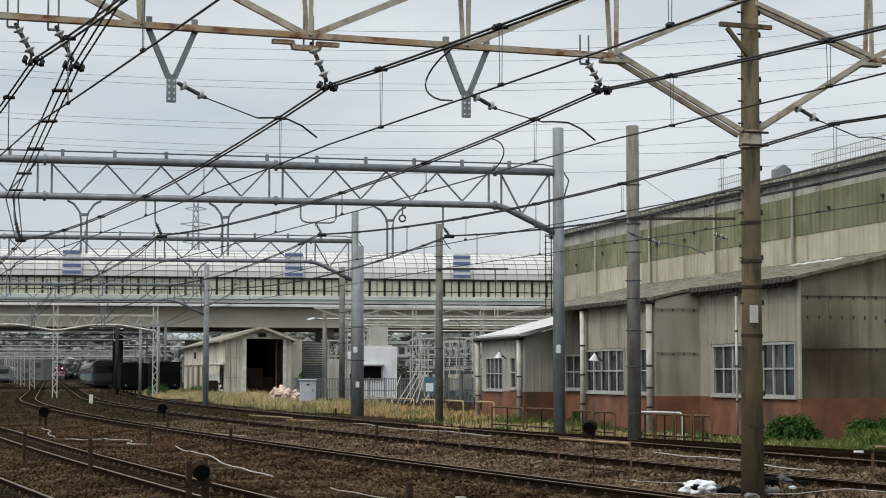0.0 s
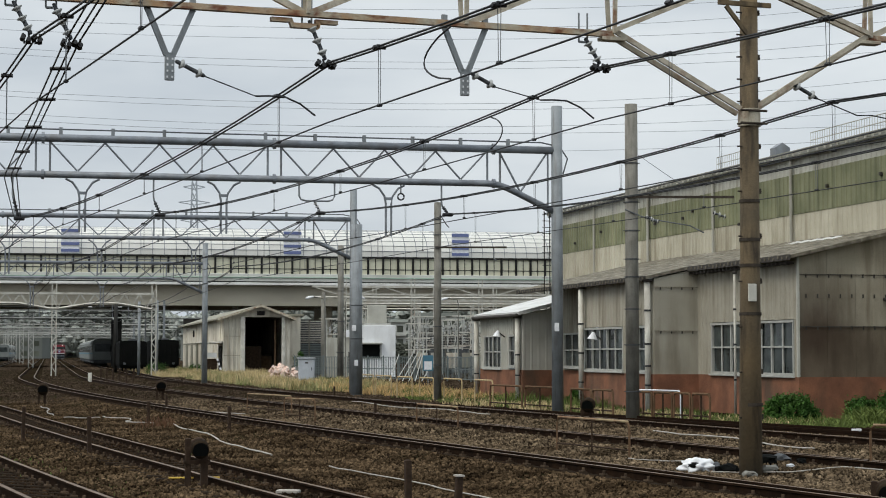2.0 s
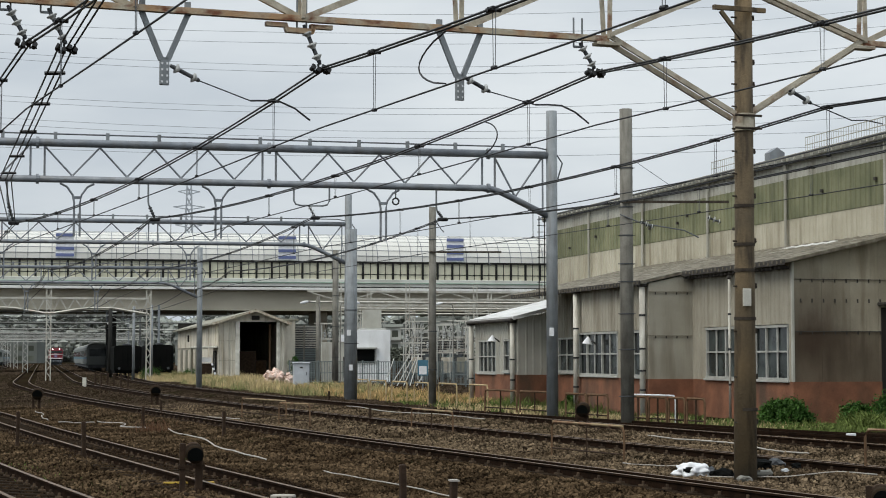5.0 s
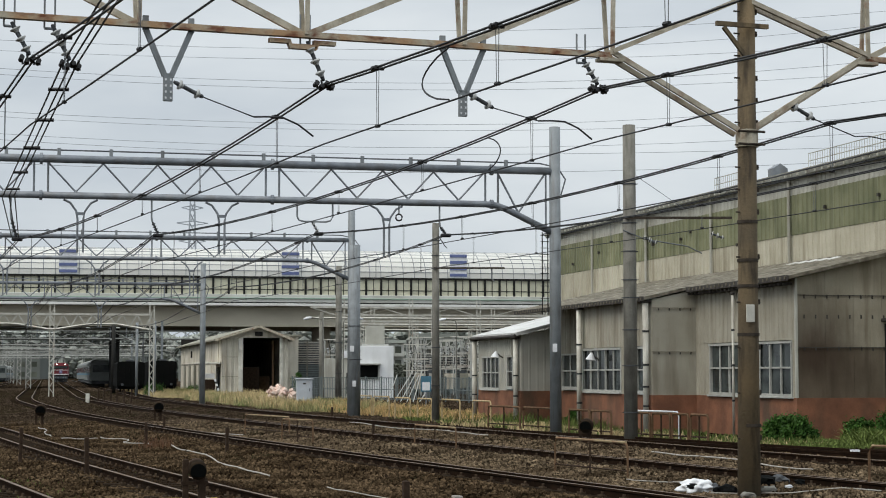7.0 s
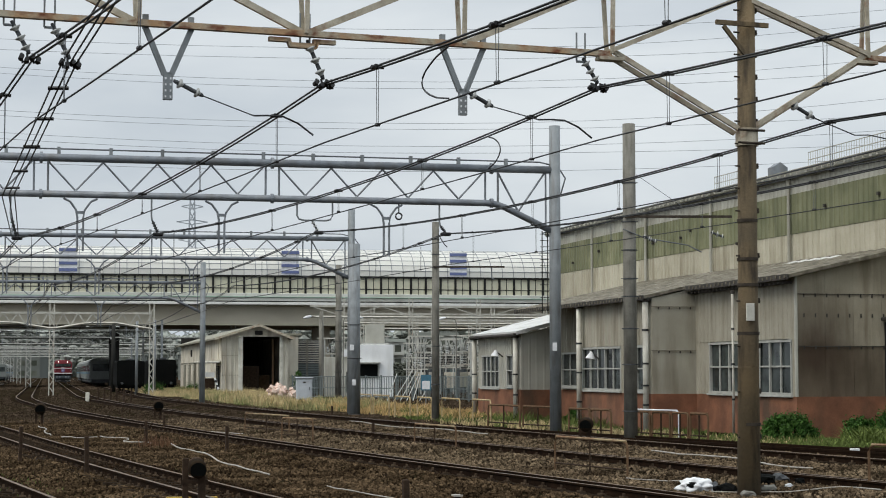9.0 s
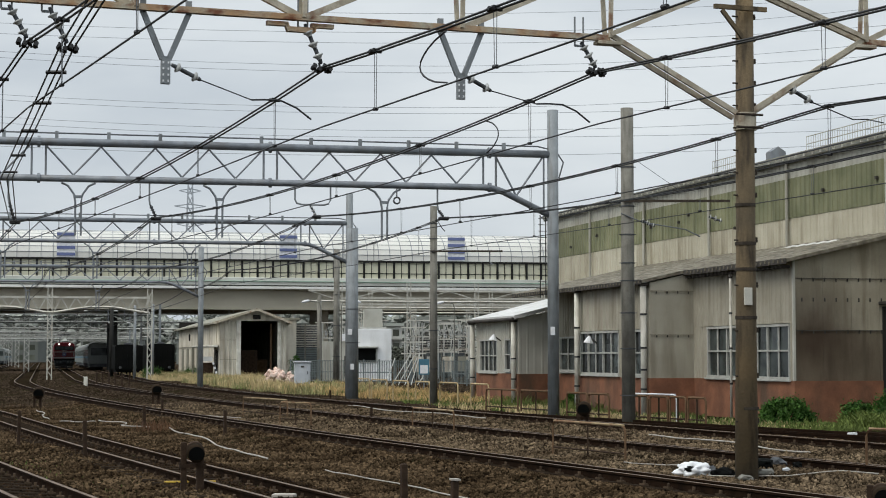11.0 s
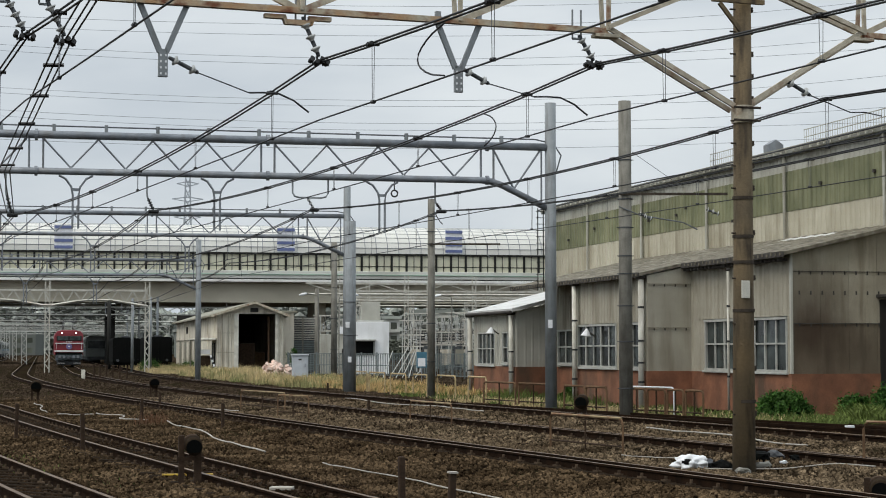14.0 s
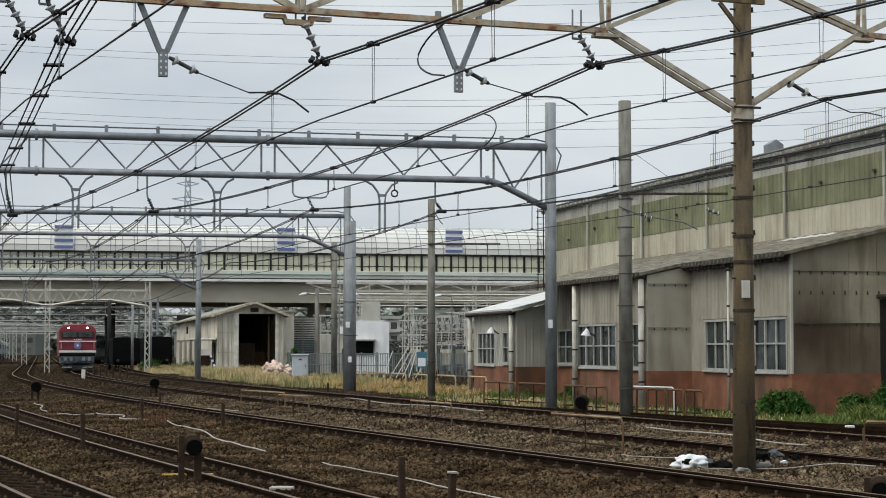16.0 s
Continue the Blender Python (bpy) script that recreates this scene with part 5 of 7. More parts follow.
def build_wires(off, held, label, run=5.05, jump=None, drops={}):
    """held: place along the gantry and height of the carrier wire at the first three gantries; a slack near end leads past the camera."""
    t = thing("overhead_wire", pose(0, 0, 0), label, "overhead wire", "overhead wires")
    sup = []
    for i, h in enumerate(held):
        sup.append(at_gantry(i, h[0]) + V(0, 0, h[1]))
    for g in GANTRIES[len(held):]:
        sup.append(meet(*g, off) + V(0, 0, 5.75))
    for y in (200, 250, 300, 360):
        sup.append(on_track(y, off, 5.75))
    a = sup[0]
    near = V(a.x + 0.42 * (a.y - 1.5), 1.5, 5.95)
    sup = [near] + sup
    for i, (a, b) in enumerate(zip(sup, sup[1:])):
        far = a.y > 100
        length = (b - a).length
        sag = 0.4 * min(1.0, (length / 30) ** 2)
        d = (b - a).normalized()
        side = d.cross(V(0, 0, 1)).normalized()
        for s in ((-1, 1) if not far else (0,)):
            part("carrier_wire", tube(B(), [p + side * (0.03 * s) + V(0, 0, -0.008 * s) for p in span(a, b, sag, 12)], 0.015 if not far else 0.022, 6), M_WIRE, t)
        ra, rb = V(a.x, a.y, run if i < 2 else 5.08), V(b.x, b.y, run if i < 1 else 5.08)
        part("contact_wire", tube(B(), span(ra, rb, 0.04, 6), 0.0115 if not far else 0.018, 6), M_WIRE, t)
        if a.y < 80:
            for f in drops.get(i, [(j + 0.5) / 6 for j in range(6)]):
                p = a.lerp(b, f) - V(0, 0, sag * 4 * f * (1 - f))
                q = ra.lerp(rb, f) - V(0, 0, 0.02)
                bm = B()
                for s in (-0.045, 0.045):
                    tube(bm, [p + d * s, q + d * s * 0.6], 0.0045, 4)
                part("dropper", bm, M_DROP, t)
                bm = tube(B(), [p - side * 0.085, p + side * 0.085], 0.028, 6)
                tube(bm, [p - d * 0.09 - side * 0.05, p + d * 0.09 - side * 0.05], 0.03, 6)
                part("spacer", bm, M_BLACK, t)
                part("wire_clip", tube(B(), [q - d * 0.05, q + d * 0.05 + V(0, 0, 0.01)], 0.026, 6), M_BLACK, t)
    # jumper between carrier and contact wire beside the first gantry
    if jump:
        d = (sup[2] - sup[1]).normalized() if jump[0] > 0 else (sup[1] - sup[0]).normalized()
        p = sup[1] + d * jump[0] - V(0, 0, 0.22)
        q = V(p.x, p.y, run)
        pts = []
        for k in range(11):
            f = k / 10
            pts.append(p.lerp(q, f) + d * (jump[1] * math.sin(math.pi * f) ** 0.7))
        part("jumper", tube(B(), pts, 0.012, 6), M_BLACK, t)
    return t


LABEL_W = "twin black carrier wires with a contact wire on droppers"
build_wires(-12.95, ((-10.91, 5.99), (-20.6, 5.8), (-22.0, 5.7)), LABEL_W, 5.1, None, {0: (0.42, 0.58, 0.745, 0.905)})
build_wires(-9.5, ((-6.76, 5.87), (-16.5, 5.73), (-18.0, 5.7)), LABEL_W, 5.03, (-4.5, 0.85), {0: (0.48, 0.63, 0.775, 0.92)})
build_wires(-4.6, ((-2.44, 6.05), (-12.52, 5.91), (-13.69, 5.69)), LABEL_W, 5.26, (4.2, -0.5), {0: (0.5, 0.65, 0.79, 0.926)})
build_wires(0.0, ((1.66, 5.74), (-7.6, 6.04), (-9.16, 5.75)), LABEL_W, 4.98, None, {0: (0.7, 0.85), 1: (0.003, 0.13, 0.27, 0.42, 0.57, 0.72, 0.87)})
build_wires(4.4, ((5.7, 5.8), (-3.54, 6.06), (-5.45, 5.71)), LABEL_W)


def build_crossover_wire():
    t = thing("crossover_wire", pose(0, 0, 0), "bundle of black wires crossing between two tracks", "overhead wire", "overhead wires")
    a = at_gantry(0, -10.39) + V(0, 0, 5.95)
    n = a + V(3.0, -9.0, 0.35)
    b = V(-9.8, 41.0, 5.75)
    c = at_gantry(1, -16.6) + V(0, 0, 5.78)
    for k, s in enumerate((-0.11, 0.0, 0.09)):
        part("carrier_wire", tube(B(), [n + V(s, 0, 0), a + V(s, 0, 0), b + V(s * 1.4, 0, 0.03 * k), c + V(s, 0, 0)], 0.014, 6), M_WIRE, t)
    for f in (0.12, 0.3, 0.5, 0.72, 0.9):
        p = a.lerp(b, f)
        part("spacer", tube(B(), [p - V(0.15, 0, 0), p + V(0.15, 0, 0)], 0.03, 6), M_BLACK, t)
    return t


build_crossover_wire()


def build_transmission():
    t = thing("transmission_line", pose(0, 0, 0), "faint grey high-voltage lines crossing the sky", "power line")
    y = 420.0
    for k, (zl, zm, zr) in enumerate(((85.5, 82, 87), (80, 77.5, 84), (77.5, 75, 79.5), (73.4, 69.6, 75.5), (72, 68, 72.5), (63.2, 59.8, 66), (62, 58.4, 62), (58, 54.4, 58.5), (56.6, 52.8, 55), (51, 48.5, 52))):
        pts = []
        for i in range(13):
            f = i / 6 - 1
            z = zm + (zl - zm if f < 0 else zr - zm) * f * f
            pts.append((f * 108.0, y, z))
        pts = [(-120.0, y, pts[0][2] + 2)] + pts + [(120.0, y, pts[-1][2] + 2)]
        part("line", tube(B(), pts, 0.052, 5), M_THIN, t)
    return t


build_transmission()


def build_pylon(x, y, h):
    t = thing("power_pylon", pose(x, y, 0, 0, 0, 10), "hazy distant steel lattice pylon with crossarms", "pylon")

    def half(z):
        return 1.9 * (1 - z / h) + 0.8
    bm = B()
    for sx in (-1, 1):
        for sy in (-1, 1):
            beam(bm, (sx * half(0), sy * half(0), 0), (sx * half(h), sy * half(h), h), 0.5, 0.5)
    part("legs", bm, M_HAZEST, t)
    bm = B()
    z = 0
    while z < h - 4:
        for sy in (-1, 1):
            beam(bm, (-half(z), sy * half(z), z), (half(z + 4), sy * half(z + 4), z + 4), 0.3, 0.3)
            beam(bm, (half(z), sy * half(z), z), (-half(z + 4), sy * half(z + 4), z + 4), 0.3, 0.3)
        z += 4
    part("bracing", bm, M_HAZEST, t)
    for z, w in ((h - 3, 4.2), (h - 9, 6.0), (h - 16, 5.2)):
        bm = B()
        for s in (-1, 1):
            beam(bm, (0, 0, z + 0.8), (s * w, 0, z), 0.35, 0.35)
            beam(bm, (0, 0, z - 1.0), (s * w, 0, z), 0.3, 0.3)
        part("crossarm", bm, M_HAZEST, t)


build_pylon(-96, 700, 69)
# the supports of the lines that cross the sky
build_pylon(-120, 420, 92)
build_pylon(120, 420, 92)


# ---- single poles ----
def build_pole(x, y, top, r, mat, label, bands=(), arm=None):
    p = thing("line_pole", pose(x, y, -0.25), label, "pole", "line poles")
    part("shaft", tube(B(), [(0, 0, 0), (0, 0, top + 0.25)], r, 16, r * 0.92), mat, p, "", True)
    for z in bands:
        part("band", tube(B(), [(0, 0, z), (0, 0, z + 0.035)], r * 1.05 - 0.02 * r * z / 3, 16), M_UNDER, p)
        part("step_bolt", tube(B(), [(-r * 1.25, -0.02, z + 0.02), (r * 1.25, -0.02, z + 0.02)], 0.012, 6), M_UNDER, p)
    if arm:
        z, a, b = arm
        part("crossarm", beam(B(), (a, -r, z), (b, -r, z), 0.06, 0.07), M_STEELDK, p, "dark crossarm")
    return p


_p = build_pole(5.34, 50.66, 8.74, 0.192, M_CONC, "grey weathered concrete pole beside the fence", (0.9, 2.2, 3.2, 4.1, 4.6, 5.4, 6.2, 7.3), (6.35, -0.15, 2.85))
for _dx, _dz in ((0.45, 5.75), (0.62, 5.66), (2.35, 5.86), (2.5, 5.8)):
    part("insulator", insulator(B(), (_dx - 0.1, -0.2, _dz + 0.05), (_dx + 0.12, -0.2, _dz - 0.02), 2, 0.08), (M_PORC, M_UNDER), _p, "", True)
part("bracket", tube(B(), [(-0.2, -0.2, 6.0), (0.4, -0.2, 5.75), (1.6, -0.2, 5.55), (2.0, -0.2, 5.35)], 0.02, 6), M_DROP, _p)
part("stay_wire", tube(B(), [(0.2, 0, 7.55), (1.6, 0.4, 6.65)], 0.008, 5), M_DROP, _p)
_p = build_pole(-0.15, 70.87, 7.65, 0.15, M_CONC, "slim grey concrete pole in the dry grass", (1.5, 3.0, 6.6, 7.2), (6.12, -0.1, 2.7))
part("drop_cable", tube(B(), [(0.1, -0.1, 7.4), (0.35, -0.1, 7.0), (0.45, -0.1, 6.9)], 0.02, 6), M_BLACK, _p)
part("bracket", tube(B(), [(2.2, -0.1, 6.1), (2.2, -0.1, 5.7), (2.3, -0.1, 5.6)], 0.03, 6), M_GALV, _p)
build_pole(-6.58, 118.0, 8.75, 0.21, M_CONC, "tall concrete pole at the edge of the grass", (2.0, 4.0, 6.0))
build_pole(-3.8, 81.0, 7.5, 0.265, M_POLEGREY, "stout grey steel post beside the gantry post", (2.6, 4.1))
build_pole(-26.4, 158.0, 6.2, 0.13, M_POLEGREY, "grey post beyond the lattice gantry")
build_pole(-24.7, 157.0, 6.3, 0.15, M_POLEGREY, "grey post beside the engine shed")
build_pole(-31.5, 175.0, 6.5, 0.2, M_POSTDK, "dark post under the viaduct")
build_pole(-8.8, 135.0, 6.3, 0.14, M_CONC, "lamp-bearing concrete pole by the white building")
build_pole(-9.8, 150.0, 6.5, 0.2, M_CONC, "old concrete pole by the white building")


def build_lamp(x, y, z, s):
    l = thing("yard_lamp", pose(x, y, -0.15), "yard lamp with a pale oval head on a bent arm", "lamp", "yard lamps")
    part("stem", tube(B(), [(0, 0, 0), (0, 0, z - 0.3), (0.1 * s, 0, z), (0.9 * s, 0, z + 0.12)], 0.04, 8), M_CONC, l)
    part("head", lathe(B(), (0.8 * s, 0, z + 0.12), (1.4 * s, 0, z - 0.02), [(0, 0.04), (0.15, 0.09), (0.6, 0.12), (1, 0.05)], 10), M_WHITE, l, "pale lamp head", True)


build_lamp(-8.6, 133, 5.9, -1)
build_lamp(-6.9, 130, 5.8, 1)
build_lamp(1.3, 140, 6.0, -1)


# ---- white substation hut and fence ----
def build_hut():
    h = thing("white_hut", pose(-6.45, 138.0, -0.1, 0, 0, 4), "white rendered substation hut with a dark window and roof tower", "building")
    part("wall", box(B(), (0, 0, 0), (2.95, 5, 3.95), 0.02), M_WHITEWALL, h)
    part("roof_tower", box(B(), (0.85, 0.8, 3.95), (2.3, 3.2, 5.5), 0.02), M_SHEETGREY, h, "grey roof tower")
    part("tower_base", box(B(), (0.6, 0.5, 3.95), (2.6, 3.5, 4.1)), M_FRAME, h)
    part("window_hood", box(B(), (0.1, -0.5, 2.5), (1.95, 0.0, 2.62), 0.02), M_FRAME, h)
    part("window_frame", box(B(), (0.12, -0.06, 1.36), (1.88, -0.045, 2.5)), M_FRAME, h)
    # flat black panel instead of an opening, painting the unlit room behind
    part("window", box(B(), (0.25, -0.075, 1.45), (1.75, -0.065, 2.45)), M_CARBLACK, h, "black panel painted as the shade in a window opening")
    part("low_wing", box(B(), (-2.3, 1, 0), (-0.05, 4, 3.0), 0.02), M_SHEETGREY, h, "low pale wing")
    part("wing_door", box(B(), (-0.62, 0.94, 0.3), (-0.2, 0.99, 1.9)), M_DARK, h)
    part("wing_sign", box(B(), (-0.9, 0.9, 3.05), (-0.1, 1.1, 3.6)), M_WHITE, h)
    return h


build_hut()


def build_fence(x0, y0, x1, y1, h, n, label, mat, bars=5, name="mesh_fence"):
    f = thing(name, pose(x0, y0, -0.15, 0, 0, math.degrees(math.atan2(y1 - y0, x1 - x0))), label, "fence", "yard fences")
    L = math.hypot(x1 - x0, y1 - y0)
    for i in range(n + 1):
        part("post", box(B(), (L * i / n - 0.04, -0.04, 0), (L * i / n + 0.04, 0.04, h + 0.1)), mat, f)
    slat = bpy.data.meshes.new("slat")
    bm = box(B(), (-0.02, -0.012, 0.1), (0.02, 0.012, h))
    bm.to_mesh(slat)
    bm.free()
    slat.materials.append(mat)
    for z in (0.15, h * 0.5, h):
        part("rail", box(B(), (0, -0.02, z - 0.025), (L, 0.02, z + 0.025)), mat, f)
    for i in range(n):
        for k in range(1, bars):
            x = L * (i + k / bars) / n
            share("slat", slat, f, pose(x, 0, 0))
    return f


build_fence(-6.2, 126, 0.4, 122, 1.6, 6, "grey-green panel fence behind the grass", M_FENCE, 9)
build_fence(0.4, 122, 4.2, 112, 1.6, 5, "grey-green panel fence behind the grass", M_FENCE, 9)
build_fence(-10.7, 132, -6.4, 130, 1.6, 4, "grey-green panel fence behind the grass", M_FENCE, 9)
for _k in range(6):
    _b = V(-3.4 + 0.42 * _k, 118.5, -0.1)
    _t = thing("leaning_pipe", pose(*_b), "pale pipe leaning on the fence", "pipe", "leaning pipes")
    part("pipe", tube(B(), [(0, 0, 0), (0.55 + 0.22 * ((_k * 7) % 4), 3.0, 1.75 + 0.14 * ((_k * 5) % 3))], 0.032, 6), M_FARST, _t)


M_CABINET = material("pale_blue_grey_paint", (0.5, 0.53, 0.56), (0.42, 0.445, 0.47), 0.6, scale=1.5, stain=(0.3, 0.28, 0.25), stain_amt=0.5, stain_scale=(2, 2, 0.5))


def build_cabinet(x, y):
    c = thing("relay_cabinet", pose(x, y, -0.15, 0, 0, 6), "pale grey trackside relay cabinet", "cabinet")
    part("body", box(B(), (-0.52, 0, 0.1), (0.52, 0.7, 1.5), 0.03), M_CABINET, c)
    part("handle", box(B(), (0.3, -0.05, 0.75), (0.34, -0.021, 0.95)), M_UNDER, c)
    part("door", box(B(), (-0.46, -0.02, 0.18), (0.46, -0.002, 1.42), 0.004), M_CABINET, c)
    part("cap", box(B(), (-0.58, -0.08, 1.5), (0.58, 0.78, 1.58), 0.02), M_CABINET, c)
    part("vent", box(B(), (-0.1, -0.035, 1.2), (0.1, -0.022, 1.3)), M_FASCIA, c)
    part("foot", box(B(), (-0.5, 0.05, 0.0), (0.5, 0.65, 0.1)), M_CONC, c)
    return c


build_cabinet(-8.75, 117.5)
M_RUBBLE = material("pale_pink_rubble", (0.55, 0.37, 0.29), (0.66, 0.55, 0.48), 0.9, scale=2, bump=0.4, island=0.3)


def build_rubble():
    rng = random.Random(8)
    t = thing("rubble_heap", pose(-10.75, 122.5, -0.15), "heap of pale pink broken blocks on the grass", "rubble")
    for i in range(110):
        r = min(0.85, abs(rng.gauss(0, 0.5)))
        a = rng.uniform(0, 6.28)
        x, y = r * 1.5 * math.cos(a), r * math.sin(a)
        s = rng.uniform(0.12, 0.26)
        z = max(0.05, 1.05 * (1 - r * r) * rng.uniform(0.3, 1))
        o = part("block", box(B(), (-s, -s * 0.7, -s * 0.5), (s, s * 0.7, s * 0.5), s * 0.15), M_RUBBLE, t)
        o.matrix_basis = pose(x, y, z, rng.uniform(-40, 40), rng.uniform(-40, 40), rng.uniform(0, 180))


build_rubble()


# small blue notice board by the slim pole
def build_board(x, y):
    b = thing("notice_board", pose(x, y, -0.15), "small blue and white notice board on a post", "sign")
    part("post", box(B(), (-0.03, 0, 0), (0.03, 0.05, 1.1)), M_GALV, b)
    part("board", box(B(), (-0.3, -0.03, 0.85), (0.3, 0.0, 1.75), 0.01), M_BLUEGREEN, b)
    part("sheet", box(B(), (-0.22, -0.036, 0.92), (0.22, -0.031, 1.4)), M_WHITE, b)


M_BLUEGREEN = material("blue_board_paint", (0.06, 0.17, 0.24), (0.05, 0.14, 0.2), 0.6)
build_board(-0.78, 105.0)

# striped marker stake by the shed
_s = thing("striped_stake", pose(-17.3, 143.5, -0.15, 0, -18, 0), "leaning black and white striped stake", "stake")
for _k in range(8):
    part("stripe", tube(B(), [(0, 0, 0.19 * _k), (0, 0, 0.19 * _k + 0.19)], 0.08, 8), M_WHITE if _k % 2 else M_BLACK, _s)


# ---- switchyard beyond the fence ----
def build_switchgear(x, y, h, seed):
    """A small steel frame with standing insulators, jumpers and a control box."""
    rng = random.Random(seed)
    t = thing("switchgear_frame", pose(x, y, -0.15, 0, 0, rng.uniform(2, 14)), "pale steel switchgear frame with grey insulators", "switchgear", "switchyard frames")
    wd = rng.uniform(1.3, 1.9)
    for px in (0, wd):
        part("post", box(B(), (px - 0.05, -0.05, 0), (px + 0.05, 0.05, h)), M_FARST, t)
    for z in (h, h * 0.72, h * 0.5):
        part("crossbar", box(B(), (-0.3, -0.06, z - 0.05), (wd + 0.3, 0.06, z + 0.05)), M_LIGHTST, t)
    part("brace", beam(B(), (0, -0.07, h * 0.72), (wd, -0.07, h), 0.05, 0.05), M_FARST, t)
    for k in range(3):
        xx = wd * (k + 0.25 + rng.uniform(0, 0.3)) / 3
        z0 = h * rng.choice((0.5, 0.72))
        part("insulator", insulator(B(), (xx, 0, z0 + 0.05), (xx, 0, z0 + rng.uniform(0.6, 0.9)), 4, 0.11), (M_PORC, M_UNDER), t, "", True)
        part("jumper", tube(B(), [(xx, 0, h), (xx + 0.25, 0.05, h * 0.8), (xx + rng.uniform(-0.2, 0.3), 0, h * 0.5)], 0.02, 5), M_BLACK, t)
    bx = rng.uniform(0.1, wd - 0.8)
    part("control_box", box(B(), (bx, -0.3, 0.6), (bx + 0.7, -0.1, 1.9), 0.03), rng.choice((M_SHEETGREY, M_SHED, M_SHEDROOF)), t, "grey control box")
    part("tank", tube(B(), [(wd * 0.5, 0.2, 0.1), (wd * 0.5, 0.2, h * 0.42)], rng.uniform(0.25, 0.42), 12), rng.choice((M_UNDER, M_FENCE, M_POSTDK)), t, "dark oil tank")
    return t


for _k, (_x, _y, _h) in enumerate(((-12.3, 158, 4.4), (-10.2, 161, 4.9), (-8.4, 164, 4.6), (-2.7, 150, 4.3), (-1.6, 156, 5.0), (-0.1, 151, 4.6), (1.2, 158, 5.1), (2.6, 152, 4.4), (-2.2, 166, 5.2), (0.6, 168, 5.0), (3.9, 160, 4.8), (4.6, 172, 5.3), (6.2, 178, 5.0), (-9.4, 172, 5.2), (-6.6, 176, 5.4), (-11.6, 176, 5.2), (2.2, 176, 5.4))):
    build_switchgear(_x, _y, _h, 60 + _k)


def build_louvre_screen(x, y, w, h):
    t = thing("louvred_screen", pose(x, y, -0.15, 0, 0, 8), "weathered grey louvred equipment screen", "screen")
    part("backing", box(B(), (0, 0.12, 0), (w, 0.3, h)), M_UNDER, t)
    n = int(h / 0.15)
    for i in range(n):
        part("slat", beam(B(), (0, 0.02, 0.2 + 0.15 * i), (w, 0.02, 0.2 + 0.15 * i), 0.12, 0.08 if i < n * 0.55 else 0.045), M_FENCE if i < n * 0.55 else M_LIGHTST, t)
    for xx in (0, w * 0.5, w):
        part("post", box(B(), (xx - 0.06, -0.08, 0), (xx + 0.06, 0.1, h + 0.1)), M_CONC, t)


build_louvre_screen(-12.6, 154, 2.7, 4.6)
build_louvre_screen(-1.9, 172, 4.6, 3.6)


def build_cross_span(y, x0, x1, zs, seed):
    """Cross wires over the yard throat with white insulators."""
    rng = random.Random(seed)
    p = on_track(y, 0.0)
    t = thing("cross_span", pose(p.x, p.y, 0, 0, 0, 12.3), "dark cross wires with white insulators over the yard", "overhead wire", "cross spans")
    for xx in (x0, x1):
        part("mast", box(B(), (xx - 0.12, -0.12, -0.2), (xx + 0.12, 0.12, max(zs) + 0.6)), M_POLEGREY, t)
    for z in zs:
        part("wire", tube(B(), [(x0 + (x1 - x0) * k / 8, 0, z - 0.25 * math.sin(math.pi * k / 8)) for k in range(9)], 0.05, 5), M_POSTDK, t)
        for _ in range(3):
            a = x0 + (x1 - x0) * rng.random()
            part("insulator", tube(B(), [(a, -0.05, z - 0.2), (a + 0.4, -0.05, z - 0.2)], 0.07, 8), M_PORC, t)
    for _ in range(6):
        a = x0 + (x1 - x0) * rng.random()
        part("dropper", tube(B(), [(a, 0, min(zs)), (a, 0, max(zs))], 0.04, 5), M_GALV, t)


build_cross_span(196, -14, 9.5, (5.6, 6.3, 6.9), 1)
build_cross_span(262, -22, 11, (6.0, 6.9, 7.6), 2)
build_cross_span(318, -30, 12, (6.2, 7.2, 8.3), 3)


# ---- parked rolling stock ----
def build_dark_wagon(x, y, w, h, length, rz):
    t = thing("covered_wagon", pose(x, y, 0, 0, 0, rz), "black parked wagon with a rounded top", "wagon", "parked wagons")
    prof = [(-w / 2, 0.55), (w / 2, 0.55), (w / 2, h - 0.22), (w / 2 - 0.06, h - 0.08), (w / 2 - 0.4, h), (-w / 2 + 0.4, h), (-w / 2 + 0.06, h - 0.08), (-w / 2, h - 0.22)]
    part("body", extrude_profile(B(), prof, 0, length), M_CARBLACK, t)
    for k in range(-2, 3):
        part("end_rib", box(B(), (k * w / 5 - 0.04, -0.06, 0.6), (k * w / 5 + 0.04, -0.002, h - 0.25)), M_CARBLACK, t)
    for s in (-1, 1):
        part("buffer", tube(B(), [(s * w * 0.3, -0.4, 0.75), (s * w * 0.3, 0, 0.75)], 0.12, 10), M_UNDER, t)
    part("roof_hatch", box(B(), (-0.3, 1.0, h - 0.01), (0.35, 2.2, h + 0.16), 0.03), M_UNDER, t)
    part("frame", box(B(), (-w / 2 + 0.1, 0.2, 0.3), (w / 2 - 0.1, length - 0.2, 0.55)), M_CARBLACK, t)
    for yy in (1.2, length - 1.2):
        for s in (-0.55, 0.55):
            part("wheel", tube(B(), [(s - 0.06, yy, 0.4), (s + 0.06, yy, 0.4)], 0.4, 16), M_CARBLACK, t)


build_dark_wagon(-28.35, 166.0, 2.3, 2.85, 9.0, 12.3)
build_dark_wagon(-25.9, 170.0, 2.5, 2.95, 9.0, 12.3)
build_dark_wagon(-30.6, 182.0, 2.2, 2.9, 12.0, 12.3)


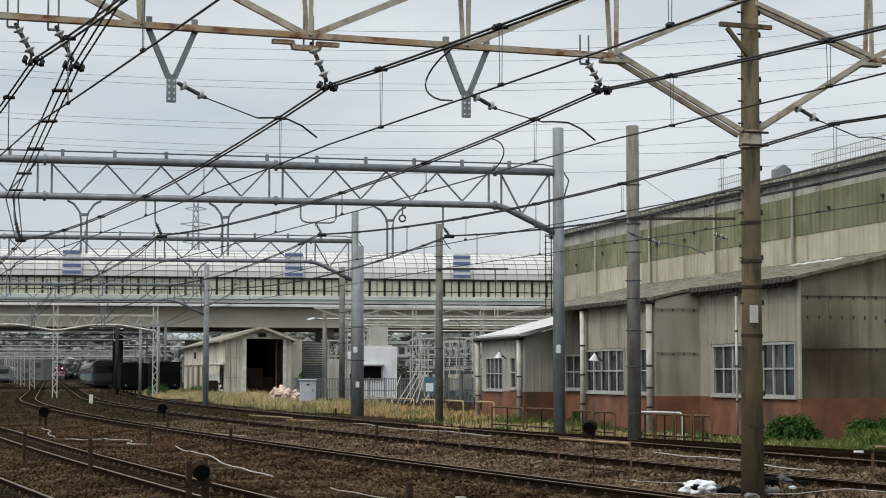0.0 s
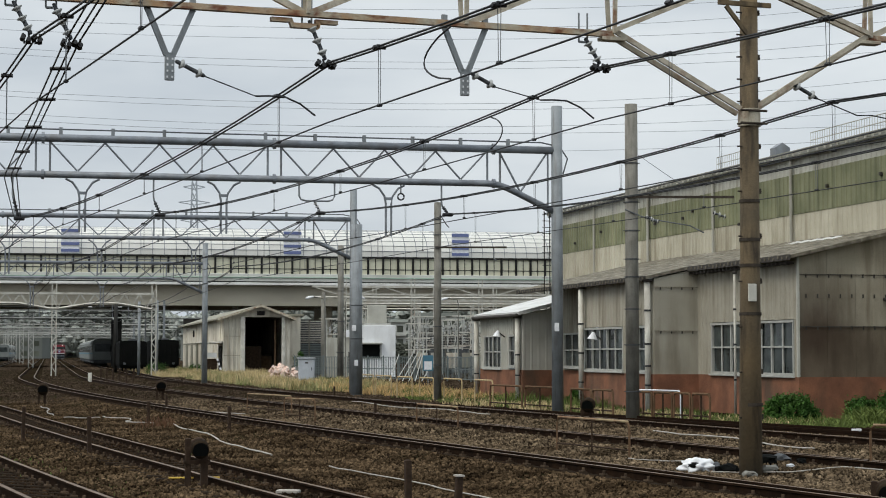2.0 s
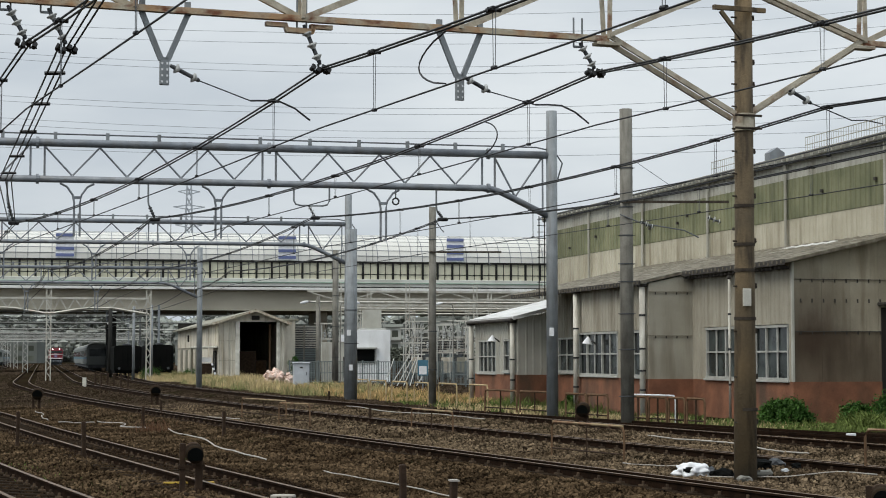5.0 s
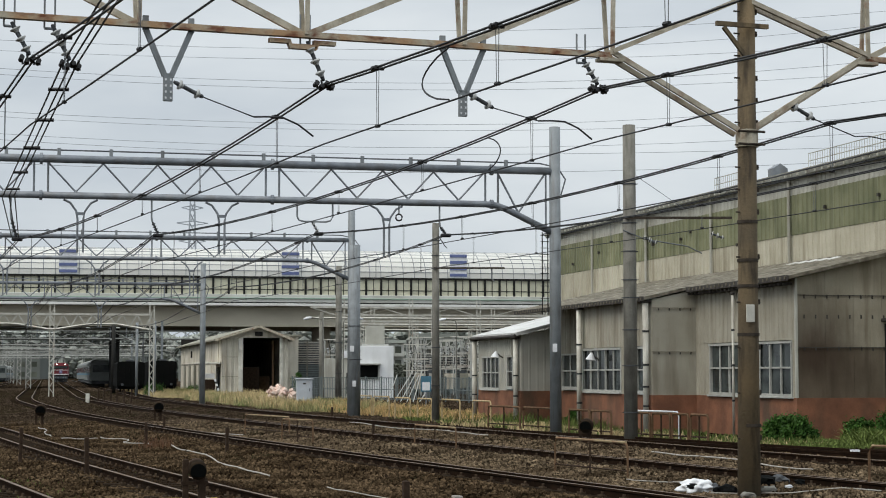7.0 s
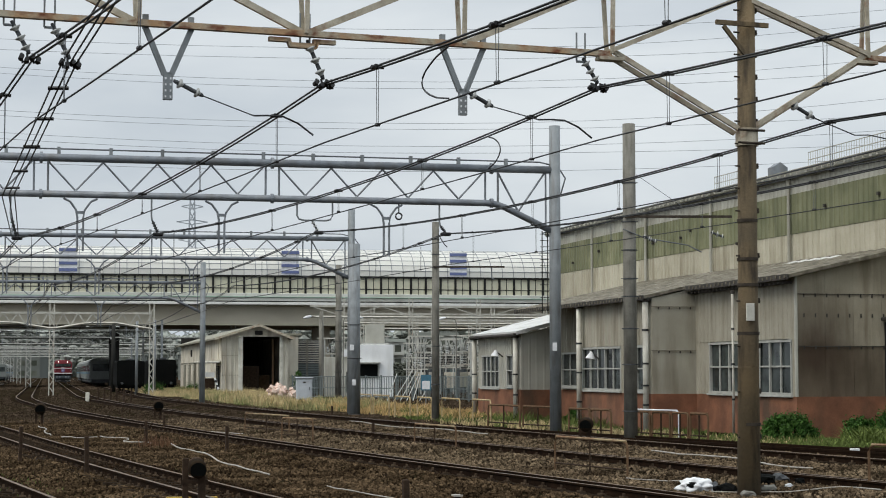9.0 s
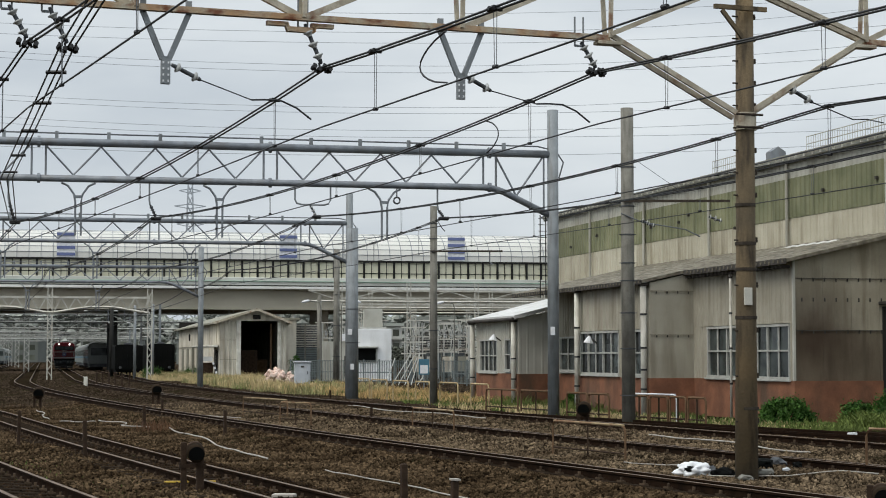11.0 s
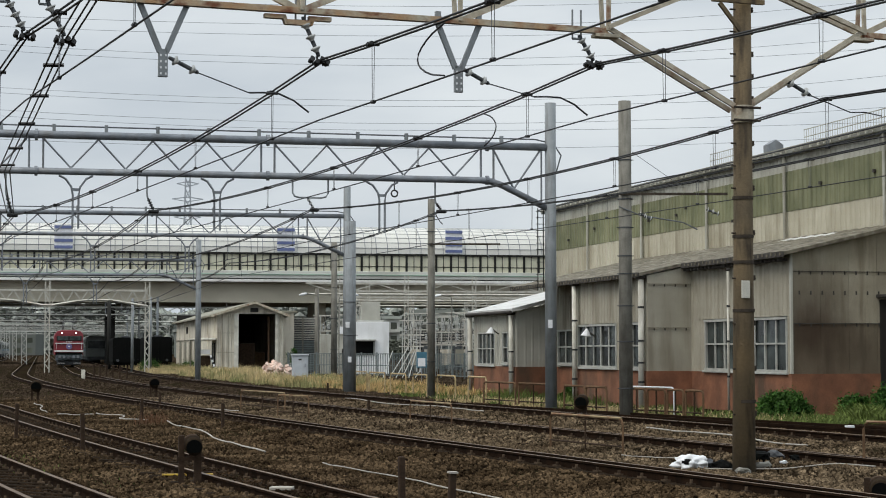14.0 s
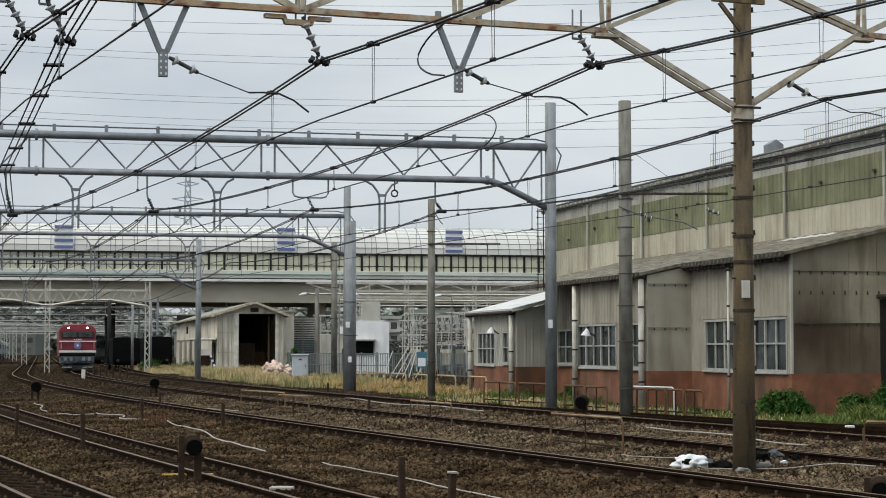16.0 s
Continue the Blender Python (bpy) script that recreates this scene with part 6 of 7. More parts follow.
def build_parked_train(off, ya, n, label, mat):
    for i in range(n):
        y = ya + 20.5 * i
        p = on_track(y, off)
        c = thing("parked_carriage", pose(p.x, p.y, 0, 0, 0, 12.27), label, "railway carriage", "parked carriages")
        prof = [(-1.42, 0.8), (1.42, 0.8), (1.42, 3.1), (1.2, 3.45), (0.7, 3.6), (-0.7, 3.6), (-1.2, 3.45), (-1.42, 3.1)]
        part("body", extrude_profile(B(), prof, 0, 20), mat, c)
        part("roof", extrude_profile(B(), [(-1.2, 3.46), (1.2, 3.46), (0.7, 3.66), (-0.7, 3.66)], 0, 20), M_FARST, c, "pale grey roof")
        for s in (-1.44, 1.44):
            part("window_band", box(B(), (s - 0.01, 0.6, 1.9), (s + 0.01, 19.4, 2.7)), M_GLASS, c)
            part("colour_band", box(B(), (s - 0.012, 0.0, 1.55), (s + 0.012, 20, 1.75)), M_BLUEGREEN, c)
        part("front_window", box(B(), (-1.1, -0.02, 1.9), (1.1, 0.0, 2.9)), M_GLASS, c)
        part("underframe", box(B(), (-1.2, 0.3, 0.35), (1.2, 19.7, 0.8)), M_UNDER, c)
        for yy in (2.5, 4.6, 15.4, 17.5):
            part("wheelset", tube(B(), [(-0.6, yy, 0.42), (0.6, yy, 0.42)], 0.43, 14), M_UNDER, c)


build_parked_train(4.4, 243, 5, "silver parked commuter carriage with dark windows", M_SILVER)
build_parked_train(-12.5, 395, 4, "grey-green parked carriage in the yard throat", M_SILVER)


# ---- low trackside furniture ----
def build_hoop(ax, ay, bx, by, h, mat, label, r=0.022, mid=1, low=True, group="guard hoops"):
    t = thing("guard_hoop", pose(ax, ay, -0.3, 0, 0, math.degrees(math.atan2(by - ay, bx - ax))), label, "guard rail", group)
    L = math.hypot(bx - ax, by - ay)
    h += 0.3
    k = min(0.12, L * 0.1)
    part("top_rail", tube(B(), [(k * 0.5, 0, h + 0.004), (L - k * 0.5, 0, h + 0.004)], r * 1.12, 6), mat, t)
    part("bow", tube(B(), [(0, 0, 0), (0, 0, h - k), (k * 0.3, 0, h - k * 0.3), (k, 0, h), (L - k, 0, h), (L - k * 0.3, 0, h - k * 0.3), (L, 0, h - k), (L, 0, 0)], r, 6), M_TANRUST if mid else mat, t)
    for i in range(1, mid + 1):
        part("post", tube(B(), [(L * i / (mid + 1), 0, 0), (L * i / (mid + 1), 0, h)], r * 0.8, 6), M_BROWNST, t)
    if low:
        part("lower_rail", tube(B(), [(0, 0, 0.32), (L, 0, 0.32)], r * 0.7, 6), M_BROWNST, t)


for _c in ((2.22, 34.89, 3.34, 32.28, 0.52), (-0.62, 45.34, 0.39, 42.77, 0.47), (-4.39, 50.66, -3.44, 49.41, 0.48), (-6.14, 57.39, -4.45, 53.82, 0.46), (6.83, 28.9, 8.1, 27.4, 0.6)):
    build_hoop(*_c, M_YELLOW, "rusty guard hoop with faded yellow top rail")
for _c in ((-3.83, 83.64, -3.05, 81.38), (-2.92, 80.3, -2.17, 78.22), (-1.87, 76.24, -1.2, 74.36), (-0.89, 73.46, -0.31, 71.71), (0.09, 70.87, 0.77, 68.46), (1.24, 67.69, 1.85, 65.49)):
    build_hoop(*_c, 0.74, M_HOOP, "worn yellow guard hoop in the grass", 0.031, 0, False)
for _c in ((1.7, 63.4, 2.7, 60.9), (2.8, 60.6, 3.66, 58.5), (4.05, 56.8, 4.57, 55.29), (4.6, 55.2, 5.1, 53.9), (5.6, 52.6, 6.0, 51.7), (6.05, 51.6, 6.45, 50.8), (6.5, 50.7, 6.85, 50.0), (6.9, 49.9, 7.25, 49.0)):
    build_hoop(*_c, 0.62, M_TANRUST, "rusty square pipe guard frame", 0.035, 1, True, "rusty guard frames")
build_hoop(5.74, 53.34, 6.79, 51.52, 0.66, M_WHITE, "white painted pipe hoop", 0.024, 0, False)


def build_stake(x, y, h, w=0.036, cap=False):
    t = thing("trackside_post", pose(x, y, -0.3, random.uniform(-2, 2), random.uniform(-2, 2), 20), "short rusty trackside post", "post", "trackside posts")
    part("stem", box(B(), (-w, -w, 0), (w, w, h + 0.3), 0.01), M_BROWNST, t)
    if cap:
        part("cap", box(B(), (-w * 1.3, -w * 1.3, h + 0.3), (w * 1.3, w * 1.3, h + 0.32)), M_CABLE, t)


for _x, _y, _h in ((-8.75, 37.95, 0.62), (-6.25, 32.28, 0.62), (-7.66, 47.47, 0.48), (-4.96, 42.47, 0.5), (-1.9, 52.0, 0.3), (-4.5, 76.0, 0.35), (-9.1, 60.0, 0.35)):
    build_stake(_x, _y, _h)
build_stake(-0.39, 21.6, 0.48, 0.038)
build_stake(0.18, 21.2, 0.31, 0.04, True)
for _k in range(6):
    build_stake(-22.2 + 0.7 * _k, 118 - 1.6 * _k, 0.75, 0.05)


M_YELLOWPAINT = material("yellow_paint", (0.42, 0.28, 0.03), (0.30, 0.19, 0.03), 0.8, scale=6)


def build_ground_signal(x, y, h, r, turn):
    """A ground signal: a boxed drum lamp on two stakes."""
    t = thing("ground_signal", pose(x, y, -0.25, 0, 0, turn), "rusty ground signal lamp on two short stakes", "signal", "ground signals")
    part("stake", box(B(), (-0.14, 0.0, 0), (-0.06, 0.06, h + 0.42), 0.008), M_BROWNST, t)
    part("stake", box(B(), (0.07, -0.02, 0), (0.17, 0.08, h + 0.25), 0.008), M_BROWNST, t)
    part("housing", lathe(B(), (0.05, 0.32, h + 0.3), (0.05, -0.04, h + 0.3), [(0, r * 0.55), (0.1, r * 0.95), (0.6, r * 1.1), (1, r * 1.05)], 16), M_BROWNST, t, "", True)
    hd = part("hood", lathe(B(), (0.05, -0.04, h + 0.3), (0.05, -0.24, h + 0.27), [(0, r), (1, r * 0.96)], 18), M_SLEEPER, t, "", True)
    part("lens", tube(B(), [(0.05, -0.243, h + 0.272), (0.05, -0.25, h + 0.27)], r * 0.88, 18), M_CARBLACK, hd, "dark unlit lens")
    part("cross_plate", box(B(), (-0.16, -0.02, h + 0.08), (0.2, 0.04, h + 0.13)), M_BROWNST, t)


_y = thing("yellow_plate", pose(-3.51, 25.82, ground_z(-3.51, 25.82) + 0.045, 0, 0, 8), "flaking yellow painted plate on the ballast", "plate")
part("plate", box(B(), (-0.36, -0.07, 0), (0.36, 0.05, 0.025), 0.006), M_YELLOWPAINT, _y)
for _x, _yy, _l, _r in ((-2.0, 23.75, 0.3, -8),):
    _c = thing("broken_slab", pose(_x, _yy, ground_z(_x, _yy) + 0.02, 0, 0, _r), "pale broken cable-trough lid on the ballast", "slab", "broken lids")
    part("lid", box(B(), (-_l / 2, -0.09, 0), (_l / 2, 0.09, 0.045), 0.01), M_CABLE, _c)
for _x, _y0, _z, _r in ((3.62, 56.82, 2.55, 0.07), (-3.9, 80.68, 2.85, 0.09), (-3.8, 80.68, 1.3, 0.08)):
    _t = thing("pole_plate", pose(_x, _y0, _z), "small white plate fixed to a post", "plate", "pole plates")
    part("plate", box(B(), (-_r, -0.02, -0.13), (_r, 0.01, 0.13), 0.004), M_WHITE, _t)
build_ground_signal(-3.33, 24.6, 0.42, 0.12, 12)
build_ground_signal(-11.14, 71.7, 0.40, 0.2, 10)
build_ground_signal(-14.93, 67.7, 0.35, 0.2, 10)
build_ground_signal(3.78, 47.4, 0.35, 0.17, -10)
build_ground_signal(5.6, 23.1, -0.05, 0.13, -10)

_m = thing("track_marker", pose(-22.4, 115.5, -0.15), "small white distance marker post", "marker")
part("stem", box(B(), (-0.12, -0.05, 0), (0.12, 0.05, 0.62), 0.02), M_PIPE, _m)
_m = thing("track_marker", pose(9.51, 41.6, -0.15, 0, 0, 15), "white plastic box beside the rail", "box")
part("box", box(B(), (-0.1, -0.06, 0), (0.1, 0.06, 0.16), 0.01), M_WHITE, _m)


# ---- slack cables on the ballast ----
def build_cable(a, b, wig, seed, mat, r=0.016):
    rng = random.Random(seed)
    n = 14
    d = V(b[0] - a[0], b[1] - a[1], 0)
    s = V(-d.y, d.x, 0).normalized()
    ph = rng.uniform(0, 6)
    pts = []
    for i in range(n + 1):
        f = i / n
        o = wig * math.sin(f * 7 + ph) * math.sin(math.pi * f) + rng.uniform(-0.02, 0.02)
        p = V(a[0], a[1], 0) + d * f + s * o
        pts.append(V(p.x, p.y, ground_z(p.x, p.y) + 0.05))
    t = thing("slack_cable", pose(0, 0, 0), "pale slack cable lying on the ballast", "cable", "slack cables")
    part("cable", tube(B(), pts, r, 6), mat, t)


for _i, (_a, _b, _w) in enumerate((((-13.87, 62.8), (-11.6, 54.3), 0.2), ((-11.0, 52.9), (-9.95, 52.9), 0.5), ((-9.93, 53.3), (-7.56, 47.6), 0.6), ((-6.9, 46.7), (-3.08, 33.0), 0.25), ((-1.86, 29.9), (0.95, 22.5), 0.12), ((-3.3, 66.0), (1.37, 51.5), 0.5), ((4.85, 41.5), (7.15, 34.9), 0.25), ((3.27, 31.9), (4.1, 30.6), 0.1), ((4.22, 28.4), (6.6, 27.2), 0.2), ((-8.0, 58.0), (-6.0, 55.5), 0.3))):
    build_cable(_a, _b, _w * 0.6, 20 + _i, M_CABLE, 0.010 if _a[1] < 40 else 0.016)


# ---- white sack and litter at the foot of the brown pole ----
def build_sack(x, y):
    t = thing("torn_white_sack", pose(x, y, ground_z(x, y) + 0.04, 0, 0, -15), "torn white plastic sack lying on the ballast", "sack")
    bm = B()
    bmesh.ops.create_uvsphere(bm, u_segments=40, v_segments=24, radius=1.0)
    for v in bm.verts:
        n = noise.noise(v.co * 2.1 + V(3, 1, 2)) * 0.5 + abs(noise.noise(v.co * 3.0)) * 0.12 + noise.noise(v.co * 7.0) * 0.06
        v.co = v.co * (1 + n)
        v.co.x *= 0.26
        v.co.y *= 0.23
        v.co.z = max(-0.02, v.co.z * 0.14 + 0.05)
    part("body", bm, M_WHITE, t, "", True)
    bm = B()
    bmesh.ops.create_uvsphere(bm, u_segments=14, v_segments=8, radius=1.0)
    for v in bm.verts:
        v.co *= 1 + noise.noise(v.co * 2.3) * 0.3
        v.co = V(v.co.x * 0.11 - 0.03, v.co.y * 0.09 - 0.17, v.co.z * 0.05 + 0.09)
    # black lump set in the sack to paint the shade of its hole
    part("torn_mouth_shade", bm, M_CARBLACK, t, "black lump painted as shade in the torn opening", True)


build_sack(4.08, 29.0)


def build_litter(x, y, s, mat, label, seed, cat="litter"):
    t = thing("litter", pose(x, y, ground_z(x, y) + 0.04, 0, 0, seed * 40), label, cat, "litter by the pole")
    bm = B()
    bmesh.ops.create_icosphere(bm, subdivisions=2, radius=1.0)
    for v in bm.verts:
        v.co *= 1 + noise.noise(v.co * 1.7 + V(seed, 0, 0)) * 0.55
        v.co = V(v.co.x * s, v.co.y * s * 0.7, max(-0.05, v.co.z * s * 0.45 + s * 0.2))
    part("body", bm, mat, t)


for _i, (_x, _y, _s, _mm, _l) in enumerate(((4.5, 28.6, 0.2, M_CARBLACK, "crumpled black plastic beside the pole"), (4.4, 29.4, 0.16, M_UNDER, "crumpled dark plastic beside the pole"), (5.25, 29.2, 0.2, M_CARBLACK, "crumpled black plastic beside the pole"), (5.5, 29.6, 0.17, M_UNDER, "grey crumpled sheeting"), (5.1, 28.2, 0.14, M_CONC, "broken concrete lump"), (5.75, 29.0, 0.12, M_CARBLACK, "scrap of black sheeting"), (3.3, 28.4, 0.09, M_WHITE, "small white scrap of plastic"), (5.05, 29.8, 0.1, M_WHITE, "small white scrap of plastic"), (4.7, 27.7, 0.12, M_CONC, "broken concrete lump"), (5.45, 28.4, 0.07, M_WHITE, "strip of white plastic"))):
    build_litter(_x, _y, _s, _mm, _l, _i + 1)


# ---- vegetation ----
def blades(name, spots, mat, label, hmin, hmax, width, seed, lean=0.35):
    """Upright tapering blades at the given spots, as one sheet of growth."""
    rng = np.random.default_rng(seed)
    p = np.array(spots)
    n = len(p)
    h = rng.uniform(hmin, hmax, n) * p[:, 3]
    a = rng.uniform(0, np.pi, n)
    d = np.stack([np.cos(a), np.sin(a), np.zeros(n)], 1) * (width * rng.uniform(0.5, 1.3, n))[:, None]
    tip = np.stack([rng.normal(0, lean, n) * h, rng.normal(0, lean, n) * h, h], 1)
    b = p[:, :3]
    mid = b + tip * np.array([0.35, 0.35, 0.6])
    v = np.stack([b - d / 2, b + d / 2, mid + d * 0.4, mid - d * 0.4, b + tip], 1).reshape(-1, 3)
    k = np.arange(n)[:, None] * 5
    f1 = (np.array([0, 1, 2, 3])[None] + k).tolist()
    f2 = (np.array([3, 2, 4])[None] + k).tolist()
    ob = soup(name, v, f1 + f2, mat)
    return tagged(ob, label, "grass", kind="stuff")


def strip(n, ya, yb, oa, ob, seed, dens=0.0, zoff=-0.15):
    rng = np.random.default_rng(seed)
    out = []
    while len(out) < n:
        y = ya + (yb - ya) * rng.random()
        o = oa + (ob - oa) * rng.random()
        p = on_track(y, o)
        c = noise.noise(V(p.x * 0.45, p.y * 0.3, seed)) * 0.5 + 0.5
        if rng.random() > (c - dens) * 1.6 or abs(p.x + 8.6) < 0.9 and 110 < p.y < 118 or abs(p.x + 10.6) < 1.4 and 112 < p.y < 122 and rng.random() < 0.75 or o < oa + 0.9 + 1.3 * noise.noise(V(p.y * 0.5, seed, 9)):
            continue
        out.append((p.x, p.y, zoff, 0.3 + 1.25 * c * c + 0.25 * max(0.0, noise.noise(V(p.x * 1.7, p.y * 1.1, 3)))))
    return out


blades("dry_grass", strip(24000, 90, 152, 6.6, 13.5, 1, 0.2) + strip(4500, 152, 186, 6.4, 10.0, 41, 0.1) + strip(5500, 138, 205, 4.7, 8.0, 43, 0.0), M_GRASSDRY, "tall dry straw-coloured grass beside the track", 0.18, 0.72, 0.03, 11, 0.26)
blades("amber_grass", [(a, b, c, d * 0.8) for a, b, c, d in strip(13000, 70, 104, 7.6, 13.5, 6)], M_GRASSAMBER, "amber dry grass round the yellow hoops", 0.18, 0.66, 0.028, 21, 0.3)
blades("olive_weed", strip(15000, 86, 186, 6.3, 12.5, 42, 0.3), M_GRASSOLIVE, "dull olive weeds in patches among dry grass", 0.15, 0.75, 0.035, 19, 0.35)
blades("green_grass", strip(4500, 88, 152, 6.6, 14.0, 2, 0.3) + strip(4200, 58, 88, 8.0, 14.0, 7, 0.1), M_GRASSGRN, "green weeds among the dry grass", 0.15, 0.42, 0.035, 12, 0.35)
blades("lineside_weed", strip(7500, 44, 74, 6.9, 11.5, 3, 0.05), M_GRASSGRN, "green weeds along the workshop siding", 0.06, 0.25, 0.03, 13)
blades("pale_weed", strip(2600, 44, 68, 6.4, 10.0, 4, 0.1), M_GRASSDRY, "dry weeds along the guard frames", 0.08, 0.3, 0.03, 14)


def patch(n, cx, cy, rx, ry, seed):
    rng = np.random.default_rng(seed)
    out = []
    for _ in range(n):
        a, r = rng.uniform(0, 6.283), math.sqrt(rng.random())
        x, y = cx + rx * r * math.cos(a), cy + ry * r * math.sin(a)
        c = noise.noise(V(x * 1.2, y * 0.8, seed)) * 0.5 + 0.5
        out.append((x, y, -0.15, (0.4 + c) * (1.15 - 0.6 * r * r)))
    return out


blades("bank_weed", patch(8000, 12.9, 48.6, 2.1, 2.2, 31), M_GRASSGRN, "lush green weeds on the bank by the workshop", 0.15, 0.6, 0.04, 15, 0.5)
blades("bank_grass", patch(5000, 10.6, 48.2, 2.2, 2.2, 32), M_GRASSGRN, "short green grass on the bank by the workshop", 0.04, 0.16, 0.03, 18, 0.5)
blades("ballast_weed", [(-3.6 + random.gauss(0, 0.5), 25.4 + random.gauss(0, 0.8), -0.17, 1.0) for _ in range(500)] + [(-7.6 + random.gauss(0, 1.0), 31 + random.gauss(0, 2.5), -0.17, 1.0) for _ in range(700)], M_GRASSGRN, "low sparse weeds between the rails", 0.02, 0.09, 0.02, 16)
blades("russet_weed", [(-7.2 + random.gauss(0, 0.25), 46.6 + random.gauss(0, 0.5), -0.17, 1.0) for _ in range(170)], material("russet_stem", (0.15, 0.07, 0.032), (0.10, 0.05, 0.024), 0.9, scale=2, island=0.3), "russet dry dock stems on the ballast", 0.1, 0.42, 0.016, 17)


def build_bush(x, y, w, h, label, seed, n=4200):
    """Stems with a mass of small leaves in clumps."""
    t = thing("bush", pose(x, y, -0.18), label, "bush", "shrubs")
    rng = np.random.default_rng(seed)
    bm = B()
    for i in range(7):
        a = 6.283 * i / 7
        tube(bm, [(0.08 * math.cos(a), 0.08 * math.sin(a), 0), (w * 0.3 * math.cos(a), w * 0.3 * math.sin(a), h * 0.6)], 0.02, 5, 0.008)
    part("stem", bm, M_BROWNST, t)
    cl = []
    for _ in range(46):
        a, e = rng.uniform(0, 6.283), rng.uniform(-0.15, 1.5)
        k = rng.uniform(0.62, 1.0)
        cl.append((w * k * math.cos(a) * math.cos(e), w * 0.8 * k * math.sin(a) * math.cos(e), 0.12 + h * 0.82 * k * max(0, math.sin(e)), rng.uniform(0.12, 0.22)))
    c = np.array(cl)[rng.integers(0, len(cl), n)]
    p = c[:, :3] + rng.normal(0, 1, (n, 3)) * c[:, 3:4] * 0.62 * w
    p[:, 2] = np.abs(p[:, 2])
    u = rng.normal(0, 1, (n, 3))
    u /= np.linalg.norm(u, axis=1)[:, None]
    s = np.cross(u, rng.normal(0, 1, (n, 3)))
    s /= np.linalg.norm(s, axis=1)[:, None]
    L = rng.uniform(0.03, 0.065, n)[:, None]
    v = np.stack([p - u * L, p + s * L * 0.45, p + u * L, p - s * L * 0.45], 1).reshape(-1, 3)
    f = (np.array([0, 1, 2, 3])[None] + np.arange(n)[:, None] * 4)
    tagged(soup("leaves", v, f, M_BUSH, t), "dark glossy green leaves", kind="stuff")


build_bush(9.75, 50.6, 0.78, 0.72, "rounded dark green bush against the brick plinth", 3, 9000)
build_bush(12.6, 48.9, 0.95, 1.0, "loose green shrub on the bank", 4, 7000)
build_bush(11.5, 49.4, 0.55, 0.65, "low green shrub on the bank", 14, 3500)
build_bush(5.1, 68.0, 0.4, 0.5, "small green shrub by the downpipe", 5, 1500)
build_bush(-11.55, 147.5, 0.7, 2.4, "green shrub beside the engine shed", 6, 2500)
build_bush(-25.0, 158.5, 1.2, 1.1, "green shrub beside the engine shed wall", 7, 2500)
build_bush(-21.5, 160.0, 1.2, 0.9, "green shrub beside the engine shed wall", 8, 2500)


# ---- distance: town and woods behind the viaduct, haze painted into their colours ----
def build_far_block(x, y, w, d, h, floors, cols, seed):
    t = thing("apartment_block", pose(x, y, -0.2, 0, 0, seed % 20 - 6), "hazy pale apartment block with rows of windows", "building", "distant town")
    near = y < 400 and x > -20
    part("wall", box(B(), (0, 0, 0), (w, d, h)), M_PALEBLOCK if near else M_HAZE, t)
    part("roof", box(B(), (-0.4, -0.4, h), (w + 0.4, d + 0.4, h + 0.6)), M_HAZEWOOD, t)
    for i in range(floors):
        for j in range(cols):
            xa, za = w * (j + 0.2) / cols, h * (i + 0.25) / floors
            part("window", box(B(), (xa, -0.06, za), (xa + w * 0.55 / cols, -0.01, za + h * 0.5 / floors)), M_SHRUB, t)
        if y < 400:
            part("balcony", box(B(), (0, -0.9, h * i / floors), (w, -0.02, h * i / floors + 0.35)), M_FARST, t)


_rng = random.Random(12)
for _x, _y, _w, _h, _f, _c in ((-4, 330, 7, 8.6, 4, 5), (6.5, 325, 6.5, 8.2, 4, 6), (-16, 360, 9, 8.0, 3, 4), (-30, 370, 10, 6.5, 3, 5), (16, 350, 10, 8.8, 4, 4), (-44, 390, 10, 5.5, 2, 4), (-190, 640, 30, 9, 3, 6), (-152, 600, 20, 10, 3, 5), (-128, 650, 22, 8, 3, 5), (-60, 420, 12, 6, 2, 4)):
    build_far_block(_x, _y, _w, 10, _h, _f, _c, _rng.randint(0, 40))


def build_far_wood(name, y, xa, xb, h, n, seed, label, mat=None):
    """A far line of trees as leaf clumps of uneven height."""
    rng = np.random.default_rng(seed)
    x = rng.uniform(xa, xb, n)
    top = h * (0.64 + 0.24 * np.array([noise.noise(V(a * 0.035, seed, 0)) for a in x]) + 0.14 * np.array([noise.noise(V(a * 0.2, seed, 5)) for a in x]))
    z = top * rng.random(n) ** 0.6
    yy = y + rng.normal(0, 4, n)
    s = rng.uniform(0.4, 1.0, n) * h / 14
    base = np.array([(1, 0, 0), (-1, 0, 0), (0, 1, 0), (0, -1, 0), (0, 0, 1), (0, 0, -1)], float)
    v = base[None] * s[:, None, None] * rng.uniform(0.5, 1.3, (n, 6, 1)) + np.stack([x, yy, z], 1)[:, None, :]
    f = np.array([(0, 2, 4), (2, 1, 4), (1, 3, 4), (3, 0, 4), (2, 0, 5), (1, 2, 5), (3, 1, 5), (0, 3, 5)])
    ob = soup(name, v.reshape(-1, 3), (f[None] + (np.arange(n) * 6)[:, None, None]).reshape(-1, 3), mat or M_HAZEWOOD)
    return tagged(ob, label, "trees", kind="stuff")


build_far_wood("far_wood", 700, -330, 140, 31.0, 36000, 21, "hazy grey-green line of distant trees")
build_far_wood("yard_wood", 300, -34, 40, 5.5, 9000, 22, "dull green shrubs beyond the neighbouring yard", M_SHRUB)


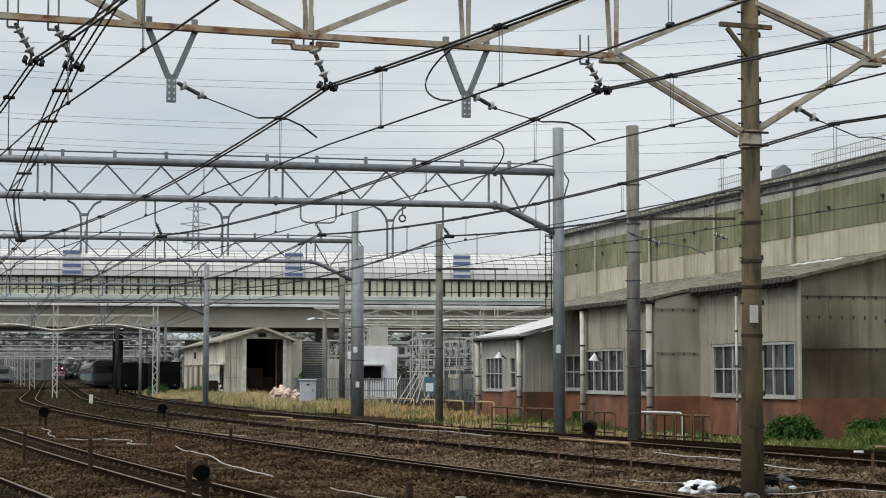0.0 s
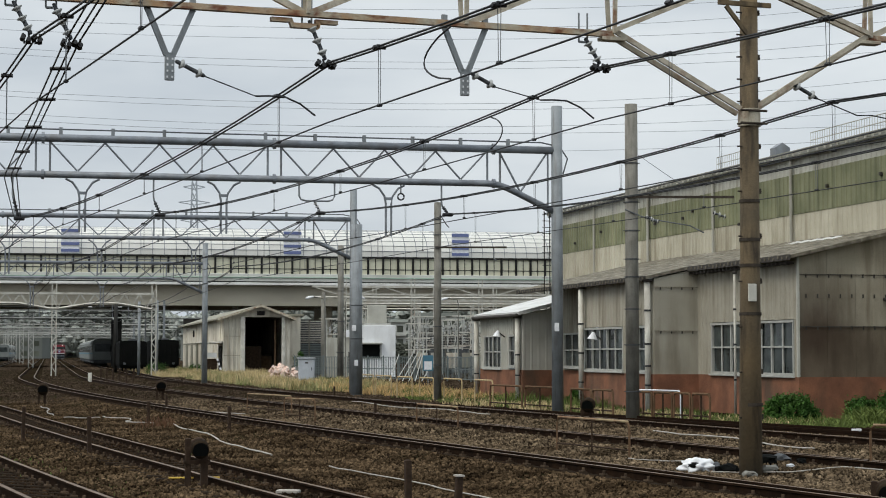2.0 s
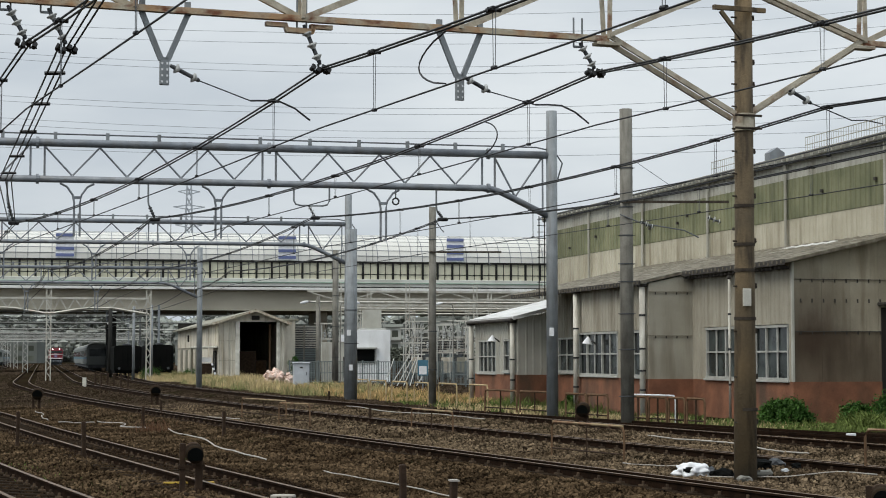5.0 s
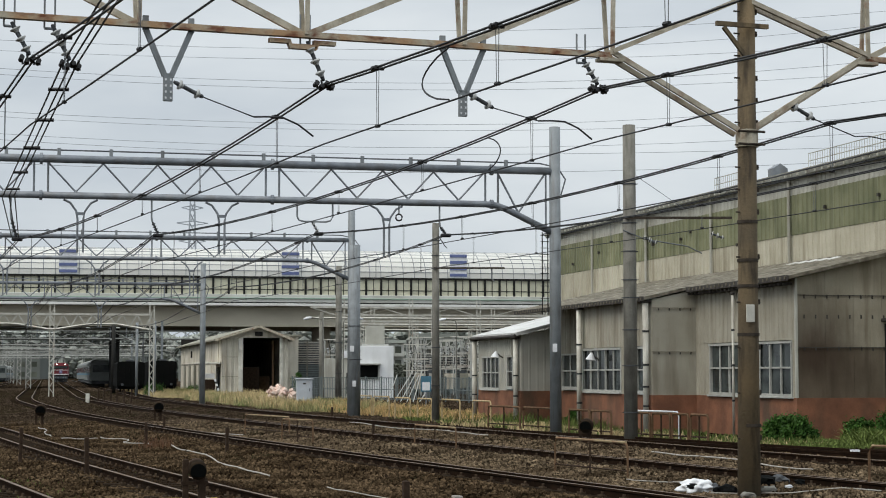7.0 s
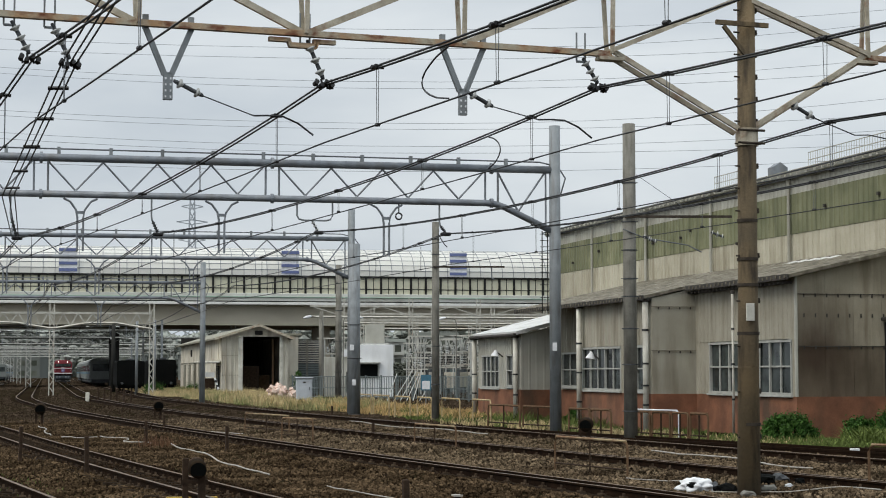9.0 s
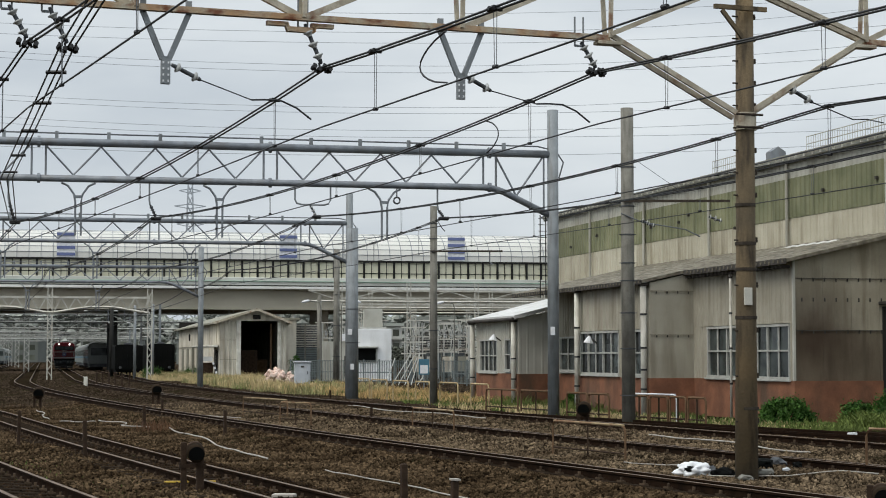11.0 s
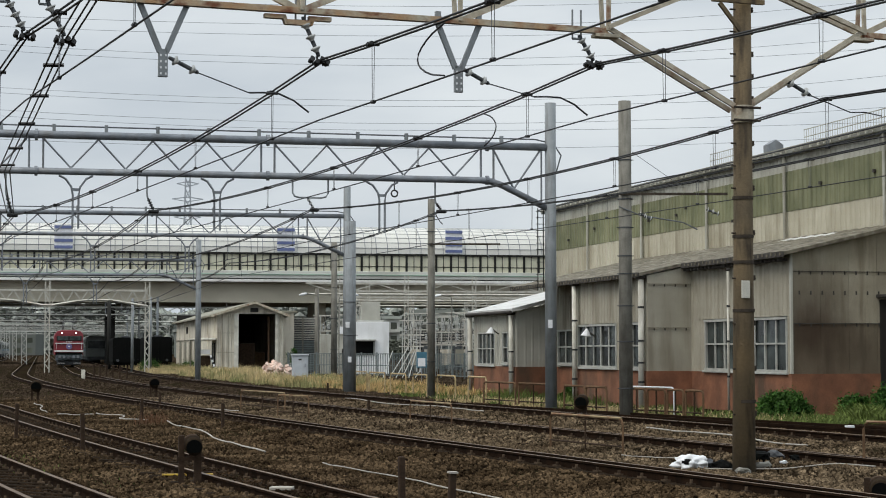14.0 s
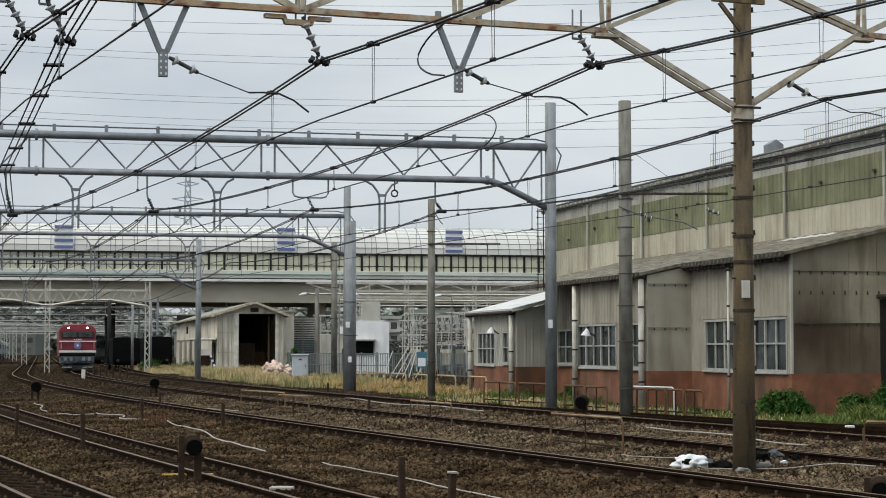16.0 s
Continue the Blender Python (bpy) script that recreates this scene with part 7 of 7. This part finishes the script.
# ---- the locomotive ----
M_MARK = material("violet_train_plate", (0.13, 0.12, 0.26), (0.20, 0.16, 0.30), 0.5, scale=4)
M_SKIRT = material("blue_grey_front_gear", (0.09, 0.115, 0.125), (0.03, 0.035, 0.04), 0.7, scale=6, bump=0.4)


def build_loco():
    """Local y points forwards along the rails, origin at rail level under the front buffer beam."""
    e = thing("electric_locomotive", pose(0, 0, 0), "red electric locomotive with white bands and lit headlamps", "locomotive")
    W, L = 1.49, 17.5
    bm = B()
    prof = [(-W, 1.2), (W, 1.2), (W, 3.25), (W - 0.08, 3.5), (W - 0.3, 3.7), (W - 0.75, 3.8), (-W + 0.75, 3.8), (-W + 0.3, 3.7), (-W + 0.08, 3.5), (-W, 3.25)]
    cs = []
    for y, k in ((0.0, 0.0), (-0.12, 0.04), (-L + 0.12, 0.04), (-L, 0.0)):
        ring = []
        for x, z in prof:
            pull = 0.16 * max(0.0, (z - 2.3)) if y > -1 else 0.0
            s = 0.965 if k == 0.0 else 1.0
            ring.append(bm.verts.new((x * s, y - pull, 1.2 + (z - 1.2) * (0.985 if k == 0.0 else 1.0))))
        cs.append(ring)
    for a, b in zip(cs, cs[1:]):
        for i in range(10):
            bm.faces.new((a[i], b[i], b[(i + 1) % 10], a[(i + 1) % 10]))
    bm.faces.new(cs[0])
    bm.faces.new(cs[-1][::-1])
    part("body", bm, M_RED, e, "red painted car body")
    for z, hb in ((1.58, 0.09), (2.4, 0.045)):
        part("white_band", box(B(), (-W - 0.005, -0.2, z - hb), (W + 0.005, 0.03, z + hb), 0.01), M_BAND, e, "white band")
    part("windscreen_frame", box(B(), (-1.3, -0.28, 2.66), (1.3, -0.03, 3.2), 0.04), M_DARK, e, "dark recessed windscreen surround")
    for x in (-0.64, 0.64):
        part("cab_window", box(B(), (x - 0.56, -0.26, 2.72), (x + 0.56, -0.012, 3.14), 0.03), M_GLASS, e, "dark cab window")
        part("wiper", beam(B(), (x - 0.2, 0.0, 2.72), (x + 0.15, 0.0, 3.05), 0.025, 0.02), M_BLACK, e)
        lampb = part("headlamp", tube(B(), [(x * 1.16, -0.5, 3.5), (x * 1.16, -0.1, 3.5)], 0.16, 14), M_RED, e)
        part("lens", tube(B(), [(x * 1.16, -0.1, 3.5), (x * 1.16, -0.08, 3.5)], 0.085, 14), M_LAMP, lampb, "lit white headlamp lens")
        part("marker_lamp", tube(B(), [(x * 1.75, -0.1, 2.18), (x * 1.75, 0.05, 2.18)], 0.09, 10), M_RED, e)
        part("handrail", tube(B(), [(x * 2.05, 0.06, 1.75), (x * 2.05, 0.06, 2.3)], 0.02, 6), M_BAND, e)
    part("head_mark", tube(B(), [(0, -0.1, 2.06), (0, 0.09, 2.06)], 0.31, 20), M_MARK, e, "round blue and pale train plate")
    part("mark_centre", tube(B(), [(0, 0.09, 2.06), (0, 0.10, 2.06)], 0.09, 16), M_BAND, e)
    for k in range(4):
        part("number_bar", box(B(), (-0.33 + 0.18 * k, 0.0, 2.53), (-0.22 + 0.18 * k, 0.015, 2.6)), M_BAND, e)
    part("underframe", box(B(), (-1.3, -L + 0.3, 0.55), (1.3, -0.15, 1.19)), M_UNDER, e)
    part("dark_valance", box(B(), (-1.42, -0.2, 1.2), (1.42, 0.02, 1.44), 0.02), M_CARBLACK, e)
    part("buffer_beam", box(B(), (-1.35, -0.25, 0.62), (1.35, 0.0, 1.19), 0.03), M_SKIRT, e, "grey buffer beam with hoses")
    for x in (-0.95, -0.5, 0.5, 0.95):
        part("jumper_box", box(B(), (x - 0.12, 0.0, 0.82), (x + 0.12, 0.14, 1.1), 0.02), M_GALV, e)
    part("coupler", box(B(), (-0.16, -0.1, 0.72), (0.16, 0.5, 1.0), 0.03), M_UNDER, e)
    part("snow_plough", box(B(), (-1.25, -0.5, 0.12), (1.25, -0.3, 0.5), 0.03), M_UNDER, e)
    for x in (-1.05, -0.62, 0.62, 1.05):
        part("step", box(B(), (x - 0.2, -0.2, 0.28), (x + 0.2, 0.05, 0.33)), M_BAND, e)
        part("hose", tube(B(), [(x, 0.0, 0.85), (x, 0.12, 0.7), (x, 0.1, 0.4)], 0.035, 6), M_BLACK, e)
    for y in (-2.4, -8.7, -15.0):
        bg = part("bogie", box(B(), (-1.1, y - 1.8, 0.35), (1.1, y + 1.8, 0.75), 0.04), M_UNDER, e)
        for d in (-1.25, 1.25):
            for x in (-0.55, 0.55):
                part("wheel", tube(B(), [(x - 0.06, y + d, 0.56), (x + 0.06, y + d, 0.56)], 0.56, 20), M_UNDER, bg)
    for y in (-3.6, -14.0):
        pg = B()
        for x in (-0.6, 0.6):
            tube(pg, [(x, y - 0.9, 3.75), (x * 0.9, y + 0.4, 4.35), (x * 0.9, y - 0.1, 4.9)], 0.03, 6)
        tube(pg, [(-0.95, y - 0.1, 4.92), (0.95, y - 0.1, 4.92)], 0.04, 6)
        box(pg, (-0.7, y - 1.0, 3.6), (0.7, y + 0.3, 3.72))
        part("pantograph", pg, M_UNDER, e)
    part("roof_gear", box(B(), (-0.7, -11.5, 3.6), (0.7, -6.0, 3.85), 0.05), M_UNDER, e)
    return e


loco = build_loco()


def motions():
    """The locomotive runs at a steady pace along the main line."""
    rows = []
    for i in range(17):
        y = 503.0 - 22.19 * i
        p = on_track(y, 0.0)
        rows.append((float(i), pose(p.x, p.y, 0.0, 0, 0, 180 - math.degrees(math.atan(-main_slope(y))) + 2 * math.degrees(math.atan(-main_slope(y))))))
    walk(loco, rows)


motions()
